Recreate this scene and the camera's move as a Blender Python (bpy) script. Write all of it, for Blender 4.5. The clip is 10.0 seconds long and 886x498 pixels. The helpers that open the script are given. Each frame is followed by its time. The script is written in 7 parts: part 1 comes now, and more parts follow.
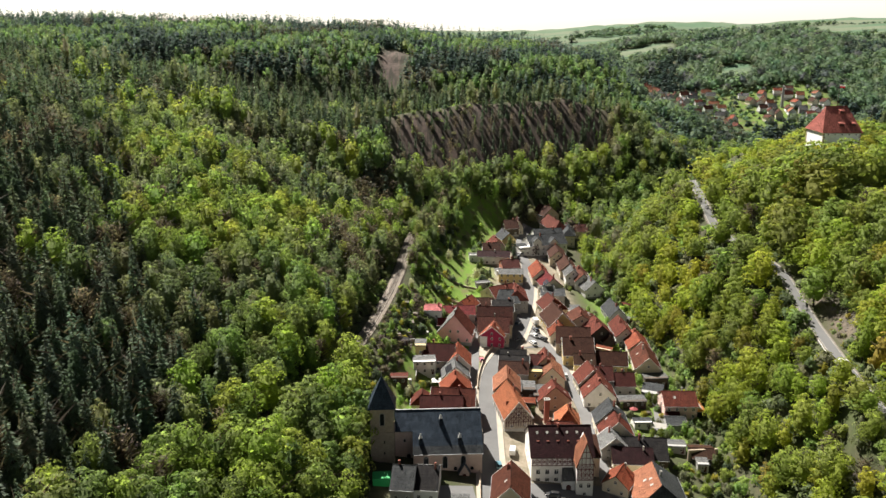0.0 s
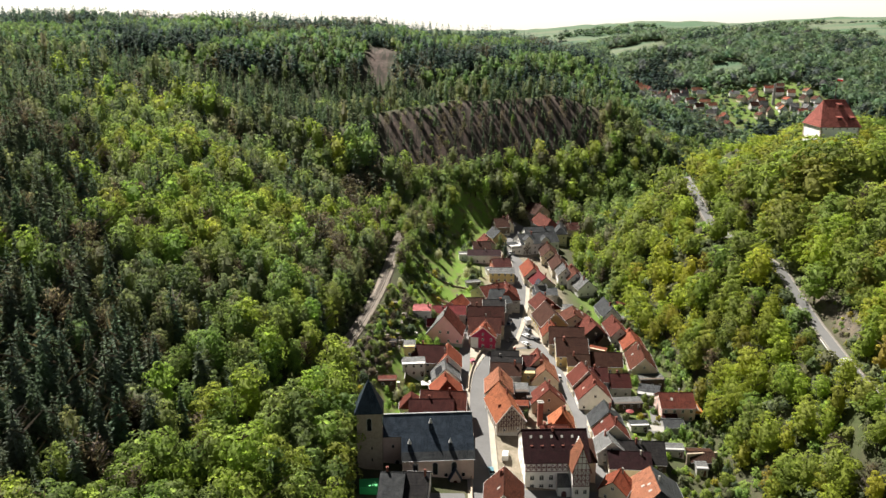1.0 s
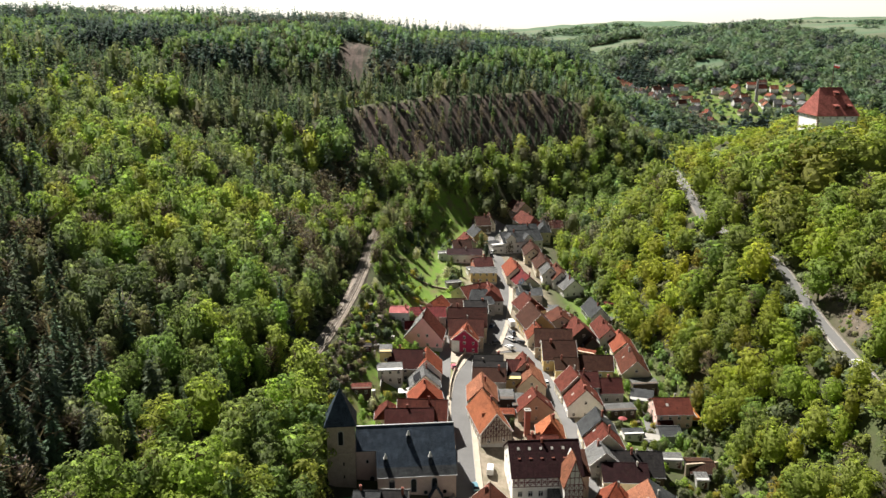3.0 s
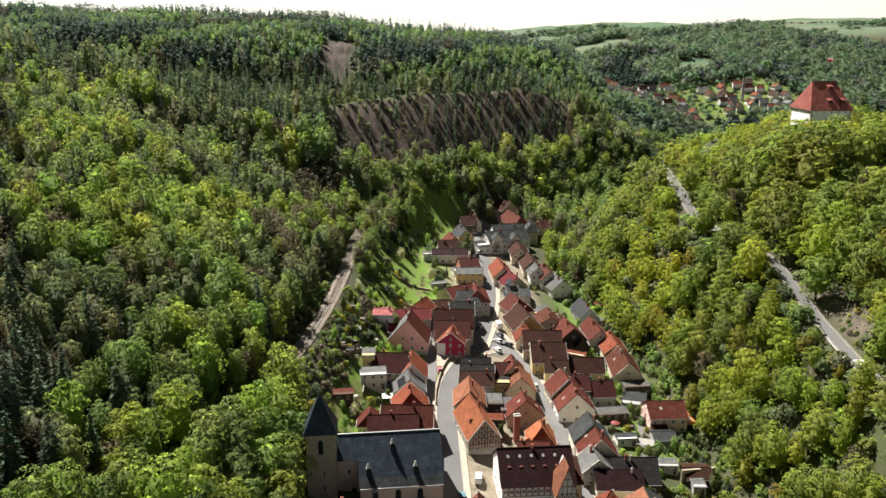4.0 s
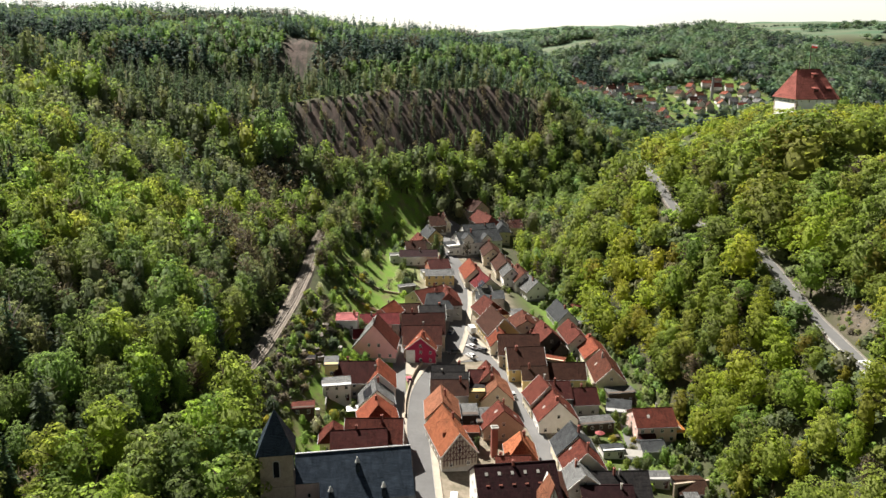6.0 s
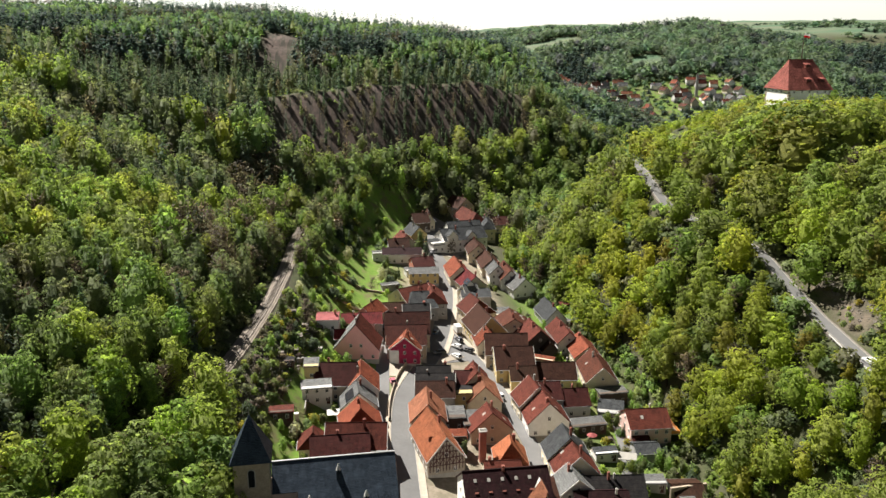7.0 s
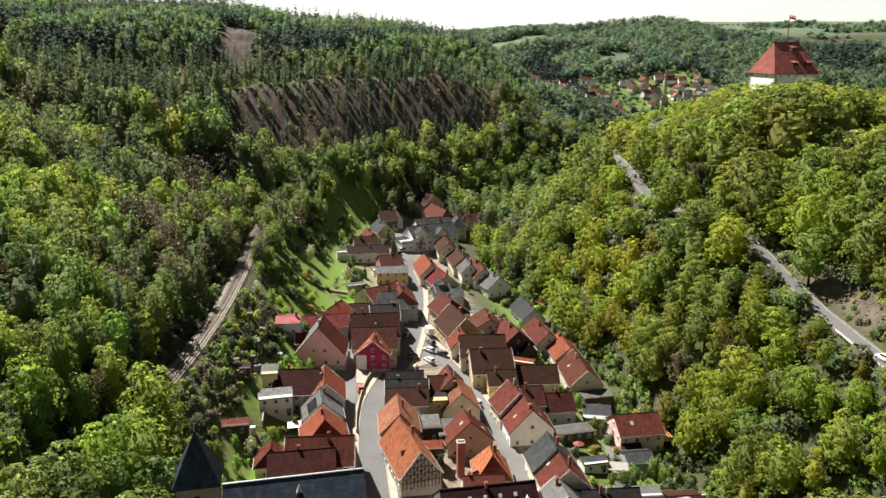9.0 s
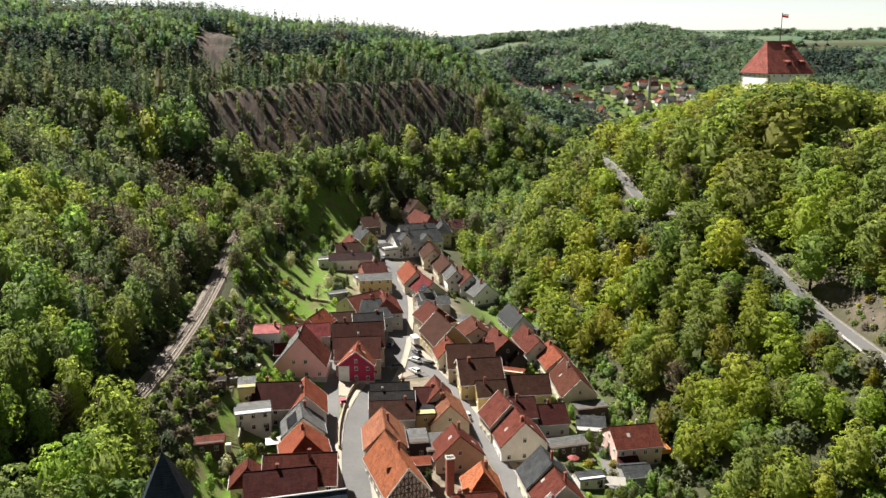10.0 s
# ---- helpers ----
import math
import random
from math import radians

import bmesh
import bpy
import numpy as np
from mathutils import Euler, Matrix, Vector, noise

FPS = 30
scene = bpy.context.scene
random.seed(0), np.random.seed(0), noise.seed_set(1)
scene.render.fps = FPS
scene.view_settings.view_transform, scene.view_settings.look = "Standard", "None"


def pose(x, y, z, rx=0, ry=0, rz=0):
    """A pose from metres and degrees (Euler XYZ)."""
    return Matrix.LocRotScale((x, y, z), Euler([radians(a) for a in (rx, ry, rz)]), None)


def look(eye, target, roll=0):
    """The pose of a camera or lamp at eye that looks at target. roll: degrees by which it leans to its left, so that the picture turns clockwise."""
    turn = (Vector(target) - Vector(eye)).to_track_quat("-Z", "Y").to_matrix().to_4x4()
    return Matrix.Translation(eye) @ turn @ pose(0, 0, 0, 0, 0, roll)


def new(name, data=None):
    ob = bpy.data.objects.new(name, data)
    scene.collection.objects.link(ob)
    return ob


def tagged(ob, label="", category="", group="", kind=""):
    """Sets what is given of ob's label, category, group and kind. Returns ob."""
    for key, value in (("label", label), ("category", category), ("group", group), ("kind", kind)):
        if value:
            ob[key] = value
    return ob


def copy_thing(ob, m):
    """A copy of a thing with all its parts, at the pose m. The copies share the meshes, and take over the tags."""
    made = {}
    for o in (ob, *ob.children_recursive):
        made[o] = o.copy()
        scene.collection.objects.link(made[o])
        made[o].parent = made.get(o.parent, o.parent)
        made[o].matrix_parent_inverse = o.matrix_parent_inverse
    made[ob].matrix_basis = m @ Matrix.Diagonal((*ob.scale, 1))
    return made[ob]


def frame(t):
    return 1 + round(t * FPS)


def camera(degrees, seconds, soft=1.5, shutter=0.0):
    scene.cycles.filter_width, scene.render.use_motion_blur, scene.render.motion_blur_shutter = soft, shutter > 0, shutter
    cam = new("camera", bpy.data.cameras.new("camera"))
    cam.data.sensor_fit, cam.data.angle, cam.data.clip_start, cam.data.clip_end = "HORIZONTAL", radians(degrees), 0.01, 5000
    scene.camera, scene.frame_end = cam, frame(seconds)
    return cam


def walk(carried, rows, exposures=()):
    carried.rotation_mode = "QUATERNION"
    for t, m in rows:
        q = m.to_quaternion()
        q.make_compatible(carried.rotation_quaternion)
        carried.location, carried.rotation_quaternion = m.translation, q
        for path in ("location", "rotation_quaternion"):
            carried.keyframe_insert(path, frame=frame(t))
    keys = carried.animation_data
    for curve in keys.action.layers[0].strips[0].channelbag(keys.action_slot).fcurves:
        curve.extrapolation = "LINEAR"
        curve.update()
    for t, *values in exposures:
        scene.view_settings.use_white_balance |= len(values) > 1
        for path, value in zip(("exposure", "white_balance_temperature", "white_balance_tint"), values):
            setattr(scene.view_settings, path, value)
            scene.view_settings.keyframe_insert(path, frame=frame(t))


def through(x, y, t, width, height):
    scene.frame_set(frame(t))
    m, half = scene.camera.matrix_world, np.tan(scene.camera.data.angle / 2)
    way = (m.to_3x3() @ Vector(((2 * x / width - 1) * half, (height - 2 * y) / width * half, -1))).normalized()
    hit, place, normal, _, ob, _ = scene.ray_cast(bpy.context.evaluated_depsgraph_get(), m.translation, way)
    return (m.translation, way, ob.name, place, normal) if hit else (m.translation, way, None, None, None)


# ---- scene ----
cam = camera(57.77, 10.0, soft=1.5)
walk(cam, [
    (0.0, pose(0.01, 0.00, 120.01, 74.23, 0.00, -0.00)),
    (0.5, pose(-0.08, 4.48, 118.17, 74.27, 0.00, -0.39)),
    (1.0, pose(0.08, 9.33, 116.24, 74.30, 0.00, -0.78)),
    (1.5, pose(0.11, 14.03, 114.29, 74.35, 0.00, -1.16)),
    (2.0, pose(0.32, 18.85, 112.45, 74.37, 0.00, -1.52)),
    (2.5, pose(0.52, 23.69, 110.54, 74.46, 0.00, -1.87)),
    (4.0, pose(1.15, 38.52, 104.43, 74.76, 0.00, -3.44)),
    (4.5, pose(1.32, 43.21, 102.61, 74.96, 0.00, -4.02)),
    (5.0, pose(1.64, 48.23, 100.37, 75.22, 0.00, -4.62)),
    (5.5, pose(1.74, 53.01, 98.46, 75.23, 0.00, -5.23)),
    (7.0, pose(2.46, 67.48, 92.40, 75.29, 0.00, -7.11)),
    (7.5, pose(2.73, 71.82, 90.66, 75.29, 0.00, -7.69)),
    (8.0, pose(2.95, 76.66, 88.53, 75.33, 0.00, -8.36)),
    (8.5, pose(3.20, 81.23, 86.62, 75.33, 0.00, -8.97)),
    (9.0, pose(3.40, 86.28, 84.55, 75.61, 0.00, -9.64)),
    (9.5, pose(3.65, 90.89, 82.82, 75.92, 0.00, -10.26)),
    (10.0, pose(3.96, 96.00, 80.96, 76.26, 0.00, -10.95)),
], exposures=[(0.0, 1.38), (2.5, 1.35), (7.0, 1.31), (10.0, 1.31)])

# ---- sky and sun ----
SUN_AZ, SUN_EL = radians(-31), radians(50)       # azimuth from +y, to the left
world = bpy.data.worlds.new("sky")
scene.world = world
world.use_nodes = True
wn = world.node_tree.nodes
sky = wn.new("ShaderNodeTexSky")
sky.sky_type, sky.sun_disc = "NISHITA", False
sky.sun_elevation, sky.sun_rotation = SUN_EL, SUN_AZ
sky.air_density, sky.dust_density, sky.ozone_density = 1.0, 0.5, 1.5
wn["Background"].inputs["Strength"].default_value = 0.062
pale = wn.new("ShaderNodeHueSaturation")
pale.inputs["Saturation"].default_value = 0.5
world.node_tree.links.new(sky.outputs["Color"], pale.inputs["Color"])
# hazy air: bright towards the horizon; scaled down overhead to deepen the shadows
place = wn.new("ShaderNodeTexCoord")
height = wn.new("ShaderNodeSeparateXYZ")
haze = wn.new("ShaderNodeMapRange")
haze.interpolation_type = "SMOOTHSTEP"
haze.inputs[1].default_value, haze.inputs[2].default_value = 0.0, 0.3
haze.inputs[3].default_value, haze.inputs[4].default_value = 1.08, 0.22
deep = wn.new("ShaderNodeVectorMath")
deep.operation = "SCALE"
world.node_tree.links.new(place.outputs["Generated"], height.inputs[0])
world.node_tree.links.new(height.outputs["Z"], haze.inputs[0])
world.node_tree.links.new(pale.outputs["Color"], deep.inputs[0])
world.node_tree.links.new(haze.outputs[0], deep.inputs["Scale"])
world.node_tree.links.new(deep.outputs[0], wn["Background"].inputs["Color"])
sun = new("sun", bpy.data.lights.new("sun", "SUN"))
sun.data.energy, sun.data.angle, sun.data.color = 5.0, radians(0.55), (1.0, 0.95, 0.86)
sun.matrix_world = look((math.sin(SUN_AZ) * math.cos(SUN_EL) * 500, math.cos(SUN_AZ) * math.cos(SUN_EL) * 500, math.sin(SUN_EL) * 500), (0, 0, 0))

rng = np.random.default_rng(7)


# ---- materials ----
def material(name):
    m = bpy.data.materials.new(name)
    m.use_nodes = True
    nt = m.node_tree
    return m, nt, nt.nodes["Principled BSDF"]


def node(nt, kind, **values):
    n = nt.nodes.new(kind)
    for key, value in values.items():
        n.inputs[key].default_value = value
    return n


def mix_rgb(nt, fac, a, b, blend="MIX"):
    n = nt.nodes.new("ShaderNodeMix")
    n.data_type, n.blend_type = "RGBA", blend
    for k, v in ((0, fac), (6, a), (7, b)):
        if isinstance(v, (int, float)):
            n.inputs[k].default_value = v
        elif isinstance(v, tuple):
            n.inputs[k].default_value = (*v, 1) if len(v) == 3 else v
        else:
            nt.links.new(v, n.inputs[k])
    return n.outputs[2]


def ramp(nt, src, lo, hi):
    n = nt.nodes.new("ShaderNodeMapRange")
    nt.links.new(src, n.inputs[0])
    n.inputs[1].default_value, n.inputs[2].default_value = lo, hi
    return n.outputs[0]


def coords(nt):
    return nt.nodes.new("ShaderNodeTexCoord").outputs["Object"]


def noise_of(nt, scale, detail=4.0, rough=0.6, at=None):
    n = node(nt, "ShaderNodeTexNoise", Scale=scale, Detail=detail, Roughness=rough)
    nt.links.new(at or coords(nt), n.inputs["Vector"])
    return n.outputs["Fac"]


def bump(nt, bsdf, src, strength, distance):
    b = node(nt, "ShaderNodeBump", Strength=strength, Distance=distance)
    nt.links.new(src, b.inputs["Height"])
    nt.links.new(b.outputs["Normal"], bsdf.inputs["Normal"])


def surface(name, color, other, scale=0.6, fine=6.0, rough=0.85, relief=0.02, spread=0.35, metal=0.0):
    """A mottled surface: two colours over large patches, fine grain, light and dark between things."""
    m, nt, b = material(name)
    big, small = noise_of(nt, scale), noise_of(nt, fine, 6)
    info = nt.nodes.new("ShaderNodeObjectInfo")
    col = mix_rgb(nt, ramp(nt, big, 0.35, 0.65), color, other)
    dark = tuple(c * (1 - spread) for c in color)
    col = mix_rgb(nt, ramp(nt, small, 0.45, 0.75), col, dark)
    hsv = node(nt, "ShaderNodeHueSaturation")
    nt.links.new(col, hsv.inputs["Color"])
    mr = nt.nodes.new("ShaderNodeMapRange")
    mr.inputs[3].default_value, mr.inputs[4].default_value = 0.85, 1.15
    nt.links.new(info.outputs["Random"], mr.inputs[0])
    nt.links.new(mr.outputs[0], hsv.inputs["Value"])
    nt.links.new(hsv.outputs["Color"], b.inputs["Base Color"])
    b.inputs["Roughness"].default_value, b.inputs["Metallic"].default_value = rough, metal
    if relief:
        bump(nt, b, small, 0.5, relief)
    return m


def tile_roof(name, color, other, moss=(0.10, 0.09, 0.06), course=0.34, rough=0.75):
    """Clay or slate courses running along the local x axis, with weathered patches."""
    m, nt, b = material(name)
    at = coords(nt)
    brick = nt.nodes.new("ShaderNodeTexBrick")
    brick.inputs["Scale"].default_value = 1.0
    brick.inputs["Brick Width"].default_value, brick.inputs["Row Height"].default_value = 0.24, course
    brick.inputs["Mortar Size"].default_value = 0.04
    brick.inputs["Color1"].default_value, brick.inputs["Color2"].default_value = (*color, 1), (*[c * 0.8 for c in other], 1)
    brick.inputs["Mortar"].default_value = (*[c * 0.2 for c in color], 1)
    nt.links.new(nt.nodes.new("ShaderNodeUVMap").outputs["UV"], brick.inputs["Vector"])
    patch = noise_of(nt, 0.45, 5)
    stain = noise_of(nt, 2.2, 6, 0.7)
    col = mix_rgb(nt, ramp(nt, patch, 0.45, 0.85), brick.outputs["Color"], other)
    col = mix_rgb(nt, ramp(nt, stain, 0.58, 0.8), col, moss)
    run = nt.nodes.new("ShaderNodeMapping")
    run.inputs["Scale"].default_value = (1.6, 0.22, 1.0)
    nt.links.new(nt.nodes.new("ShaderNodeUVMap").outputs["UV"], run.inputs["Vector"])
    col = mix_rgb(nt, ramp(nt, noise_of(nt, 1.0, 5, 0.7, run.outputs[0]), 0.46, 0.74), col, mix_rgb(nt, 1.0, col, (0.52, 0.54, 0.58), "MULTIPLY"))
    # rows of replaced or sunken tiles and darker blotches
    rows = nt.nodes.new("ShaderNodeMapping")
    rows.inputs["Scale"].default_value = (0.35, 2.4, 1.0)
    nt.links.new(nt.nodes.new("ShaderNodeUVMap").outputs["UV"], rows.inputs["Vector"])
    col = mix_rgb(nt, ramp(nt, noise_of(nt, 1.0, 4, 0.75, rows.outputs[0]), 0.42, 0.70), mix_rgb(nt, 1.0, col, (1.12, 1.12, 1.1), "MULTIPLY"), mix_rgb(nt, 1.0, col, (0.66, 0.66, 0.68), "MULTIPLY"))
    info = nt.nodes.new("ShaderNodeObjectInfo")
    hsv = node(nt, "ShaderNodeHueSaturation")
    nt.links.new(col, hsv.inputs["Color"])
    mr = nt.nodes.new("ShaderNodeMapRange")
    mr.inputs[3].default_value, mr.inputs[4].default_value = 0.82, 1.22
    nt.links.new(info.outputs["Random"], mr.inputs[0])
    nt.links.new(mr.outputs[0], hsv.inputs["Value"])
    nt.links.new(hsv.outputs["Color"], b.inputs["Base Color"])
    b.inputs["Roughness"].default_value, b.inputs["Specular IOR Level"].default_value = rough, 0.07
    bump(nt, b, brick.outputs["Fac"], 0.6, -0.03)
    return m


ROOF = dict(
    red=tile_roof("red_tile", (0.20, 0.030, 0.032), (0.15, 0.026, 0.028)),
    keep=tile_roof("keep_tile", (0.46, 0.150, 0.120), (0.40, 0.128, 0.104), moss=(0.20, 0.08, 0.065)),
    redtile=tile_roof("weathered_red_tile", (0.185, 0.050, 0.034), (0.128, 0.037, 0.027)),
    orange=tile_roof("orange_tile", (0.50, 0.175, 0.085), (0.42, 0.142, 0.072)),
    orangered=tile_roof("orange_red_tile", (0.31, 0.085, 0.046), (0.235, 0.066, 0.038)),
    salmon=tile_roof("salmon_tile", (0.37, 0.155, 0.09), (0.30, 0.122, 0.074)),
    brick=tile_roof("brick_red_tile", (0.125, 0.04, 0.024), (0.095, 0.034, 0.022)),
    brown=tile_roof("brown_tile", (0.092, 0.038, 0.025), (0.064, 0.028, 0.020)),
    darkbrown=tile_roof("dark_brown_tile", (0.066, 0.029, 0.018), (0.051, 0.027, 0.018)),
    maroon=tile_roof("maroon_tile", (0.088, 0.021, 0.018), (0.064, 0.02, 0.018)),
    darkmaroon=tile_roof("dark_maroon_tile", (0.04, 0.013, 0.016), (0.032, 0.012, 0.014)),
    darkred=tile_roof("dark_red_tile", (0.102, 0.027, 0.019), (0.066, 0.022, 0.016)),
    black=tile_roof("tarred_roof", (0.025, 0.024, 0.026), (0.036, 0.032, 0.032), course=1.0),
    slate=tile_roof("slate", (0.061, 0.065, 0.072), (0.079, 0.083, 0.086), moss=(0.086, 0.086, 0.072), rough=0.55),
    darkslate=tile_roof("dark_slate", (0.046, 0.064, 0.092), (0.056, 0.074, 0.100), moss=(0.036, 0.043, 0.050), rough=0.5),
    palegrey=tile_roof("fibre_cement", (0.202, 0.202, 0.202), (0.153, 0.153, 0.153), moss=(0.115, 0.108, 0.094), course=0.6),
    greytile=tile_roof("grey_shingle", (0.216, 0.216, 0.209), (0.158, 0.158, 0.151)),
    pinktile=tile_roof("faded_red_sheet", (0.46, 0.150, 0.150), (0.39, 0.125, 0.125), course=1.1),
)
WALL = dict(
    white=surface("white_render", (0.80, 0.78, 0.76), (0.70, 0.68, 0.65), spread=0.18),
    cream=surface("cream_render", (0.70, 0.62, 0.47), (0.60, 0.52, 0.39), spread=0.2),
    beige=surface("beige_render", (0.50, 0.40, 0.30), (0.42, 0.34, 0.26), spread=0.2),
    yellow=surface("ochre_render", (0.60, 0.46, 0.20), (0.50, 0.38, 0.18), spread=0.2),
    grey=surface("grey_render", (0.40, 0.39, 0.38), (0.30, 0.29, 0.28), spread=0.25),
    pink=surface("rose_render", (0.90, 0.48, 0.50), (0.84, 0.43, 0.45), spread=0.15),
    pinkwall=surface("faded_rose_render", (0.72, 0.50, 0.44), (0.62, 0.43, 0.38), spread=0.2),
    crimson=surface("crimson_render", (0.36, 0.02, 0.07), (0.28, 0.02, 0.06), spread=0.2),
    redwall=surface("brick_red_render", (0.40, 0.15, 0.09), (0.32, 0.12, 0.08), spread=0.2),
    black=surface("tarred_boards", (0.05, 0.045, 0.04), (0.035, 0.03, 0.03), spread=0.3),
    darkwall=surface("dark_boards", (0.10, 0.07, 0.05), (0.07, 0.05, 0.04), spread=0.3),
    timber=surface("aged_render", (0.48, 0.42, 0.34), (0.36, 0.30, 0.24), spread=0.3),
)
STONE = surface("church_stone", (0.42, 0.34, 0.26), (0.32, 0.26, 0.20), scale=0.8, fine=3.0, spread=0.4, relief=0.05)
RENDER_ROSE = surface("church_render", (0.56, 0.44, 0.37), (0.47, 0.37, 0.31), spread=0.25)
TIMBER = surface("dark_timber", (0.09, 0.03, 0.03), (0.06, 0.025, 0.025), spread=0.3)
OXBLOOD = surface("oxblood_timber", (0.16, 0.03, 0.045), (0.11, 0.025, 0.035), spread=0.3)
BRICK = surface("chimney_brick", (0.30, 0.10, 0.07), (0.22, 0.08, 0.06), scale=1.5, spread=0.35)
FRAME = surface("window_paint", (0.72, 0.71, 0.68), (0.62, 0.60, 0.57), spread=0.1, relief=0)
ASPHALT = surface("asphalt", (0.15, 0.148, 0.148), (0.118, 0.115, 0.115), scale=0.12, fine=1.2, spread=0.2, relief=0.005)
PAVING = surface("pale_paving", (0.36, 0.31, 0.25), (0.28, 0.245, 0.20), scale=0.3, fine=2.0, spread=0.25)
KERB = surface("kerb_stone", (0.33, 0.31, 0.28), (0.26, 0.25, 0.23), spread=0.2)
BALLAST = surface("ballast", (0.235, 0.195, 0.155), (0.16, 0.13, 0.105), scale=0.3, fine=2.5, spread=0.5, relief=0.06)
RAIL = surface("worn_rail", (0.35, 0.32, 0.30), (0.24, 0.19, 0.16), rough=0.4, metal=0.8, relief=0)
SLEEPER = surface("sleeper", (0.20, 0.17, 0.14), (0.14, 0.12, 0.10))
CONCRETE = surface("concrete", (0.38, 0.36, 0.33), (0.28, 0.27, 0.25), spread=0.25)
STEEL = surface("galvanised_steel", (0.45, 0.46, 0.47), (0.38, 0.38, 0.39), rough=0.4, metal=0.7, relief=0)
BARK = surface("bark", (0.10, 0.075, 0.055), (0.07, 0.055, 0.04), scale=2, fine=9, relief=0.03)


def glass_pane():
    m, nt, b = material("window_glass")
    b.inputs["Base Color"].default_value = (0.015, 0.017, 0.02, 1)
    b.inputs["Roughness"].default_value = 0.08
    b.inputs["Specular IOR Level"].default_value = 0.35
    return m


GLASS = glass_pane()


def paint(name, color, rough=0.3, coat=0.5):
    m, nt, b = material(name)
    n = noise_of(nt, 5.0)
    nt.links.new(mix_rgb(nt, ramp(nt, n, 0.4, 0.8), color, tuple(c * 0.85 for c in color)), b.inputs["Base Color"])
    b.inputs["Roughness"].default_value, b.inputs["Coat Weight"].default_value = rough, coat
    return m


def leaf_material(name, gloss=0.6, through=0.55):
    """Foliage tinted by the colour kept with each tree, with light passing through the leaves."""
    m, nt, b = material(name)
    tint = nt.nodes.new("ShaderNodeAttribute")
    tint.attribute_name = "tint"
    fine = noise_of(nt, 0.9, 3)
    col = mix_rgb(nt, ramp(nt, fine, 0.3, 0.75), tint.outputs["Color"], mix_rgb(nt, 1.0, tint.outputs["Color"], (0.76, 0.80, 0.74), "MULTIPLY"))
    # mottling paints light leaves and shaded gaps, breaking up flat inner faces
    leaves = node(nt, "ShaderNodeTexNoise", Scale=3.2, Detail=2.0, Roughness=0.7)
    nt.links.new(coords(nt), leaves.inputs["Vector"])
    col = mix_rgb(nt, ramp(nt, leaves.outputs["Fac"], 0.36, 0.62), mix_rgb(nt, 1.0, col, (0.60, 0.63, 0.62), "MULTIPLY"), mix_rgb(nt, 1.0, col, (1.18, 1.16, 1.12), "MULTIPLY"))
    nt.links.new(col, b.inputs["Base Color"])
    b.inputs["Roughness"].default_value, b.inputs["Specular IOR Level"].default_value = gloss, 0.08
    tr = nt.nodes.new("ShaderNodeBsdfTranslucent")
    nt.links.new(mix_rgb(nt, 1.0, col, (1.15, 1.2, 0.85), "MULTIPLY"), tr.inputs["Color"])
    mx = nt.nodes.new("ShaderNodeMixShader")
    mx.inputs[0].default_value = through
    nt.links.new(b.outputs[0], mx.inputs[1])
    nt.links.new(tr.outputs[0], mx.inputs[2])
    nt.links.new(mx.outputs[0], nt.nodes["Material Output"].inputs["Surface"])
    return m


LEAF = leaf_material("leaves", 0.6, 0.62)
NEEDLE = leaf_material("needles", 0.7, 0.45)


# ---- the lie of the land ----
def floor_z(x, y):
    return -11.7 - 0.126 * (np.clip(x, -30, 110) - 40) + 0.057 * (np.minimum(y, 560) - 320)


def rail_x(y):
    return np.interp(y, (120, 200, 250, 282, 315, 350, 390, 430, 480, 520, 560), (-62, -50, -36, -28, -22.5, -19, -17, -12, 8, 38, 60))


def rail_z(y):
    return np.interp(y, (150, 250, 315, 390, 480, 560), (1, 6, 10, 14, 17, 20))


def road_x(y):
    return np.interp(y, (120, 200, 235, 256, 292, 330, 345, 387, 430), (118, 121, 124, 127, 129, 123.5, 120.5, 125.5, 133))


def road_z(y):
    return np.interp(y, (120, 200, 256, 276, 292, 315, 343, 365, 387, 430), (12, 16, 20, 24, 28.6, 30, 31, 35.5, 39, 40))


def smooth_max(a, b, k=4.0):
    h = np.clip(0.5 + 0.5 * (a - b) / k, 0, 1)
    return b + (a - b) * h + k * h * (1 - h)


def crest(x, y, line, slope, rounding=12.0, steep=(1e9, 0.0)):
    """A ridge that falls away evenly on both sides of its crest line."""
    best = np.full(np.shape(x), -1e4)
    for (ax, ay, az), (bx, by, bz) in zip(line, line[1:]):
        ux, uy = bx - ax, by - ay
        f = np.clip(((x - ax) * ux + (y - ay) * uy) / (ux * ux + uy * uy), 0, 1)
        d = np.hypot(x - ax - f * ux, y - ay - f * uy)
        best = np.maximum(best, az + f * (bz - az) - slope * (np.sqrt(d * d + rounding**2) - rounding) - steep[1] * np.maximum(d - steep[0], 0))
    return best


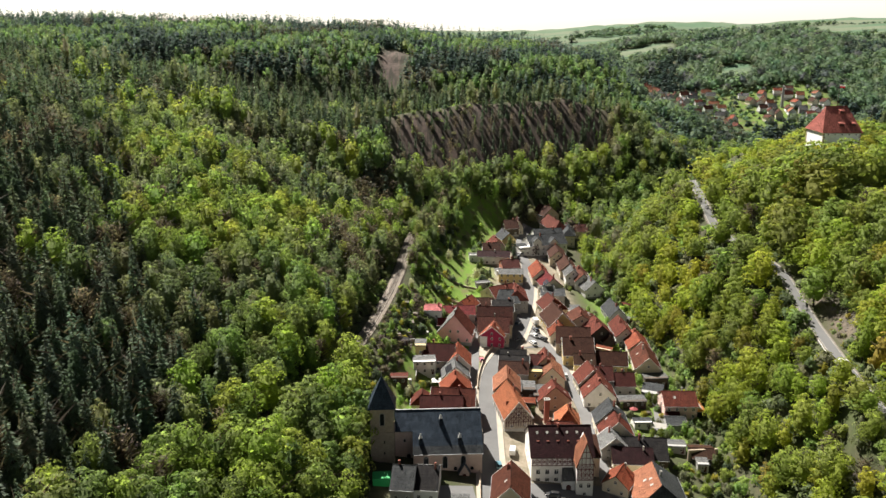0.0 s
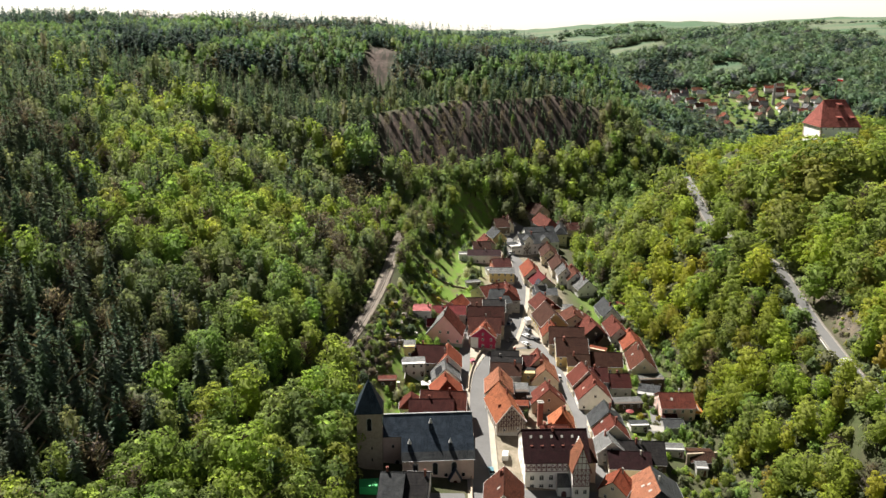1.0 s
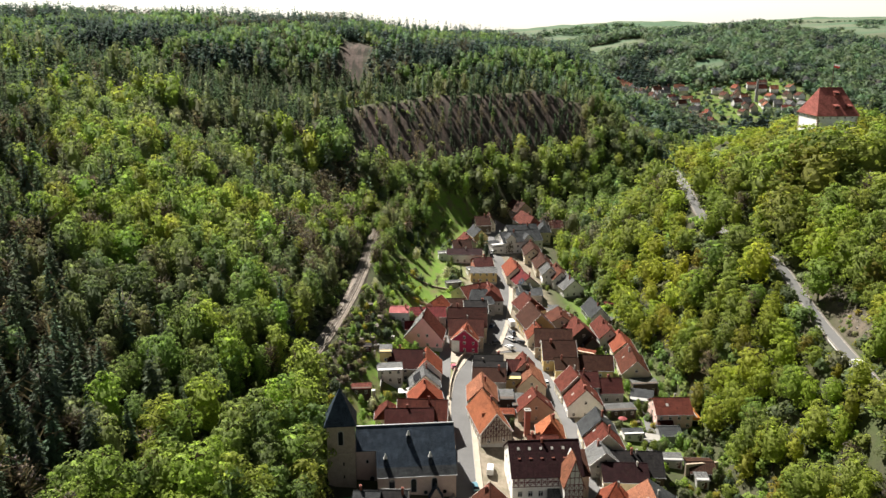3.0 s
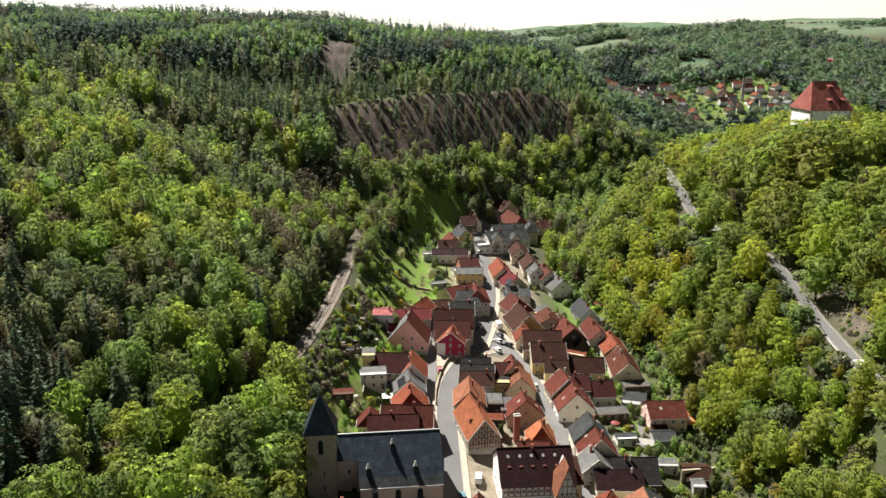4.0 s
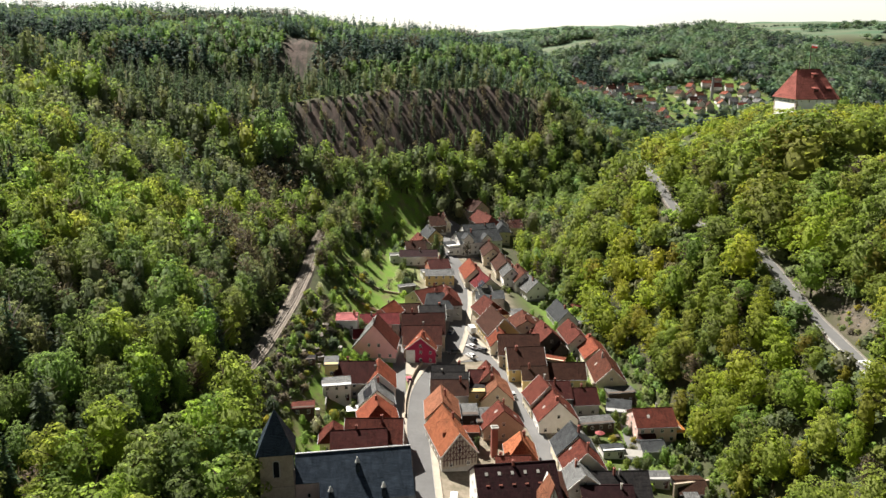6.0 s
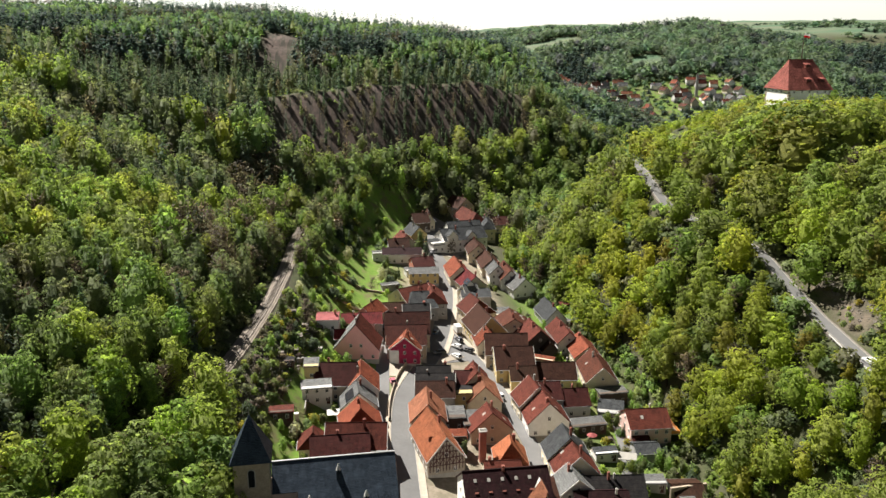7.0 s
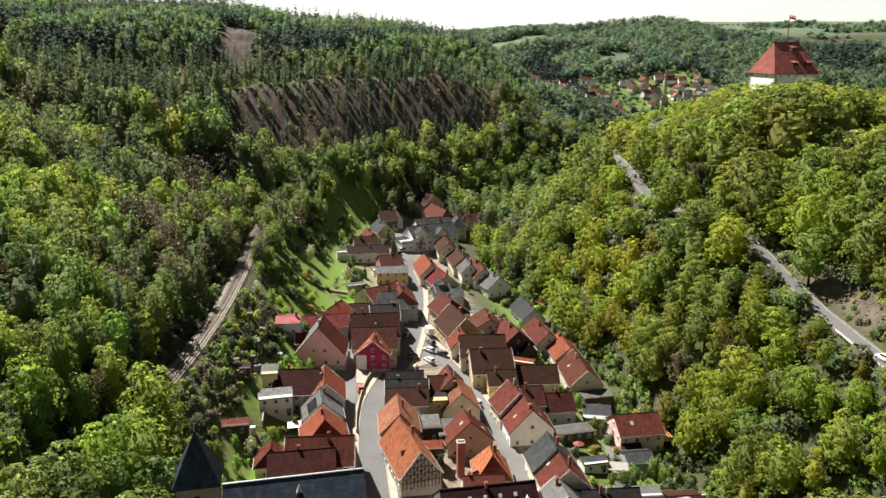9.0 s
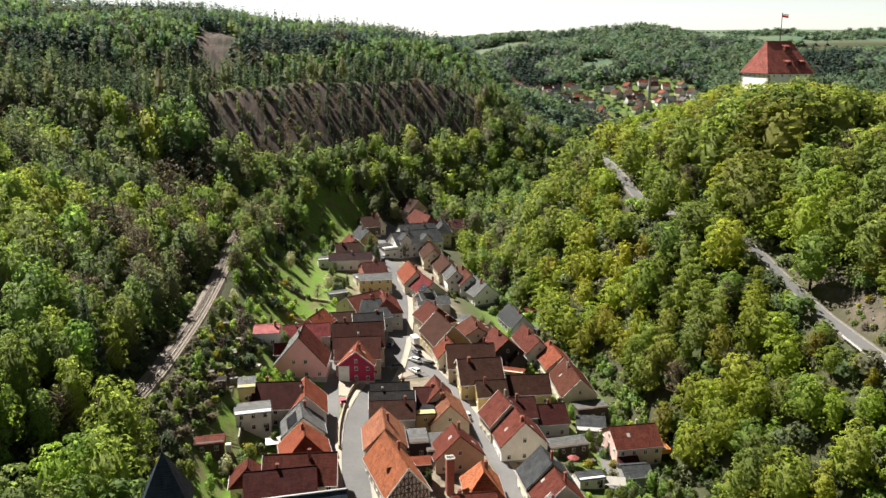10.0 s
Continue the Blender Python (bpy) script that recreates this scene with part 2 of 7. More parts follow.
BIG_RIDGE = ((-900, 900, 124), (-420, 860, 119), (-110, 850, 111), (10, 850, 99))
RIDGE_END = ((10, 850, 99), (57, 835, 91), (127, 810, 70), (187, 760, 47), (212, 700, 17))
SHOULDER = ((-420, 500, 125), (-189, 470, 90), (-129, 470, 77), (-102, 470, 70), (-79, 478, 65))
VILLAGE = ((185, 855, 46), (270, 855, 42), (312, 850, 33), (400, 850, 27))
SCREE = ((-55, 505, 63), (48, 592, 64), (90, 622, 63), (132, 640, 52), (165, 625, 26))
FAR_HILL = ((150, 1180, 52), (208, 1150, 62), (318, 1120, 96), (380, 1100, 90), (424, 1080, 106), (500, 1050, 92), (560, 1000, 76), (700, 930, 78), (1100, 800, 82))
PLATEAU = ((-1500, 2200, 98), (190, 1800, 102), (450, 1800, 111), (520, 1800, 121), (640, 1760, 116), (914, 1800, 129), (2200, 1700, 136))


def waves(x, y):
    return 1.6 * np.sin(x / 23.0 + 0.7 * np.sin(y / 41.0)) * np.cos(y / 29.0) + 0.7 * np.sin(x / 9.0 + y / 13.0)


def land(x, y):
    x, y = np.asarray(x, float), np.asarray(y, float)
    flat = floor_z(x, y)
    d = rail_x(y) - x
    left = rail_z(y) + 0.43 * np.maximum(d - 5, 0) - 0.8 * np.maximum(-d - 4, 0)
    cap = np.interp(x, (-420, -232, -137, -95, 0), (108, 88, 69, 59, 59))
    left = np.minimum(left, cap + 0.05 * (left - cap)) - 0.45 * np.maximum(y - 440 - 0.25 * (x + 100), 0)
    foot = np.interp(y, (200, 270, 320, 390, 440, 480), (98, 97, 92, 85, 87, 100))
    rx, rz = road_x(y), road_z(y)
    rise = (rz - floor_z(foot, y)) / (rx - 5 - foot)
    right = np.where(x < rx, rz - rise * np.maximum(rx - 5 - x, 0), rz + 0.9 * np.clip(x - rx - 5, 0, 9) + 0.42 * np.maximum(x - rx - 14, 0))
    right = np.minimum(right, 54 + 0.04 * (right - 54))
    right = right - 0.75 * np.maximum(y - 402 - 0.32 * (x - 85), 0)
    hills = smooth_max(crest(x, y, BIG_RIDGE, 0.19, 60, (150, 0.4)), crest(x, y, FAR_HILL, 0.30, 90), 10)
    hills = smooth_max(hills, np.maximum(crest(x, y, RIDGE_END, 0.42, 25), crest(x, y, VILLAGE, 0.26, 10, (115, 0.5))), 8)
    hills = smooth_max(hills, crest(x, y, PLATEAU, 0.09, 120, (450, 0.1)), 10)
    hills = np.maximum(hills, crest(x, y, SCREE, 0.9, 9))
    hills = np.maximum(hills, crest(x, y, SHOULDER, 0.45, 14, (35, 0.5)))
    up = smooth_max(np.maximum(left, right), hills, 6)
    wild = np.clip((up - flat) / 12, 0, 1) * np.clip(np.abs(x - rx) / 10 - 0.5, 0, 1) * np.clip(np.abs(d) / 8 - 0.6, 0, 1)
    return smooth_max(up, flat, 2.5) + wild * waves(x, y)


def land1(x, y):
    return float(land(np.array([x]), np.array([y]))[0])


def spaced(lo, a, b, hi, step, grow):
    mid = list(np.arange(a, b + step / 2, step))
    out, s, v = [], step, a
    while v > lo:
        s *= grow
        v -= s
        out.insert(0, v)
    tail, s, v = [], step, mid[-1]
    while v < hi:
        s *= grow
        v += s
        tail.append(v)
    return np.array(out + mid + tail)


def make_mesh(name, verts, faces, mats, smooth=False):
    me = bpy.data.meshes.new(name)
    me.from_pydata([tuple(v) for v in verts], [], [tuple(int(i) for i in f) for f in faces])
    for m in mats if isinstance(mats, (list, tuple)) else [mats]:
        me.materials.append(m)
    if smooth:
        me.polygons.foreach_set("use_smooth", np.ones(len(me.polygons), bool))
    me.update()
    return me


def streaks(nt):
    """Coordinates drawn out down the slope, for gullies and runnels."""
    mp = nt.nodes.new("ShaderNodeMapping")
    mp.inputs["Scale"].default_value = (0.34, 0.05, 0.03)
    nt.links.new(coords(nt), mp.inputs["Vector"])
    return mp.outputs[0]


def ground_material():
    """Leaf litter and moss; turf where the land is mown; bare slope of brown shale under the felled wood."""
    m, nt, b = material("ground_cover")
    a, c, f = noise_of(nt, 0.05), noise_of(nt, 0.35, 6), noise_of(nt, 2.0, 6, 0.7)
    litter = mix_rgb(nt, ramp(nt, c, 0.35, 0.7), (0.050, 0.056, 0.030), (0.080, 0.074, 0.045))
    litter = mix_rgb(nt, ramp(nt, a, 0.45, 0.7), litter, (0.055, 0.075, 0.025))
    turf = mix_rgb(nt, ramp(nt, c, 0.3, 0.7), (0.108, 0.205, 0.026), (0.155, 0.225, 0.045))
    turf = mix_rgb(nt, ramp(nt, noise_of(nt, 0.14, 5, 0.7), 0.48, 0.62), turf, (0.14, 0.135, 0.06))
    shale = mix_rgb(nt, ramp(nt, c, 0.4, 0.65), (0.125, 0.090, 0.076), (0.068, 0.055, 0.048))
    runnel = noise_of(nt, 1.0, 4, 0.6, streaks(nt))
    shale = mix_rgb(nt, ramp(nt, runnel, 0.46, 0.6), shale, (0.045, 0.04, 0.03))
    kind = nt.nodes.new("ShaderNodeAttribute")
    kind.attribute_name = "cover"
    sep = nt.nodes.new("ShaderNodeSeparateColor")
    nt.links.new(kind.outputs["Color"], sep.inputs[0])
    col = mix_rgb(nt, sep.outputs[0], litter, turf)
    strip = nt.nodes.new("ShaderNodeMapping")
    strip.inputs["Scale"].default_value, strip.inputs["Rotation"].default_value = (0.003, 0.017, 0), (0, 0, 0.35)
    nt.links.new(coords(nt), strip.inputs["Vector"])
    # plateau fields: greens muted and blued, haze put into the colour
    field = mix_rgb(nt, ramp(nt, noise_of(nt, 1.0, 2, 0.5, strip.outputs[0]), 0.42, 0.58), (0.075, 0.130, 0.075), (0.130, 0.155, 0.100))
    col = mix_rgb(nt, kind.outputs["Alpha"], col, field)
    col = mix_rgb(nt, sep.outputs[1], col, shale)
    col = mix_rgb(nt, sep.outputs[2], col, mix_rgb(nt, ramp(nt, c, 0.4, 0.6), (0.26, 0.22, 0.17), (0.17, 0.15, 0.11)))
    col = mix_rgb(nt, ramp(nt, f, 0.5, 0.8), col, mix_rgb(nt, 1.0, col, (0.55, 0.55, 0.55), "MULTIPLY"))
    nt.links.new(col, b.inputs["Base Color"])
    b.inputs["Roughness"].default_value, b.inputs["Specular IOR Level"].default_value = 0.95, 0.15
    bump(nt, b, f, 0.6, 0.25)
    return m


GROUND = ground_material()


def patches(x, y, scale, seed):
    """Smooth pseudo-random values about 0 to 1 over the land."""
    a = seed * 1.7
    v = np.sin(x / scale + a) * np.cos(y / scale * 0.9 - a) + 0.6 * np.sin(x / scale * 2.1 - y / scale * 1.7 + a * 2) + 0.4 * np.sin(y / scale * 3.3 + x / scale * 2.7 + a)
    return 0.5 + v / 3.6


def soft_box(x, y, x0, x1, y0, y1, edge):
    return np.clip((x - x0) / edge, 0, 1) * np.clip((x1 - x) / edge, 0, 1) * np.clip((y - y0) / edge, 0, 1) * np.clip((y1 - y) / edge, 0, 1)


def road_cut(x, y):
    """The bank dug into the hill above the road."""
    return soft_box(x, y, road_x(y) + 2.5, road_x(y) + 12, 238, 282, 4)


def shale_zone(x, y):
    """The steep bare face below the scree crest, the rock cutting above the hill road, the bank under the railway, the felled strip on the far ridge."""
    top = np.interp(x, (-55, 48, 90, 132, 165), (505, 592, 622, 640, 625))
    face = np.clip((top - 2 - y) / 5, 0, 1) * np.clip((y - top + 74) / 12, 0, 1) * np.clip((x + 40) / 14, 0, 1) * np.clip((135 - x) / 20, 0, 1)
    front = np.clip((land(x, y) - 21) / 8, 0, 1)
    strip = soft_box(x, y, -60, -30 + 0.1 * (y - 700), 665, 745, 7)
    cut = road_cut(x, y)
    d = x - rail_x(y)
    bank = soft_box(d, y, 3, 15, 246, 300, 3)
    return np.maximum(np.maximum(face * front, strip), np.maximum(cut, 0.6 * bank))


def meadow(x, y):
    """Fields on the far plateau and clearings on the far hill."""
    glade = (soft_box(x, y, 385, 450, 1020, 1075, 12) + soft_box(x, y, 215, 300, 1010, 1090, 15) + soft_box(x, y, 300, 345, 880, 930, 10))
    return np.maximum(np.clip((y - 1330) / 60, 0, 1), np.clip(glade * 2, 0, 1))


def turf_zone(x, y):
    gardens = np.clip((x - rail_x(y) - 8) / 5, 0, 1) * np.clip((30 + 0.05 * (y - 300) - x) / 8, 0, 1) * np.clip((y - 225) / 10, 0, 1) * np.clip((470 - y) / 10, 0, 1)
    slope = soft_box(x, y, 0, 46, 436, 500, 5)
    right = soft_box(x, y, 68, 94, 240, 420, 8)
    village = 0.7 * np.maximum(soft_box(x, y, 176, 300, 700, 870, 14), soft_box(x, y, 280, 395, 700, 860, 14))
    return np.maximum(np.maximum(gardens, slope), np.maximum(0.8 * right, village))


def yard_zone(x, y):
    town = soft_box(x, y, 9 + 0.11 * np.maximum(y - 270, 0), 66, 195, 440, 5) * np.clip((y - 200) / 10, 0, 1)
    return np.maximum(town, 0.34 * road_cut(x, y) * (0.3 + patches(x, y, 5, 3)))


def build_ground():
    xs = spaced(-3200, -330, 430, 4200, 5.0, 1.09)
    ys = spaced(-400, 90, 900, 4600, 5.0, 1.07)
    X, Y = np.meshgrid(xs, ys)
    Z = land(X, Y)
    nx, ny = len(xs), len(ys)
    idx = np.arange(nx * ny).reshape(ny, nx)
    faces = np.stack([idx[:-1, :-1], idx[:-1, 1:], idx[1:, 1:], idx[1:, :-1]], -1).reshape(-1, 4)
    me = make_mesh("ground", np.stack([X, Y, Z], -1).reshape(-1, 3), faces, GROUND, True)
    cover = np.ones((nx * ny, 4), np.float32)
    x, y = X.ravel(), Y.ravel()
    cover[:, 0], cover[:, 1], cover[:, 2], cover[:, 3] = turf_zone(x, y), shale_zone(x, y), yard_zone(x, y), meadow(x, y)
    at = me.attributes.new("cover", "FLOAT_COLOR", "POINT")
    at.data.foreach_set("color", cover.ravel())
    tagged(new("ground", me), "wooded valley sides with turf gardens and bare shale slope", "ground", kind="structure")


build_ground()


# ---- parts and shapes ----
def part(name, data, mat, parent, label=""):
    """One mesh under a thing or a part. data: a bmesh or (vertices, faces) or a ready mesh."""
    if isinstance(data, bpy.types.Mesh):
        me = data
    elif isinstance(data, tuple):
        me = make_mesh(name, data[0], data[1], mat)
    else:
        me = bpy.data.meshes.new(name)
        data.to_mesh(me)
        data.free()
        me.materials.append(mat)
    ob = new(name, me)
    ob.parent = parent
    return tagged(ob, label)


def thing(name, m, label, category, group=""):
    ob = new(name)
    ob.empty_display_size = 0.5
    ob.matrix_world = m
    return tagged(ob, label, category, group)


def box_bm(bm, x0, x1, y0, y1, z0, z1, bevel=0.0):
    r = bmesh.ops.create_cube(bm, size=1.0, matrix=Matrix.Translation(((x0 + x1) / 2, (y0 + y1) / 2, (z0 + z1) / 2)) @ Matrix.Diagonal((x1 - x0, y1 - y0, z1 - z0, 1)))
    if bevel:
        bmesh.ops.bevel(bm, geom=list({e for v in r["verts"] for e in v.link_edges}), offset=bevel, segments=1, affect="EDGES")
    return bm


def boxes(*rows, bevel=0.0):
    bm = bmesh.new()
    for row in rows:
        box_bm(bm, *row, bevel=bevel)
    return bm


def slab(a, b, c, d, thick):
    """A plate with the upper face a b c d and UVs in metres: u along a-b, v along a-d."""
    a, b, c, d = (Vector(p) for p in (a, b, c, d))
    n = (b - a).cross(d - a).normalized()
    if n.z < 0:
        n = -n
    bm = bmesh.new()
    top = [bm.verts.new(p) for p in (a, b, c, d)]
    low = [bm.verts.new(p - n * thick) for p in (a, b, c, d)]
    u, uv = (b - a).normalized(), bm.loops.layers.uv.new("UVMap")
    v = u.cross(n)
    faces = [top, low[::-1]] + [[top[i], low[i], low[(i + 1) % 4], top[(i + 1) % 4]] for i in range(4)]
    for f in faces:
        face = bm.faces.new(f)
        for lp in face.loops:
            o = lp.vert.co - a
            lp[uv].uv = (o.dot(u) + 50, o.dot(v) + 50)
    bmesh.ops.recalc_face_normals(bm, faces=bm.faces)
    return bm


def poly_slab(points, thick):
    """As slab, for a plane outline of any number of corners, the first edge being the eave."""
    pts = [Vector(p) for p in points]
    u = (pts[1] - pts[0]).normalized()
    n = u.cross(pts[2] - pts[0]).normalized()
    if n.z < 0:
        n = -n
    v = n.cross(u)
    bm = bmesh.new()
    uv = bm.loops.layers.uv.new("UVMap")
    top, low = [bm.verts.new(p) for p in pts], [bm.verts.new(p - n * thick) for p in pts]
    k = len(pts)
    for f in [top, low[::-1]] + [[top[i], low[i], low[(i + 1) % k], top[(i + 1) % k]] for i in range(k)]:
        for lp in bm.faces.new(f).loops:
            o = lp.vert.co - pts[0]
            lp[uv].uv = (o.dot(u) + 50, o.dot(v) + 50)
    bmesh.ops.recalc_face_normals(bm, faces=bm.faces)
    return bm


def prism(profile, y0, y1):
    """A solid with a polygon in the x z plane, from y0 to y1."""
    bm = bmesh.new()
    a, b = [bm.verts.new((x, y0, z)) for x, z in profile], [bm.verts.new((x, y1, z)) for x, z in profile]
    k = len(profile)
    bm.faces.new(a)
    bm.faces.new(b[::-1])
    for i in range(k):
        bm.faces.new((a[i], b[i], b[(i + 1) % k], a[(i + 1) % k]))
    bmesh.ops.recalc_face_normals(bm, faces=bm.faces)
    return bm


def mesh_of(name, bm, mat):
    me = bpy.data.meshes.new(name)
    bm.to_mesh(me)
    bm.free()
    me.materials.append(mat)
    return me


def lattice(xs, zs, holes, y0, y1):
    """A flat frame in the x z plane with openings, as one closed solid. holes: cells left open, as (column, row)."""
    bm = bmesh.new()
    front = [[bm.verts.new((x, y0, z)) for x in xs] for z in zs]
    for j in range(len(zs) - 1):
        for i in range(len(xs) - 1):
            if (i, j) not in holes:
                bm.faces.new((front[j][i], front[j][i + 1], front[j + 1][i + 1], front[j + 1][i]))
    r = bmesh.ops.extrude_face_region(bm, geom=list(bm.faces))
    bmesh.ops.translate(bm, vec=(0, y1 - y0, 0), verts=[v for v in r["geom"] if isinstance(v, bmesh.types.BMVert)])
    bmesh.ops.recalc_face_normals(bm, faces=bm.faces)
    return bm


def window_meshes():
    """One casement in the x z plane facing -y, 1 m wide and 1.3 m high about its middle: frame and pane."""
    frame_bm = lattice((-0.5, -0.41, -0.035, 0.035, 0.41, 0.5), (-0.65, -0.56, 0.25, 0.31, 0.56, 0.65), {(1, 1), (3, 1), (1, 3), (3, 3)}, -0.09, 0.05)
    return mesh_of("window", frame_bm, FRAME), mesh_of("pane", boxes((-0.41, 0.41, -0.02, 0.03, -0.56, 0.56)), GLASS)


WINDOW_MESH, PANE_MESH = window_meshes()


def add_window(parent, x, y, z, turn, sx=1.0, sz=1.0):
    """A window set in a wall whose outer side faces the way of turn (0: -y), in the thing's own axes."""
    w = new("window", WINDOW_MESH)
    w.parent = parent
    w.matrix_local = pose(x, y, z, 0, 0, turn) @ Matrix.Diagonal((sx, 1, sz, 1))
    p = new("pane", PANE_MESH)
    p.parent = w
    return w


def chimney_bm(h=1.7, w=0.6):
    bm = boxes((-w / 2, w / 2, -w / 2, w / 2, -2.5, h), (-w / 2 - 0.07, w / 2 + 0.07, -w / 2 - 0.07, w / 2 + 0.07, h, h + 0.14))
    return box_bm(bm, -w / 4, w / 4, -w / 4, w / 4, h + 0.14, h + 0.34)


CHIMNEYS = [mesh_of("chimney", chimney_bm(h, w), CONCRETE if i == 3 else BRICK) for i, (h, w) in enumerate(((1.2, 0.55), (1.5, 0.55), (0.9, 0.8), (1.1, 0.45)))]


FOOT = []      # plots already built on: middle and radius


def house(name, label, x, y, turn, length, width, eave, ridge, roof, wall, hip_a=0.0, hip_b=0.0, chimneys=1, seed=1, windows=True, lights=0, roof_b=""):
    """A house with its ridge along its own x axis. hip_a, hip_b: how far the ridge stops short of either end (0: a gable)."""
    r = random.Random(seed * 17 + len(name))
    FOOT.append((x, y, 0.55 * max(length, width) + 1.0))
    z = land1(x, y)
    h = thing(name, pose(x, y, z, 0, 0, turn), label, "house", ("houses of the town" if y < 520 else "houses of the far village") if name == "house" else "")
    l, w = length / 2, width / 2
    g = -5.0
    k = (ridge - eave) / w
    # walls, gables where the roof has no hip
    bm = bmesh.new()
    ring = [(-l, -w), (l, -w), (l, w), (-l, w)]
    lo = [bm.verts.new((px, py, g)) for px, py in ring]
    hi = [bm.verts.new((px, py, eave - 0.12)) for px, py in ring]
    bm.faces.new(lo[::-1])
    top = ridge - 0.15
    pa = bm.verts.new((-l + hip_a, 0, top))
    pb = bm.verts.new((l - hip_b, 0, top))
    bm.faces.new((lo[0], lo[1], hi[1], hi[0]))
    bm.faces.new((lo[2], lo[3], hi[3], hi[2]))
    bm.faces.new((lo[1], lo[2], hi[2], hi[1]))
    bm.faces.new((lo[3], lo[0], hi[0], hi[3]))
    bm.faces.new((hi[1], hi[2], pb))
    bm.faces.new((hi[3], hi[0], pa))
    bm.faces.new((hi[0], hi[1], pb, pa))
    bm.faces.new((hi[2], hi[3], pa, pb))
    bmesh.ops.recalc_face_normals(bm, faces=bm.faces)
    part("wall", bm, WALL[wall], h)
    if wall != "black":
        part("plinth", boxes((-l - 0.06, l + 0.06, -w - 0.06, w + 0.06, g, 0.5)), CONCRETE, h)
    o, e = 0.45, 0.3
    lo_z = eave - o * k
    ea, eb = (o if hip_a else e), (o if hip_b else e)
    ra, rb = (-l + hip_a if hip_a else -l - e), (l - hip_b if hip_b else l + e)
    A, B, C, D = (-l - ea, -w - o, lo_z), (l + eb, -w - o, lo_z), (l + eb, w + o, lo_z), (-l - ea, w + o, lo_z)
    P, Q = (ra, 0, ridge), (rb, 0, ridge)
    part("roof", poly_slab([A, B, Q, P], 0.22), ROOF[roof], h)
    part("roof", poly_slab([C, D, P, Q], 0.22), ROOF[roof_b or roof], h)
    if hip_a:
        part("roof", poly_slab([D, A, P], 0.22), ROOF[roof], h)
    if hip_b:
        part("roof", poly_slab([B, C, Q], 0.22), ROOF[roof], h)
    part("ridge_cap", prism([(-0.16, ridge - 0.1), (0.16, ridge - 0.1), (0.07, ridge + 0.08), (-0.07, ridge + 0.08)], ra, rb), ROOF[roof], h).rotation_euler = (0, 0, -math.pi / 2)
    gut = bmesh.new()
    box_bm(gut, -l - ea, l + eb, -w - o - 0.12, -w - o + 0.02, lo_z - 0.16, lo_z - 0.03)
    part("gutter", gut, STEEL, h)
    gut = bmesh.new()
    box_bm(gut, -l - ea, l + eb, w + o - 0.02, w + o + 0.12, lo_z - 0.16, lo_z - 0.03)
    part("gutter", gut, STEEL, h)
    if y < 380 and seed % 3 == 0 and wall not in ("black", "darkwall"):
        slope = math.hypot(w + o, ridge - lo_z)
        for end, hip in ((-1, hip_a), (1, hip_b)):
            if hip:
                continue
            for s in (-1, 1):
                vb = part("verge_board", boxes((-0.05, 0.05, -0.02, slope, -0.28, -0.02)), FRAME, h)
                vb.matrix_local = Matrix.Translation((end * (l + e + 0.03), s * (w + o), lo_z + 0.03)) @ Matrix.Rotation(math.pi if s > 0 else 0, 4, "Z") @ Matrix.Rotation(math.atan2(ridge - lo_z, w + o), 4, "X")
    for c in range(chimneys):
        cx = (ra + rb) / 2 + (rb - ra) * (r.uniform(-0.35, 0.35))
        ch = new("chimney", CHIMNEYS[r.randrange(4)])
        ch.parent = h
        ch.location = (cx, r.choice((-0.9, 0.9, 0.3)), ridge - 0.3)
    for c in range(lights):
        side = r.choice((-1, 1))
        u = r.uniform(0.25, 0.7)
        px = (ra + rb) / 2 + (rb - ra) * r.uniform(-0.4, 0.4)
        sk = new("skylight", SKYLIGHT)
        sk.parent = h
        sk.matrix_local = Matrix.Translation((px, side * w * u, ridge - k * w * u + 0.03)) @ Euler((-side * math.atan(k), 0, 0)).to_matrix().to_4x4()
    if windows:
        rows = [1.5] + ([4.2] if eave > 4.9 else [])
        n = max(2, int(length / 2.9))
        for zc in rows:
            if zc > eave - 0.8:
                continue
            for i in range(n):
                px = -l + (i + 0.5) * length / n
                add_window(h, px, -w - 0.02, zc, 0)
                add_window(h, px, w + 0.02, zc, 180)
        m = max(2, int(width / 3.2))
        for sx, turn_w, hip in ((-l - 0.02, -90, hip_a), (l + 0.02, 90, hip_b)):
            for zc in rows + ([] if hip else [eave + 0.9]):
                if zc > ridge - 1.6:
                    continue
                mm = m if zc < eave - 0.5 else max(1, m - 2)
                span = width if zc < eave - 0.5 else width * 0.45
                for i in range(mm):
                    add_window(h, sx, -span / 2 + (i + 0.5) * span / mm, zc, turn_w, 0.9, 0.9)
    return h


SKYLIGHT = mesh_of("skylight", boxes((-0.4, 0.4, -0.55, 0.55, -0.05, 0.07)), CONCRETE)


# ---- the town's houses ----
house("house", "white rendered village house with faded pink sheet roof", -4.1, 321.8, -5, 6.9, 7.4, 4.4, 5.4, "pinktile", "white", seed=1)
house("house", "grey rendered village house with bright red tile roof", 7.1, 332.9, -0, 13.8, 9.9, 4.7, 7.0, "red", "grey", seed=2)
house("house", "grey rendered village house with bright red tile roof", 1.6, 317.6, -1, 7.4, 7.2, 4.0, 5.8, "red", "grey", seed=3)
house("house", "rose pink village house with grey and red roof", 5.4, 314.2, 81, 10.5, 14.4, 4.2, 12.5, "redtile", "pink", seed=4, roof_b="greytile")
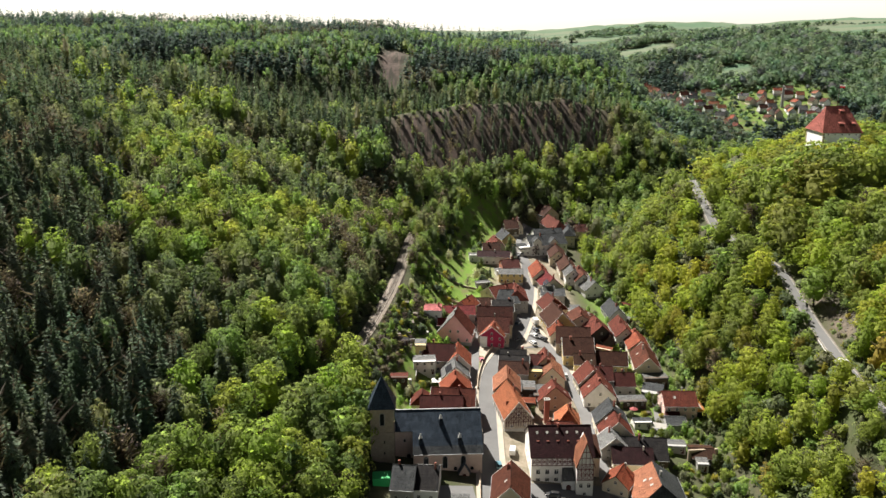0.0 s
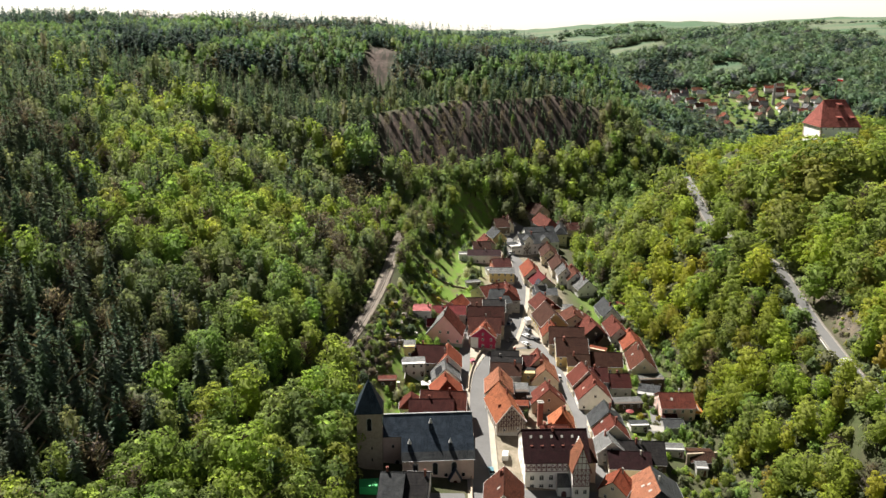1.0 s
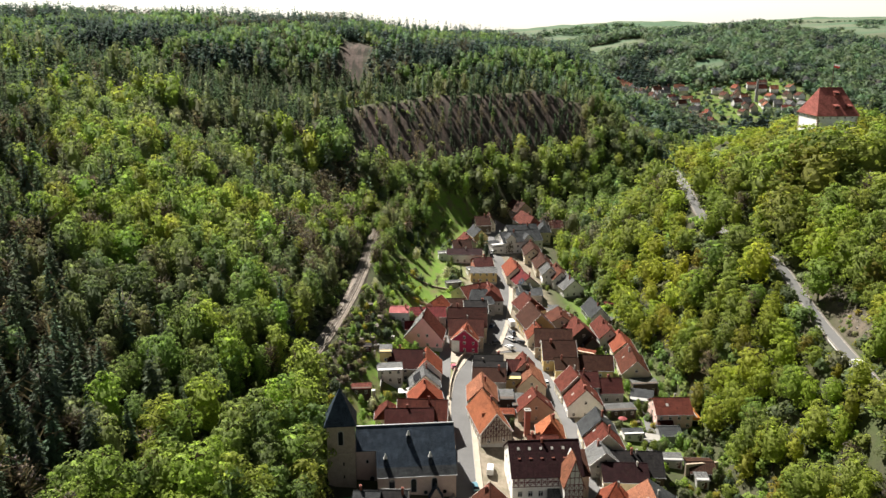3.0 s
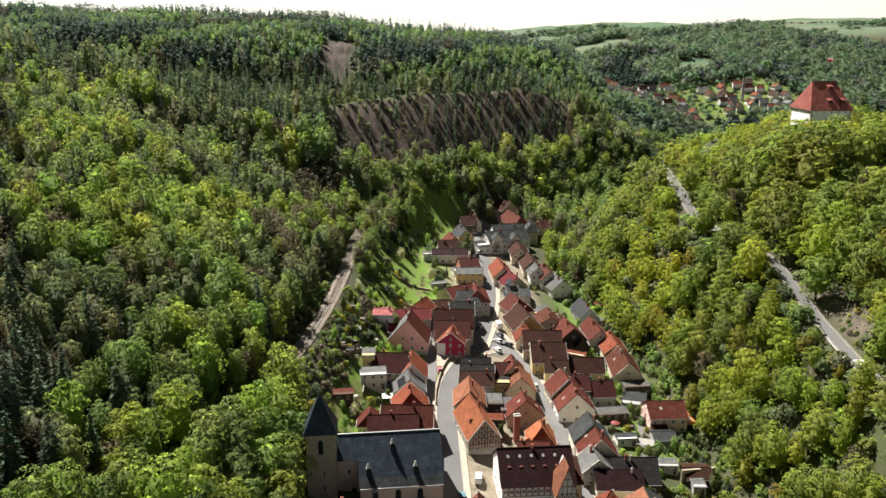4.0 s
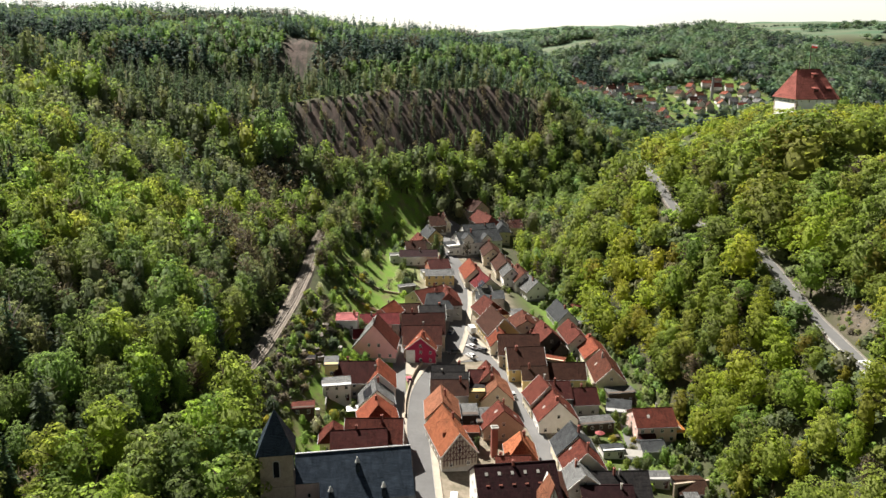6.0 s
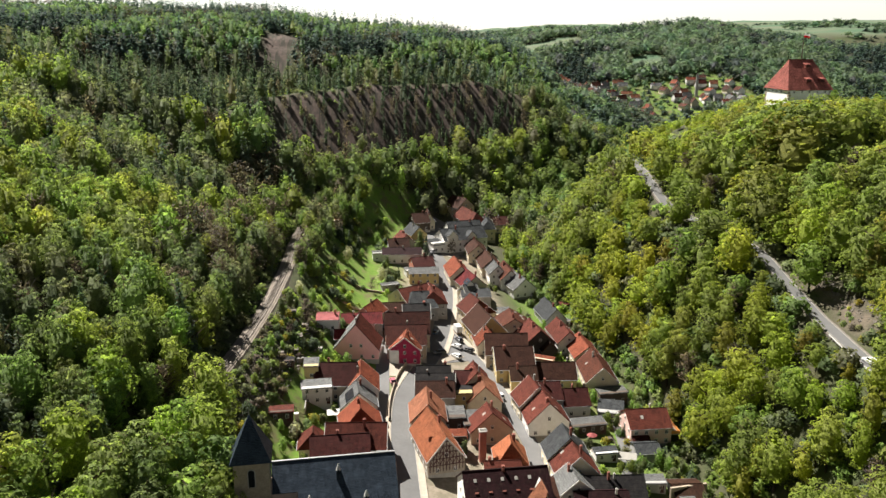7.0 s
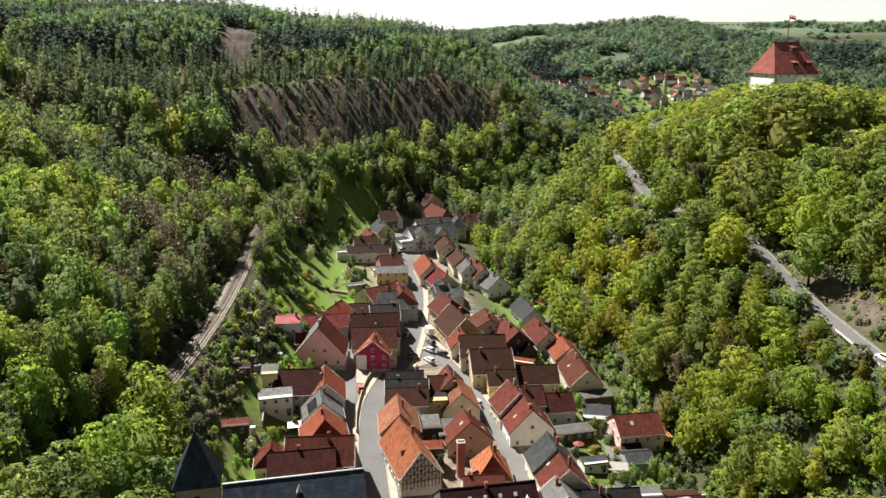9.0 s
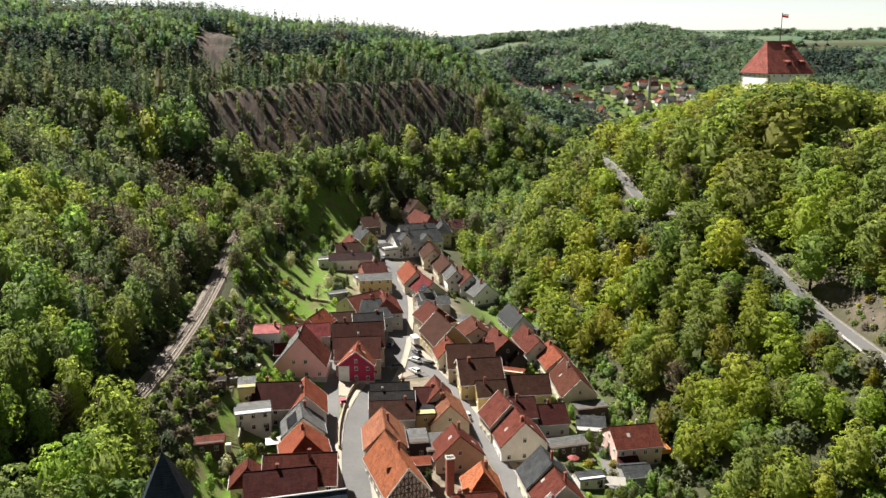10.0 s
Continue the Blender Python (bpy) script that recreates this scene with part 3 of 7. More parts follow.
house("house", "cream rendered village house with maroon tile roof", -1.2, 286.9, -6, 11.4, 12.1, 5.2, 9.5, "maroon", "cream", seed=5)
house("house", "white rendered village house with orange-red tile roof", 5.6, 285.8, 88, 11.4, 9.9, 4.7, 9.5, "orangered", "white", seed=6)
PANEL_HOUSE = house("house", "white rendered village house with pale grey roof", 4.5, 275.1, 93, 7.8, 9.9, 4.2, 8.5, "palegrey", "white", seed=7)
house("house", "cream rendered village house with orange-red hipped roof", 4.8, 264.0, 94, 10.2, 10.8, 4.2, 9.0, "orangered", "cream", seed=8, hip_a=3.0)
house("house", "cream rendered village house with weathered red tile roof", 3.7, 253.8, -6, 15.1, 11.0, 5.2, 9.5, "redtile", "cream", seed=9)
house("house", "cream rendered village house with maroon tile roof", -0.5, 248.4, -0, 14.2, 12.1, 4.7, 9.0, "maroon", "cream", seed=10)
house("house", "cream rendered village house with weathered red tile roof", -7.2, 253.9, 90, 7.0, 7.2, 3.7, 7.0, "redtile", "cream", seed=11, hip_a=1.5, hip_b=1.5, chimneys=0)
ORANGE_HOUSE = house("house", "half-timbered village house with orange tile roof", 24.2, 255.2, 99, 18.2, 9.5, 4.7, 10.5, "orange", "timber", seed=12)
house("house", "cream rendered village house with salmon tile roof", 23.4, 269.9, 87, 11.4, 9.5, 5.2, 10.0, "salmon", "cream", seed=13)
house("house", "grey rendered village house with black tarred roof", 27.6, 292.0, -5, 10.0, 8.8, 5.7, 8.5, "black", "grey", seed=14)
house("house", "grey rendered village house with black tarred roof", 27.6, 287.9, -6, 11.4, 8.8, 5.7, 8.0, "black", "grey", seed=15)
house("house", "grey rendered village house with brown tile roof", 27.1, 283.8, -6, 11.2, 9.9, 4.7, 7.5, "brown", "grey", seed=16)
house("house", "cream rendered village house with weathered red tile roof", 40.0, 290.2, 88, 9.2, 8.1, 5.7, 10.0, "redtile", "cream", seed=17)
house("house", "cream rendered village house with maroon tile roof", 37.1, 290.1, -7, 6.7, 9.9, 5.7, 8.5, "maroon", "cream", seed=18)
house("house", "cream rendered village house with salmon tile roof", 41.2, 285.2, 89, 13.4, 9.9, 4.2, 9.0, "salmon", "cream", seed=19, hip_b=3.0, lights=2)
house("house", "beige rendered village house with weathered red roof", 40.1, 266.1, 93, 6.7, 11.7, 4.2, 9.5, "redtile", "beige", seed=20, lights=2)
house("house", "cream rendered village house with orange tile roof", 43.2, 252.7, 85, 9.2, 8.1, 3.2, 8.0, "orange", "cream", seed=21, hip_a=2.2, hip_b=2.2)
house("house", "cream rendered village house with weathered red tile roof", 39.3, 243.9, -3, 8.9, 8.8, 4.2, 7.0, "redtile", "cream", seed=22)
house("house", "white rendered village house with weathered red tile roof", 57.6, 273.4, 90, 10.4, 11.7, 4.7, 10.5, "redtile", "white", seed=23, lights=3)
house("house", "cream rendered village house with weathered red tile roof", 56.2, 282.0, 96, 8.8, 10.8, 5.2, 10.5, "redtile", "cream", seed=24, lights=2)
house("house", "grey rendered village house with maroon tile roof", 62.0, 287.4, -3, 7.1, 11.0, 4.7, 8.0, "maroon", "grey", seed=25)
house("house", "white rendered village house with maroon tile roof", 69.6, 285.2, -1, 7.8, 9.9, 4.2, 7.5, "maroon", "white", seed=26)
house("house", "cream rendered village house with red tile roof", 58.5, 245.5, 89, 8.4, 10.8, 5.2, 10.5, "redtile", "cream", seed=27, lights=1)
house("house", "cream rendered village house with grey shingle roof", 58.3, 253.9, 89, 8.4, 10.8, 5.2, 10.6, "slate", "cream", seed=127, lights=2)
ROSE_VILLA = house("house", "faded rose village house with weathered red roof", 87.2, 272.0, -1, 11.9, 11.0, 5.7, 9.0, "redtile", "pinkwall", seed=28, lights=1)
house("house", "grey rendered village house with grey slate roof", 83.6, 261.5, -3, 6.7, 6.6, 2.7, 4.0, "slate", "grey", seed=29, chimneys=0, windows=False)
house("house", "ochre yellow village house with brown tile roof", 55.3, 307.2, -3, 12.4, 14.3, 5.2, 10.0, "brown", "yellow", seed=30)
house("house", "ochre yellow village house with dark brown tile roof", 56.6, 298.2, -4, 8.3, 8.8, 4.7, 7.5, "darkbrown", "yellow", seed=31)
house("house", "beige rendered village house with brown tile roof", 54.8, 316.4, -6, 14.0, 13.2, 5.7, 10.5, "brown", "beige", seed=32)
house("barn", "ochre yellow barn with brown tile roof", 68.3, 303.0, -6, 12.8, 9.9, 3.7, 7.5, "brown", "yellow", seed=33)
house("house", "white rendered village house with weathered red tile roof", 79.4, 333.6, 91, 16.1, 8.1, 4.7, 8.5, "redtile", "white", seed=34, lights=1)
house("house", "cream rendered village house with orange-red tile roof", 83.2, 321.1, 88, 13.9, 9.0, 4.7, 8.5, "orangered", "cream", seed=35)
house("house", "cream rendered village house with brick-red tile roof", 82.9, 304.4, 85, 17.2, 9.9, 4.7, 9.5, "brick", "cream", seed=36, lights=1)
house("house", "grey rendered village house with grey slate roof", 80.5, 356.1, 94, 15.0, 8.1, 3.7, 8.0, "slate", "grey", seed=37)
house("house", "cream rendered village house with brick-red tile roof", 62.2, 341.4, 87, 12.0, 12.6, 4.2, 8.0, "brick", "cream", seed=38, lights=4)
house("house", "tarred timber village house with weathered red roof", 67.8, 329.1, 95, 12.6, 10.8, 4.7, 9.5, "redtile", "black", seed=39)
house("house", "white rendered village house with grey slate roof", 57.9, 442.1, 16, 22.2, 13.2, 6.7, 11.0, "slate", "white", seed=40)
house("house", "white rendered village house with grey slate roof", 60.6, 453.0, 8, 16.8, 13.2, 6.7, 11.5, "slate", "white", seed=41)
house("house", "cream rendered village house with weathered red tile roof", 68.7, 479.2, 104, 23.2, 10.8, 5.7, 10.5, "redtile", "cream", seed=42, hip_a=4.0)
house("house", "beige rendered village house with brown tile roof", 65.3, 499.0, 120, 12.5, 11.7, 5.7, 10.5, "brown", "beige", seed=43)
house("house", "cream rendered village house with grey slate roof", 75.2, 468.3, 85, 20.9, 7.2, 6.7, 10.0, "slate", "cream", seed=44, hip_a=3.0, hip_b=3.0)
house("house", "cream rendered village house with dark red tile roof", 84.7, 482.2, 1, 8.0, 11.0, 4.7, 8.0, "darkred", "cream", seed=45)
house("barn", "dark boarded barn with brown tile roof", 40.5, 471.0, 10, 8.0, 12.1, 4.7, 8.5, "brown", "darkwall", seed=46)
house("barn", "cream rendered barn with brown tile roof", 45.7, 475.4, 90, 11.5, 5.4, 4.7, 9.0, "brown", "cream", seed=47)
house("house", "ochre yellow village house with grey slate roof", 36.3, 448.6, 105, 12.0, 8.1, 4.7, 8.5, "slate", "yellow", seed=48)
house("house", "cream rendered village house with weathered red tile roof", 29.7, 434.6, 98, 11.6, 8.1, 4.2, 8.0, "redtile", "cream", seed=49)
house("house", "grey rendered village house with brown tile roof", 26.5, 425.6, 3, 9.3, 9.9, 4.2, 7.5, "brown", "grey", seed=50)
house("house", "white rendered village house with dark maroon sheet roof", 27.2, 415.1, -3, 17.1, 9.9, 4.7, 6.5, "darkmaroon", "white", seed=51)
house("house", "brick red village house with maroon tile roof", 34.8, 401.1, 8, 9.0, 11.0, 4.7, 7.5, "maroon", "redwall", seed=52)
house("house", "ochre yellow village house with pale grey roof", 34.4, 390.0, -2, 12.2, 8.8, 5.2, 6.5, "palegrey", "yellow", seed=53, chimneys=0)
house("house", "cream rendered village house with weathered red tile roof", 27.1, 358.9, 29, 13.2, 14.3, 4.7, 9.0, "redtile", "cream", seed=54)
house("house", "grey rendered village house with weathered red tile roof", 34.2, 357.3, 91, 14.9, 9.9, 5.7, 9.5, "redtile", "grey", seed=55, hip_a=3.0)
house("house", "grey rendered village house with grey slate roof", 29.6, 354.1, 3, 11.2, 13.2, 4.7, 9.0, "slate", "grey", seed=56, hip_a=2.5, hip_b=2.5)
house("house", "beige rendered village house with black tarred roof", 26.8, 340.7, -2, 9.4, 12.1, 5.7, 9.0, "black", "beige", seed=57)
house("house", "beige rendered village house with dark red tile roof", 22.4, 327.1, -3, 14.9, 14.3, 5.7, 11.0, "darkred", "beige", seed=58)
house("house", "beige rendered village house with dark red tile roof", 21.6, 318.2, -5, 12.8, 13.2, 5.7, 10.0, "darkred", "beige", seed=59)
CRIMSON_HOUSE = house("house", "crimson village house with orange-red tile roof", 21.0, 313.1, 79, 9.2, 9.9, 5.5, 9.5, "orangered", "crimson", seed=60, lights=3)
part("white_bay", boxes((-4.68, -4.55, 1.9, 4.95, -3.0, 4.9)), WALL["white"], CRIMSON_HOUSE, "white rendered bay")
house("house", "cream rendered village house with orange-red tile roof", 49.6, 395.2, 92, 17.0, 9.0, 4.7, 9.0, "orangered", "cream", seed=61)
house("house", "cream rendered village house with bright red tile roof", 52.7, 383.2, 101, 16.4, 9.9, 4.7, 9.0, "red", "cream", seed=62)
house("house", "cream rendered village house with pale grey roof", 50.9, 370.8, 14, 5.6, 9.9, 3.7, 7.5, "palegrey", "cream", seed=63)
house("house", "grey rendered village house with grey slate roof", 53.1, 369.6, -3, 11.3, 11.0, 4.7, 6.0, "slate", "grey", seed=64, chimneys=0)
house("house", "cream rendered village house with weathered red tile roof", 50.8, 353.4, 103, 12.2, 10.8, 4.2, 8.5, "redtile", "cream", seed=65, hip_a=3.0)
house("house", "ochre yellow village house with brown tile roof", 50.9, 336.2, 98, 16.0, 11.7, 4.7, 10.5, "brown", "yellow", seed=66)
house("house", "cream rendered village house with orange-red tile roof", 49.8, 324.8, 91, 10.1, 8.1, 4.2, 8.5, "orangered", "cream", seed=67)
house("house", "cream rendered village house with brown tile roof", 63.0, 427.4, 88, 16.1, 9.0, 5.2, 9.0, "brown", "cream", seed=68)
house("barn", "cream rendered barn with brown tile roof", 66.0, 410.5, 90, 17.4, 9.0, 4.7, 8.5, "brown", "cream", seed=69)
house("house", "white rendered village house with pale grey roof", 66.6, 397.5, 91, 10.8, 7.2, 5.7, 9.0, "palegrey", "white", seed=70)
house("house", "white rendered village house with brick-red tile roof", 71.3, 395.1, 90, 15.9, 8.1, 5.2, 9.0, "brick", "white", seed=71)
house("house", "white rendered village house with pale grey roof", 74.0, 386.6, 102, 15.9, 9.9, 4.2, 8.5, "palegrey", "white", seed=72)
house("house", "grey rendered village house with grey slate roof", -11.1, 207.3, -6, 6.4, 13.2, 4.2, 8.0, "slate", "grey", seed=73)
house("house", "white rendered village house with black tarred roof", -4.6, 208.6, -5, 7.0, 13.2, 4.2, 8.0, "black", "white", seed=74)
house("house", "cream rendered village house with brick-red tile roof", 19.8, 206.8, 84, 14.4, 10.8, 4.2, 9.5, "brick", "cream", seed=75, lights=1)
house("house", "cream rendered village house with red and grey tile roof", 64.9, 214.0, 88, 16.8, 15.3, 4.2, 9.5, "slate", "cream", seed=76, roof_b="salmon", hip_a=3.5, lights=3)
house("shed", "cream rendered shed with dark maroon sheet roof", 61.2, 232.8, -5, 12.8, 11.0, 4.2, 7.0, "darkmaroon", "cream", seed=77)
house("shed", "dark boarded shed with black tarred roof", 66.2, 238.1, -5, 14.4, 13.2, 3.7, 8.0, "black", "darkwall", seed=78, chimneys=2)
house("house", "cream rendered village house with orange-red tile roof", 54.4, 219.1, 61, 8.1, 8.1, 3.7, 7.0, "orangered", "cream", seed=79)
house("shed", "tarred timber shed with dark brown tile roof", 87.3, 242.2, -5, 7.6, 8.8, 2.7, 4.0, "darkbrown", "black", seed=80, chimneys=0, windows=False)

house("house", "cream rendered village house with orange-red tile roof", 10.4, 341.5, 62, 11.0, 8.0, 4.2, 7.6, "orangered", "cream", seed=81)
house("barn", "brown tiled barn behind the red-roofed houses", 18.4, 347.5, -2, 9.0, 7.5, 3.6, 6.2, "brown", "beige", seed=82, chimneys=0)
house("shed", "tarred timber shed with dark gabled roof", 71.2, 323.6, 92, 6.5, 5.5, 3.6, 6.4, "darkbrown", "black", seed=83, chimneys=0, windows=False)
house("house", "grey gabled cottage with black and white roof", 56.0, 238.2, 92, 8.0, 8.6, 5.0, 8.6, "palegrey", "grey", seed=84)


# ---- ways ----
def smooth_line(points, step=2.5):
    """A line of even steps through the points, rounded by averaging."""
    p = np.array(points, float)
    s = np.r_[0, np.cumsum(np.hypot(*np.diff(p, axis=0).T))]
    t = np.linspace(0, s[-1], max(3, int(s[-1] / step)))
    q = np.stack([np.interp(t, s, p[:, 0]), np.interp(t, s, p[:, 1])], -1)
    for _ in range(6):
        q[1:-1] = 0.25 * q[:-2] + 0.5 * q[1:-1] + 0.25 * q[2:]
    return q


def strip_mesh(line, lo, hi, lift, depth=0.4, taper=0.0):
    """A band along a line, from lo to hi metres to its right, lying on the land."""
    d = np.gradient(line, axis=0)
    d /= np.linalg.norm(d, axis=1)[:, None]
    side = np.stack([d[:, 1], -d[:, 0]], -1)
    a, b = line + side * lo, line + side * hi
    mid = line + side * (lo + hi) / 2
    za, zb, zm = land(a[:, 0], a[:, 1]), land(b[:, 0], b[:, 1]), land(mid[:, 0], mid[:, 1])
    if hi - lo < 3:
        za = zb = zm
    n = len(line)
    top = np.concatenate([np.c_[a, za + lift], np.c_[b, zb + lift]])
    low = np.concatenate([np.c_[a - side * taper, za + lift - depth], np.c_[b + side * taper, zb + lift - depth]])
    v = np.concatenate([top, low])
    i = np.arange(n - 1)
    quads = [np.stack([i, n + i, n + i + 1, i + 1], -1), np.stack([2 * n + i, i, i + 1, 2 * n + i + 1], -1), np.stack([n + i, 3 * n + i, 3 * n + i + 1, n + i + 1], -1)]
    f = np.concatenate(quads).tolist() + [[0, 2 * n, 3 * n, n], [n - 1, 2 * n - 1, 4 * n - 1, 3 * n - 1]]
    return v, f


def way(name, label, points, width, lift=0.14, walk_left=0.0, walk_right=0.0, mat=None):
    line = smooth_line(points)
    r = tagged(new(name, make_mesh(name, *strip_mesh(line, -width / 2, width / 2, lift), mat or ASPHALT)), label, "road", kind="structure")
    for s, w in ((-1, walk_left), (1, walk_right)):
        if w:
            k0, k1 = sorted((s * width / 2, s * (width / 2 + 0.18)))
            part("kerb", strip_mesh(line, k0, k1, lift + 0.12), KERB, r)
            p0, p1 = sorted((s * (width / 2 + 0.18), s * (width / 2 + 0.18 + w)))
            tagged(part("pavement", strip_mesh(line, p0, p1, lift + 0.10), PAVING, r), "pale paved footway")
    return r


MAIN = ((14.2, 190), (14.7, 214), (15.4, 246), (16.0, 268), (18.2, 287), (24, 303), (30, 317), (36, 340), (41, 368), (44.5, 398), (45.5, 420))
LOWER = ((52.5, 190), (52, 215), (50.9, 243), (51.8, 261), (50, 281), (47.3, 304), (42.5, 322), (37.5, 338))
way("road", "grey asphalt village street with pale kerbs", MAIN, 6.0, 0.16, 1.5, 1.7)
way("road", "narrow grey asphalt street between house fronts", LOWER, 4.6, 0.15, 0.0, 1.7)
way("road", "shaded asphalt alley beside house walls", ((11.0, 262), (11.6, 285), (13.4, 316), (15.4, 345)), 4.2, 0.12)
way("road", "asphalt street climbing past the grey villa", ((45.5, 416), (43.5, 432), (42.5, 446), (46, 466), (53, 488)), 6.5, 0.13)
way("road", "narrow lane behind the upper houses", ((56, 432), (63, 424), (71, 412), (78, 397), (84, 380)), 3.2, 0.12)
way("yard", "pale gravel square before the villa", ((44, 436), (56, 430)), 9.0, 0.10, mat=PAVING)
way("yard", "sunlit pale paved court", ((17.6, 300), (18.6, 315)), 6.0, 0.13, mat=PAVING)
way("yard", "asphalt square with parked cars", ((31, 317), (45, 322)), 11.0, 0.11)
way("yard", "pale traffic island of gravel", ((33.5, 314.5), (40, 319)), 3.6, 0.24, mat=PAVING)
way("yard", "asphalt forecourt below the town hall", ((26, 211), (52, 214)), 12.0, 0.09)
way("yard", "pale paving beside the church", ((12.5, 206), (13.0, 232)), 4.0, 0.10, mat=PAVING)
way("yard", "dark asphalt yard before the church", ((-4, 203), (10, 205)), 15.0, 0.07)
way("yard", "asphalt drive by the pink villa", ((74, 246), (79, 262), (83, 284)), 4.5, 0.10)


def hill_road():
    ys = np.arange(150, 432, 4.0)
    line = np.stack([road_x(ys), ys], -1)
    for _ in range(8):
        line[1:-1] = 0.25 * line[:-2] + 0.5 * line[1:-1] + 0.25 * line[2:]
    r = tagged(new("road", make_mesh("road", *strip_mesh(line, -1.9, 1.9, 0.55, 1.2), ASPHALT)), "pale grey asphalt hill road through the wood", "road", kind="structure")
    for s in (-1, 1):
        lo, hi = sorted((s * 1.9, s * 2.5))
        part("verge", strip_mesh(line, lo, hi, 0.52, 1.2), SLEEPER, r)
    for off in (-1.75, 1.75):
        part("edge_line", strip_mesh(line, off - 0.07, off + 0.07, 0.57, 0.02), KERB, r)


hill_road()


def railway():
    ys = np.arange(180, 405, 2.0)
    line = np.stack([rail_x(ys), ys], -1)
    for _ in range(25):
        line[1:-1] = 0.25 * line[:-2] + 0.5 * line[1:-1] + 0.25 * line[2:]
    bed = tagged(new("railway_bed", make_mesh("railway_bed", *strip_mesh(line, -2.5, 2.3, 0.5, 1.8, 1.2), BALLAST)), "single railway track on brown-grey ballast", "railway", kind="structure")
    part("ballast", strip_mesh(line, -1.7, 1.7, 0.72, 0.5, 0.5), BALLAST, bed)
    for off in (-0.75, 0.75):
        part("rail", strip_mesh(line, off - 0.06, off + 0.06, 0.98, 0.2), RAIL, bed)
    d = np.gradient(line, axis=0)
    v, f = [], []
    z = land(line[:, 0], line[:, 1])
    g = np.random.default_rng(2)
    for k in range(0, len(line) - 1):
        for u in (0.0, 0.33, 0.66):
            c = line[k] * (1 - u) + line[k + 1] * u
            t = d[k] / np.linalg.norm(d[k])
            n = np.array((t[1], -t[0]))
            zz = z[k] * (1 - u) + z[k + 1] * u + 0.84 + g.uniform(-0.01, 0.01)
            b = len(v)
            for s, q in ((-1, -1), (1, -1), (1, 1), (-1, 1)):
                v.append((*(c + n * 1.25 * s + t * 0.13 * q), zz))
            for s, q in ((-1, -1), (1, -1), (1, 1), (-1, 1)):
                v.append((*(c + n * 1.25 * s + t * 0.13 * q), zz - 0.16))
            f += [(b, b + 1, b + 2, b + 3), (b, b + 4, b + 5, b + 1), (b + 1, b + 5, b + 6, b + 2), (b + 2, b + 6, b + 7, b + 3), (b + 3, b + 7, b + 4, b)]
    tagged(part("sleepers", (v, f), SLEEPER, bed), kind="stuff")


railway()


# ---- church ----
def arched(w, h, depth, seg=6):
    """A slab with a round-arched head in the x z plane, standing on z = 0."""
    prof = [(-w / 2, 0), (w / 2, 0)] + [(w / 2 * math.cos(a), h - w / 2 + w / 2 * math.sin(a)) for a in np.linspace(0, math.pi, seg + 1)]
    return prism(prof, -depth / 2, depth / 2)


def add_arched(parent, x, y, z, w, h, turn=0.0):
    f = part("window", arched(w + 0.4, h + 0.25, 0.16), CONCRETE, parent)
    f.matrix_local = pose(x, y, z, 0, 0, turn)
    part("pane", arched(w, h, 0.22), GLASS, f).location = (0, 0, 0.06)


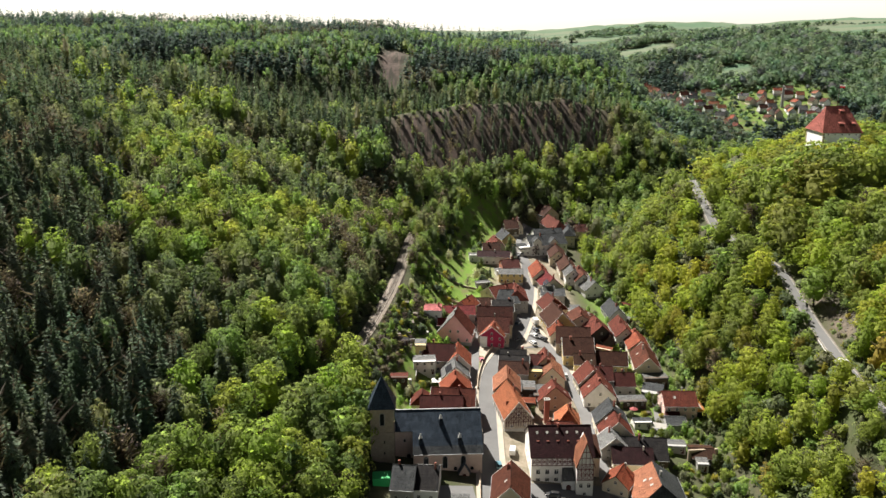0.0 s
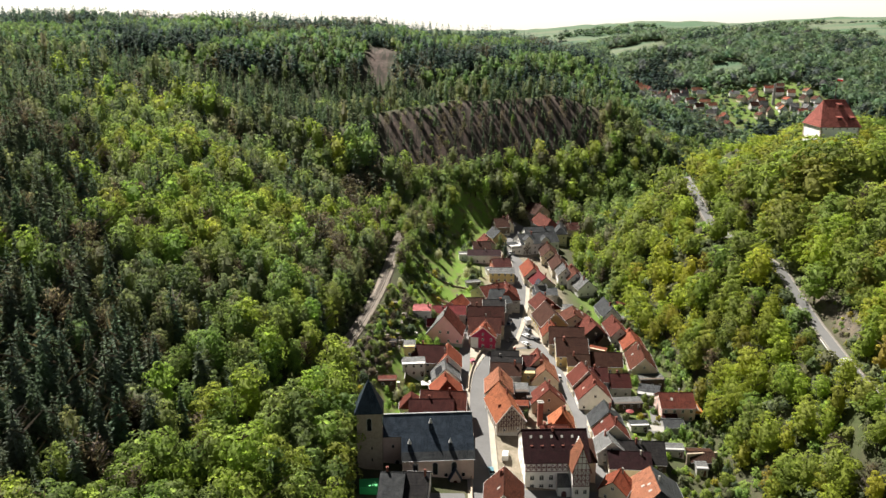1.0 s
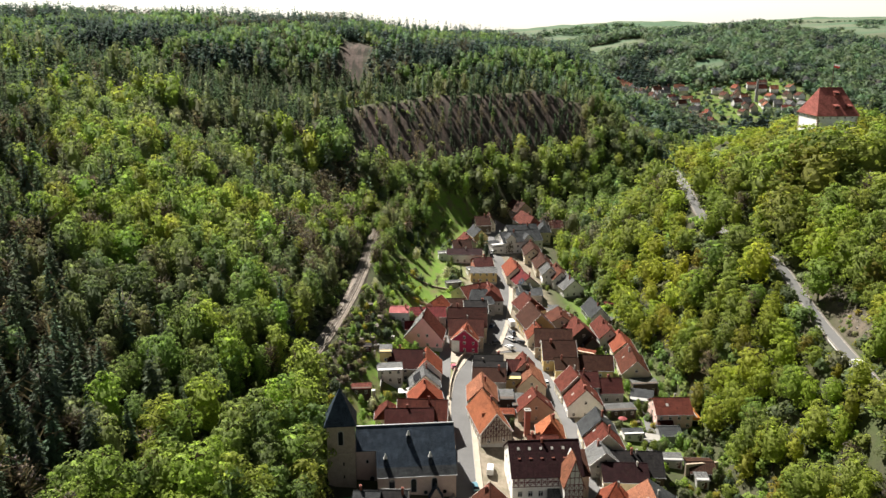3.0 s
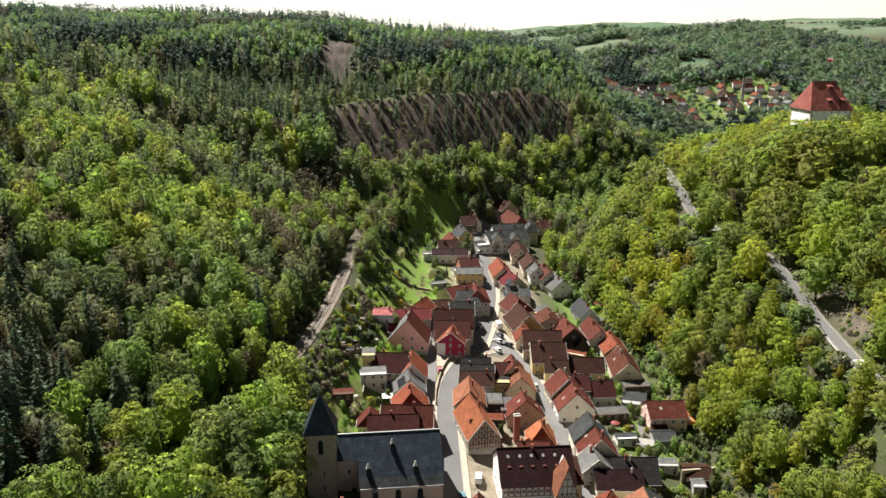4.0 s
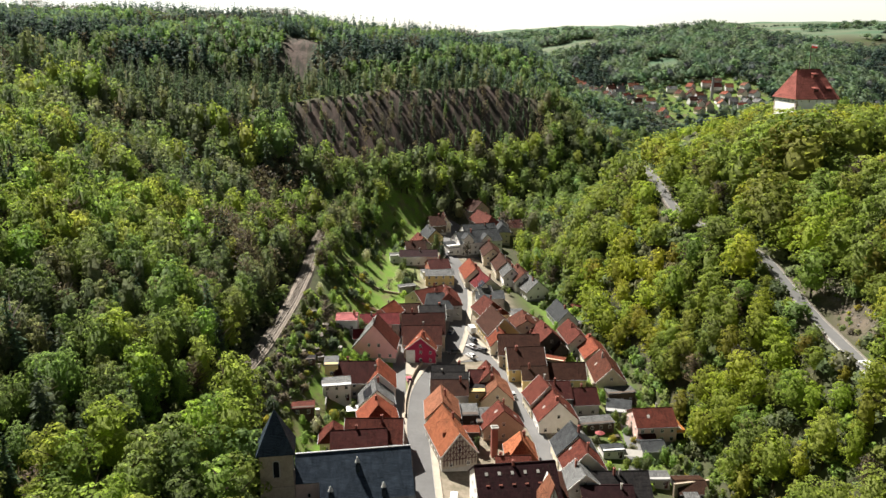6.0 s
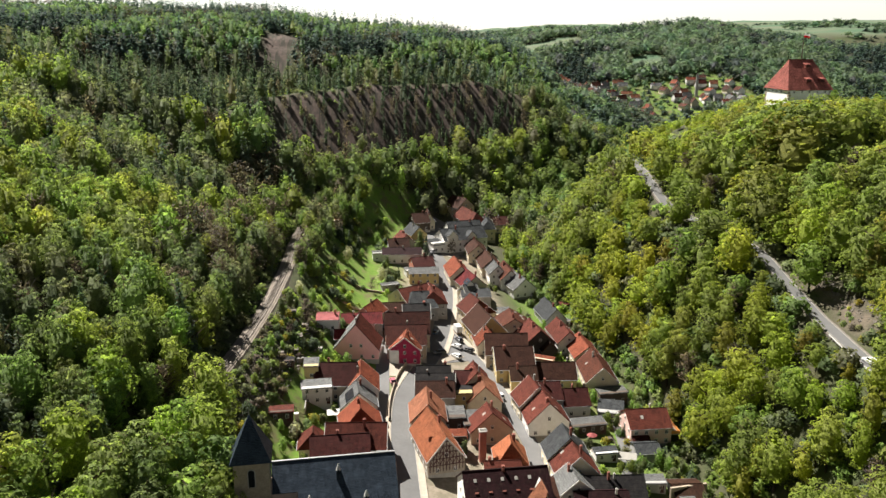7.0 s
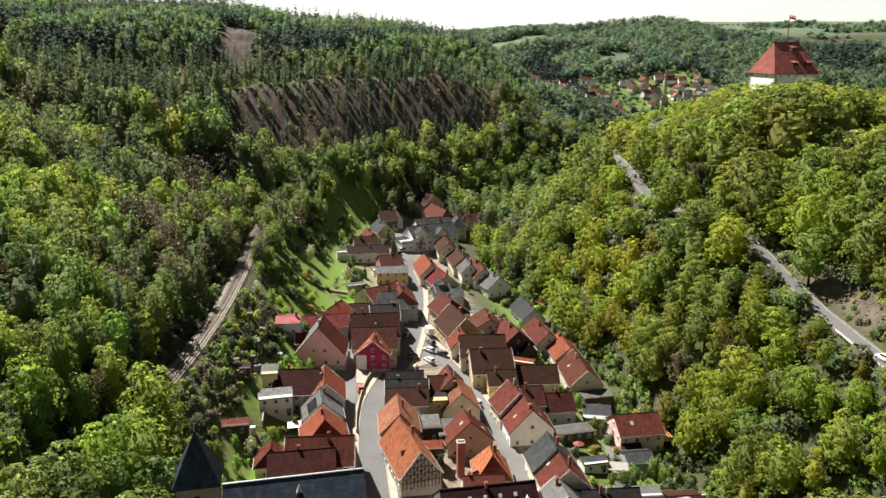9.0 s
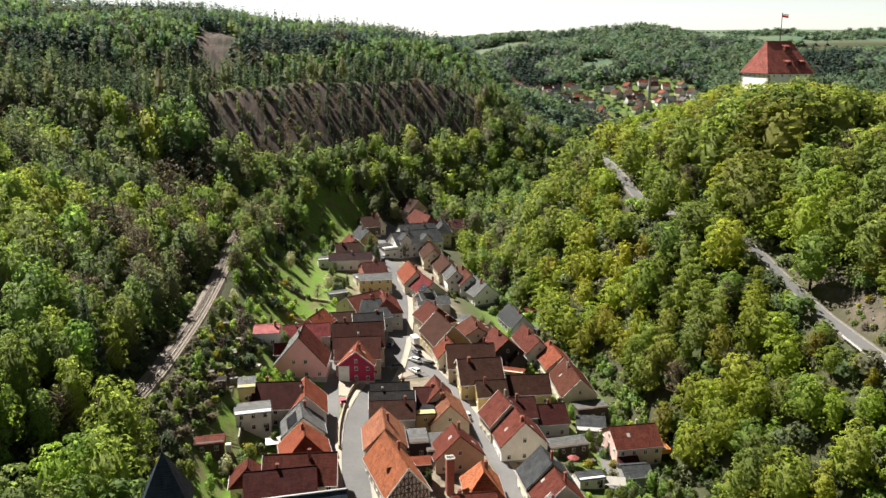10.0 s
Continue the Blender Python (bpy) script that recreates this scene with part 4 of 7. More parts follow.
def church():
    z = land1(-18.6, 223.2)
    c = thing("church", pose(-18.6, 223.2, z, 0, 0, 3), "stone church with square tower and dark slate roofs", "church")
    # tower
    s = 3.7
    part("tower_wall", boxes((-s, s, -s, s, -5, 9.6), (-s + 0.12, s - 0.12, -s + 0.12, s - 0.12, 9.6, 18.0)), STONE, c)
    part("string_course", boxes((-s - 0.15, s + 0.15, -s - 0.15, s + 0.15, 9.5, 9.8)), STONE, c)
    part("cornice", boxes((-s - 0.2, s + 0.2, -s - 0.2, s + 0.2, 17.7, 18.0)), STONE, c)
    o, e = s + 0.55, 17.75
    for k in range(4):
        a = math.pi / 2 * k
        ca, sa = round(math.cos(a)), round(math.sin(a))
        p = [(ca * px - sa * py, sa * px + ca * py, pz) for px, py, pz in ((-o, -o, e), (o, -o, e), (0, 0, 27.0))]
        part("tower_roof", poly_slab(p, 0.2), ROOF["darkslate"], c)
    for turn, (x, y) in ((0, (0, -s)), (180, (0, s)), (90, (s, 0)), (-90, (-s, 0))):
        add_arched(c, x * 0.98, y * 0.98, 12.2, 1.25, 3.9, turn)
    for h in (6.2, 2.4):
        part("slit", boxes((0.42, 0.78, -s - 0.07, -s + 0.08, h, h + 0.9)), GLASS, c)
    part("finial", boxes((-0.06, 0.06, -0.06, 0.06, 26.8, 28.6)), STEEL, c)
    # nave: one long slate roof, its ridge 5 m behind the tower's middle
    yo, x0, x1, w, ev, rd = 5.0, 3.75, 30.4, 10.2, 3.7, 13.0
    k = (rd - ev) / w
    cut, bay = 4.9, 5.6
    quarter = (0, 0, -math.pi / 2)
    for name, prof, p, q in (("nave_wall", [(-w, -9), (w, -9), (w, ev), (0, rd - 0.3), (-w, ev)], x0 + bay, x1),
                             ("chancel_wall", [(-w, -9), (cut, -9), (cut, rd - 0.3 - cut * k), (0, rd - 0.3), (-w, ev)], x0, x0 + bay)):
        wl = part(name, prism(prof, p, q), RENDER_ROSE, c)
        wl.rotation_euler, wl.location = quarter, (0, yo, 0)
    lo = ev - 0.6 * k
    part("nave_roof", poly_slab([(x0 + bay - 0.2, yo - w - 0.6, lo), (x1 + 0.3, yo - w - 0.6, lo), (x1 + 0.3, yo, rd), (x0 + bay - 0.2, yo, rd)], 0.25), ROOF["darkslate"], c)
    part("chancel_roof", poly_slab([(x0, yo - cut - 0.4, rd - (cut + 0.4) * k), (x0 + bay - 0.2, yo - cut - 0.4, rd - (cut + 0.4) * k), (x0 + bay - 0.2, yo, rd), (x0, yo, rd)], 0.25), ROOF["darkslate"], c)
    part("nave_roof", poly_slab([(x1 + 0.3, yo + w + 0.6, lo), (x0, yo + w + 0.6, lo), (x0, yo, rd), (x1 + 0.3, yo, rd)], 0.25), ROOF["darkslate"], c)
    part("ridge_cap", boxes((x0, x1 + 0.3, yo - 0.18, yo + 0.18, rd - 0.1, rd + 0.1)), STEEL, c)
    part("eave_flashing", poly_slab([(x0 + bay - 0.2, yo - w - 0.62, lo + 0.02), (x1 + 0.32, yo - w - 0.62, lo + 0.02), (x1 + 0.32, yo - w + 1.4, lo + 0.02 + 2.02 * k), (x0 + bay - 0.2, yo - w + 1.4, lo + 0.02 + 2.02 * k)], 0.05), ROOF["slate"], c)
    part("gutter", boxes((x0 + bay, x1 + 0.3, yo - w - 0.78, yo - w - 0.6, lo - 0.16, lo - 0.02)), STEEL, c)
    add_arched(c, x0 + 4.2, yo - cut - 0.02, -3.4, 1.1, 3.6)
    add_arched(c, x0 + 3.0, yo - cut - 0.02, 4.4, 0.5, 0.9)
    wf = yo - w
    for x in (13.2, 19.0, 24.6):
        add_arched(c, x, wf - 0.02, -1.9, 1.4, 4.0)
    for x in (16.2, 22.2, 27.3):
        part("oculus", boxes((x - 0.5, x + 0.5, wf - 0.06, wf + 0.05, -2.6, -1.6), bevel=0.22), GLASS, c)
    # lucarnes with pale caps
    for x, u in ((18.0, 0.33), (11.6, 0.78), (23.6, 0.78)):
        lu = part("lucarne", prism([(-0.5, -1.2), (0.5, -1.2), (0.5, 0.9), (0, 1.5), (-0.5, 0.9)], -0.6, 1.0), ROOF["darkslate"], c)
        lu.location = (x, yo - w * u, rd - k * w * u + 0.3)
        cap = bmesh.new()
        bmesh.ops.create_cone(cap, cap_ends=True, segments=8, radius1=0.62, radius2=0.1, depth=1.4)
        part("cap", cap, FRAME, lu, "pale sheet-metal cap").location = (0, 0.1, 1.9)
    # porch
    pr = part("porch", prism([(-1.5, -7), (1.5, -7), (1.5, 0.0), (0, 2.6), (-1.5, 0.0)], wf - 2.0, wf), RENDER_ROSE, c)
    pr.location = (24.8, 0, -2.2)
    for s2 in (-1, 1):
        part("porch_roof", poly_slab([(s2 * 2.0, wf - 2.4, -0.8), (s2 * 2.0, wf, -0.8), (0, wf, 2.9), (0, wf - 2.4, 2.9)], 0.16), ROOF["darkslate"], pr)
    part("door", arched(1.2, 2.4, 0.2), ROOF["redtile"], pr, "dark red arched door").location = (0, wf - 2.0, -3.0)


church()


# ---- town hall ----
def town_hall():
    x, y = 36.5, 227.3
    z = land1(x, y)
    h = thing("town_hall", pose(x, y, z, 0, 0, 1), "white town hall with oxblood timbering and maroon roof", "town hall")
    l, w, ev, rd = 9.5, 8.3, 9.0, 15.0
    k = (rd - ev) / w
    part("wall", prism([(-w, -6), (w, -6), (w, ev), (0, rd - 0.3), (-w, ev)], -l, l), WALL["white"], h).rotation_euler = (0, 0, -math.pi / 2)
    for s in (-1, 1):
        part("roof", poly_slab([(-s * (l + 0.4), s * (-w - 0.6), ev - 0.6 * k), (s * (l + 0.4), s * (-w - 0.6), ev - 0.6 * k), (s * (l + 0.4), 0, rd), (-s * (l + 0.4), 0, rd)], 0.25), ROOF["darkmaroon"], h)
    part("ridge_cap", boxes((-l - 0.4, l + 0.4, -0.18, 0.18, rd - 0.12, rd + 0.1)), ROOF["darkmaroon"], h)
    for row, n, u in ((0, 5, 0.24), (1, 5, 0.52)):
        for i in range(n):
            px = -l + 2.3 + i * 3.1
            d = part("roof_window" if row == 0 else "vent", boxes((-0.34, 0.34, -0.42, 0.42, -0.1, 0.12) if row == 0 else (-0.4, 0.4, -0.16, 0.16, -0.1, 0.22)), CONCRETE if row == 0 else BRICK, h)
            d.matrix_local = Matrix.Translation((px, -w * u, rd - k * w * u)) @ Euler((math.atan(k), 0, 0)).to_matrix().to_4x4()
    # timber band under the eaves: rails, posts and crosses
    y0 = -w - 0.06
    for zz in (5.6, 6.9, 8.1):
        part("beam", boxes((-l, 3.6, y0, y0 + 0.14, zz, zz + 0.22)), OXBLOOD, h)
    for i in range(9):
        px = -l + i * 1.55
        part("post", boxes((px, px + 0.2, y0 + 0.005, y0 + 0.14, 5.6, 8.2)), OXBLOOD, h)
        for sgn in (-1, 1):
            b = part("brace", boxes((-0.09, 0.09, 0, 0.12, -1.05, 1.05)), OXBLOOD, h)
            b.matrix_local = Matrix.Translation((px + 0.9, y0 + 0.015, 7.0)) @ Euler((0, sgn * 0.62, 0)).to_matrix().to_4x4()
    for zz, hs in ((3.6, 1.35), (0.9, 0.9)):
        for px in (-7.4, -4.6, -1.8):
            add_window(h, px, -w - 0.03, zz, 0, 1.35, hs)
    for zz in (1.6, 4.4, 8.6):
        for py in (-3.6, 0, 3.6):
            add_window(h, -l - 0.03, py, zz, -90, 1.0, 1.0)
    for zz in (1.6, 4.4):
        for px in (-8, -5, -2, 1, 4, 7):
            add_window(h, px, w + 0.03, zz, 180, 1.0, 1.0)
    # stair tower with its own timbered gable
    yf = -13.4
    t = part("stair_tower", prism([(-2.5, -8), (2.5, -8), (2.5, 9.2), (0, 16.4), (-2.5, 9.2)], yf, yf + 6.5), WALL["white"], h)
    t.location = (6.1, 0, 0)
    for s in (-1, 1):
        part("tower_roof", poly_slab([(s * 3.0, yf - 0.4, 8.0), (s * 3.0, yf + 9.0, 8.0), (0, yf + 5.0, 16.7), (0, yf - 0.4, 16.7)], 0.2), ROOF["salmon"], t, "tan tiled roof")
    part("tower_roof", poly_slab([(-3.0, yf + 9.0, 8.0), (3.0, yf + 9.0, 8.0), (0, yf + 5.0, 16.7)], 0.2), ROOF["salmon"], t)
    yf -= 0.06
    for zz, half in ((3.6, 2.5), (5.4, 2.5), (7.2, 2.5), (9.0, 2.5), (11.0, 1.8), (13.0, 1.1)):
        part("beam", boxes((-half, half, yf, yf + 0.12, zz, zz + 0.2)), OXBLOOD, t)
    for px, top in ((-2.5, 9.2), (-1.3, 12.2), (-0.1, 15.4), (1.1, 12.2), (2.3, 9.2)):
        part("post", boxes((px, px + 0.18, yf + 0.004, yf + 0.12, 3.6, top)), OXBLOOD, t)
        for zz in (4.5, 6.3, 8.1):
            for sgn in (-1, 1):
                if px < 2:
                    b = part("brace", boxes((-0.07, 0.07, 0, 0.1, -0.95, 0.95)), OXBLOOD, t)
                    b.matrix_local = Matrix.Translation((px + 0.65, yf + 0.012, zz)) @ Euler((0, sgn * 0.55, 0)).to_matrix().to_4x4()
    for sgn in (-1, 1):
        b = part("rafter", boxes((-0.12, 0.12, 0, 0.12, -3.8, 3.8)), OXBLOOD, t)
        b.matrix_local = Matrix.Translation((sgn * 1.3, yf - 0.003, 12.6)) @ Euler((0, -sgn * 0.334, 0)).to_matrix().to_4x4()
    for px in (-1.2, 1.2):
        add_window(t, px, yf + 0.03, 1.9, 0, 1.2, 1.25)
    add_window(t, 0, yf + 0.03, -0.9, 0, 0.9, 0.7)
    # round-roofed entrance beside the stair tower
    en = part("entrance", prism([(-1.9, -7), (1.9, -7), (1.9, 2.6), (-1.9, 2.6)], -w - 3.2, -w), WALL["white"], h)
    en.location = (1.6, 0, 0)
    part("entrance_roof", poly_slab([(-2.2, -w - 3.5, 2.4), (2.2, -w - 3.5, 2.4), (1.6, -w, 5.0), (-1.6, -w, 5.0)], 0.2), ROOF["palegrey"], en, "pale sheet roof")
    part("door", arched(1.5, 2.6, 0.2), TIMBER, en, "dark arched door").location = (0, -w - 3.2, -1.6)
    ch = new("chimney", CHIMNEYS[0])
    ch.parent, ch.location = h, (-0.5, -0.4, rd - 0.4)
    # low wing on the far corner
    part("wing", boxes((l, l + 3.2, -3.0, 5.0, -6, 5.6)), WALL["cream"], h)
    part("wing_roof", poly_slab([(l - 0.2, -3.5, 5.4), (l + 3.6, -3.5, 5.4), (l + 3.6, 5.4, 8.8), (l - 0.2, 5.4, 8.8)], 0.2), ROOF["brown"], h, "brown lean-to roof")


town_hall()


# ---- castle keep ----
def cloth(name, color):
    m, nt, b = material(name)
    b.inputs["Base Color"].default_value, b.inputs["Roughness"].default_value = (*color, 1), 0.8
    tr = nt.nodes.new("ShaderNodeBsdfTranslucent")
    tr.inputs["Color"].default_value = (*color, 1)
    mx = nt.nodes.new("ShaderNodeMixShader")
    nt.links.new(b.outputs[0], mx.inputs[1])
    nt.links.new(tr.outputs[0], mx.inputs[2])
    nt.links.new(mx.outputs[0], nt.nodes["Material Output"].inputs["Surface"])
    return m


FLAG_WHITE, FLAG_RED = cloth("white_cloth", (0.75, 0.74, 0.72)), cloth("red_cloth", (0.62, 0.03, 0.05))


def castle():
    x, y = 172.0, 354.5
    z = land1(x, y)
    base = z - 74.5
    c = thing("castle_keep", pose(x, y, 74.5), "white castle keep with steep red hipped roof", "castle")
    a = 8.1
    part("wall", boxes((-a, a, -a, a, base - 4, 0)), WALL["white"], c)
    o, e = a + 0.7, -0.35
    P, Q = (-4.7, 0, 10.2), (4.7, 0, 10.2)
    part("roof", poly_slab([(-o, -o, e), (o, -o, e), Q, P], 0.3), ROOF["keep"], c)
    part("roof", poly_slab([(o, o, e), (-o, o, e), P, Q], 0.3), ROOF["keep"], c)
    part("roof", poly_slab([(-o, o, e), (-o, -o, e), P], 0.3), ROOF["keep"], c)
    part("roof", poly_slab([(o, -o, e), (o, o, e), Q], 0.3), ROOF["keep"], c)
    part("ridge_cap", boxes((-4.8, 4.8, -0.2, 0.2, 10.1, 10.4)), ROOF["keep"], c)
    for u, px in ((0.30, 1.2), (0.78, -0.2), (0.78, 5.0)):
        d = part("dormer", prism([(-0.9, -0.6), (0.9, -0.6), (0.9, 0.7), (-0.9, 0.7)], -0.9, 0.8), ROOF["keep"], c)
        d.location = (px, -a * u, 10.2 - 10.5 * u + 0.9)
        part("dormer_roof", poly_slab([(-1.1, -1.2, 0.55), (1.1, -1.2, 0.55), (1.1, 1.4, 1.15), (-1.1, 1.4, 1.15)], 0.12), ROOF["keep"], d)
        part("hatch", boxes((-0.7, 0.7, -0.95, -0.85, -0.4, 0.5)), TIMBER, d)
    # quoins of dark stone at the corners, small windows under the eaves
    for i in range(9):
        for sx, sy in ((1, -1), (-1, -1), (1, 1), (-1, 1)):
            ln = 0.9 if i % 2 else 0.55
            q = boxes((-ln, 0.07, -0.07, ln, -0.42, 0.42)) if sx > 0 else boxes((-0.07, ln, -0.07, ln, -0.42, 0.42))
            part("quoin", q, STONE, c).location = (sx * a, sy * a if sy < 0 else a - 0.6, -1.3 - i * 1.05)
    for side, turn in (((0, -1), 0), ((-1, 0), -90), ((1, 0), 90), ((0, 1), 180)):
        for i in range(5):
            u = -6.0 + i * 3.0
            px, py = (u, side[1] * a) if side[1] else (side[0] * a, u)
            add_window(c, px + side[0] * 0.02, py + side[1] * 0.02, -1.1, turn, 0.6, 0.5)
        for i in range(2):
            u = -3.0 + i * 6.0
            px, py = (u, side[1] * a) if side[1] else (side[0] * a, u)
            add_window(c, px + side[0] * 0.02, py + side[1] * 0.02, -5.2, turn, 0.9, 0.9)
    fp = thing("flagpole", pose(x + 0.2, y, 84.7), "slim flagpole with a red and white flag", "flagpole")
    bm = bmesh.new()
    bmesh.ops.create_cone(bm, cap_ends=True, segments=8, radius1=0.17, radius2=0.10, depth=9.6)
    part("pole", bm, TIMBER, fp).location = (0, 0, 4.7)
    for row, mat in ((0, FLAG_WHITE), (1, FLAG_RED)):
        xs = np.linspace(0, 2.4, 9)
        v, f = [], []
        for yy in (-0.02, 0.02):
            for zz in (9.3 - 0.62 * row, 9.3 - 0.62 * (row + 1)):
                for q in xs:
                    v.append((q, yy + 0.22 * math.sin(q * 2.6), zz - 0.12 * q + 0.05 * math.sin(q * 3.0)))
        n = len(xs)
        for i in range(n - 1):
            f += [(i, i + 1, n + i + 1, n + i), (2 * n + i, 3 * n + i, 3 * n + i + 1, 2 * n + i + 1), (i, 2 * n + i, 2 * n + i + 1, i + 1), (n + i, n + i + 1, 3 * n + i + 1, 3 * n + i)]
        part("flag", (v, f), mat, fp, "white stripe" if row == 0 else "red stripe")


castle()


# ---- smaller buildings ----
def flat_building(name, label, x, y, turn, length, width, height, roof, wall, category="shed", windows=True, fall=0.25):
    """A low building with a slightly falling sheet roof."""
    FOOT.append((x, y, 0.55 * max(length, width) + 0.8))
    z = land1(x, y)
    h = thing(name, pose(x, y, z, 0, 0, turn), label, category)
    l, w = length / 2, width / 2
    part("wall", prism([(-w, -4), (w, -4), (w, height - fall - 0.12), (-w, height - 0.12)], -l, l), WALL[wall], h).rotation_euler = (0, 0, math.pi / 2)
    part("roof", poly_slab([(-l - 0.25, -w - 0.3, height - fall), (l + 0.25, -w - 0.3, height - fall), (l + 0.25, w + 0.3, height), (-l - 0.25, w + 0.3, height)], 0.18), ROOF[roof], h)
    if windows:
        n = max(1, int(length / 2.6))
        for zc in [1.5] + ([4.2] if height > 5.2 else []):
            for i in range(n):
                add_window(h, -l + (i + 0.5) * length / n, -w - 0.02, zc, 0, 0.9, 0.9)
        part("door", boxes((l - 1.5, l - 0.6, -w - 0.05, -w + 0.1, 0, 2.0)), TIMBER, h)
    return h


flat_building("house", "white two-storey cottage with flat grey roof", -7.0, 278.4, 4, 8.2, 5.6, 5.3, "palegrey", "white", "house")
flat_building("shed", "yellow lean-to with pale roof by maroon house", -8.6, 288.0, 0, 4.0, 6.0, 4.6, "palegrey", "yellow")
flat_building("workshop", "low workshop with pale grey sheet roof", 30.6, 271.9, -3, 6.6, 6.8, 4.4, "palegrey", "darkwall", "workshop")
flat_building("workshop", "low workshop with pale grey sheet roof", 35.9, 269.9, -3, 5.0, 8.6, 4.2, "palegrey", "darkwall", "workshop")
flat_building("garage", "long garage with pale concrete roof", 70.0, 273.6, 4, 11.0, 4.6, 3.0, "palegrey", "darkwall", "garage")
flat_building("summer_house", "white summer house with grey felt roof", 71.0, 258.6, 2, 6.2, 3.2, 2.9, "slate", "white")
flat_building("shed", "dark open shed with pale roof edge", 84.0, 292.6, 3, 9.0, 4.5, 4.2, "greytile", "darkwall")
flat_building("garage", "flat grey garage roof beside the drive", 81.0, 284.0, -20, 7.5, 9.0, 2.9, "slate", "grey", "garage", False)
flat_building("shed", "garden shed with red tile roof", -15.6, 262.6, 2, 6.0, 3.4, 3.0, "redtile", "darkwall")
flat_building("shed", "weathered black garden shed", -14.6, 284.6, 0, 2.6, 2.6, 2.6, "black", "darkwall")
flat_building("shed", "small shed with orange roof on terrace", -2.4, 423.0, 10, 6.5, 5.0, 3.4, "salmon", "cream")
flat_building("shed", "pale garden shed below the meadow", 19.5, 377.0, 15, 7.0, 3.0, 2.8, "palegrey", "grey")
flat_building("shed", "pale grey garage with sheet roof", 30.2, 397.0, 12, 6.0, 4.5, 3.2, "palegrey", "white")
flat_building("shed", "white shed beside the purple-roofed house", 17.5, 414.0, 2, 7.0, 4.0, 4.0, "greytile", "white")
flat_building("shed", "grey carport behind the flat house", 62.5, 357.5, 0, 4.5, 5.0, 3.2, "palegrey", "beige")
flat_building("annex", "pale rendered annex with flat white roof", 60.0, 351.5, 0, 9.0, 4.0, 4.0, "palegrey", "cream", "annex")
flat_building("shed", "orange-roofed lean-to in back yard", 68.0, 316.0, -30, 7.0, 3.0, 3.0, "orangered", "cream")
flat_building("shed", "pale shed roof below the wood", 79.5, 245.5, -5, 6.0, 4.0, 3.0, "palegrey", "grey")
flat_building("shed", "pale shed by retaining wall", 85.6, 236.5, -5, 3.5, 5.0, 3.0, "palegrey", "grey")
flat_building("shed", "low shed with pale roof by the church", 5.0, 201.0, 0, 5.0, 5.0, 3.2, "palegrey", "grey")
flat_building("annex", "brown lean-to beside the orange house", 29.6, 259.0, -4, 6.0, 4.0, 5.2, "orangered", "darkwall", "annex", True, 1.8)
flat_building("annex", "dark lean-to between black roofs", 35.4, 284.5, -4, 5.0, 9.0, 6.0, "black", "yellow", "annex")
flat_building("annex", "small rosy lean-to under the cross gable", 7.6, 322.0, 0, 7.0, 8.0, 6.0, "darkred", "redwall", "annex", True, 2.2)
flat_building("annex", "grey side wing of the villa", 46.4, 436.6, 18, 9.0, 8.0, 5.0, "slate", "white", "annex", True, 1.2)
flat_building("shed", "weathered timber hut at the wood edge", 86.0, 352.0, 30, 4.0, 3.0, 2.8, "palegrey", "darkwall")


def brick_stack():
    z = land1(36.2, 254.6)
    c = thing("chimney_stack", pose(36.2, 254.6, z, 0, 0, 2), "tall square red brick chimney stack", "chimney")
    part("shaft", boxes((-0.85, 0.85, -0.85, 0.85, -2, 8.6)), BRICK, c)
    part("crown", boxes((-1.0, 1.0, -1.0, 1.0, 8.6, 8.9)), CONCRETE, c, "pale concrete crown")
    for i in range(3):
        part("pot", boxes((-0.75 + 0.55 * i, -0.4 + 0.55 * i, -0.25, 0.25, 8.9, 9.3)), CONCRETE, c)


brick_stack()


def gable_dormer(x, y, z, turn, w=2.2, h=2.4, roof="slate", wall="white"):
    d = thing("dormer", pose(x, y, z, 0, 0, turn), "small gabled roof dormer with one window", "dormer")
    part("cheek", prism([(-w / 2, -1.5), (w / 2, -1.5), (w / 2, h * 0.42), (0, h - 0.25), (-w / 2, h * 0.42)], -1.4, 2.2), WALL[wall], d)
    for s in (-1, 1):
        part("roof", poly_slab([(s * (w / 2 + 0.25), -1.7, h * 0.45), (s * (w / 2 + 0.25), 2.6, h * 0.45), (0, 2.6, h + 0.1), (0, -1.7, h + 0.1)], 0.12), ROOF[roof], d)
    add_window(d, 0, -1.42, 0.45, 0, 0.9, 0.9)


# the villa's two front gables and the dormers that stand out in the street
for vx, vy in ((52.6, 434.6), (62.2, 437.6)):
    zz = land1(vx, vy)
    gable_dormer(vx, vy, zz + 6.4, 16, 5.0, 4.6)
gable_dormer(51.0, 371.5, land1(51, 371.5) + 5.8, 10, 3.2, 3.4, "darkslate", "white")


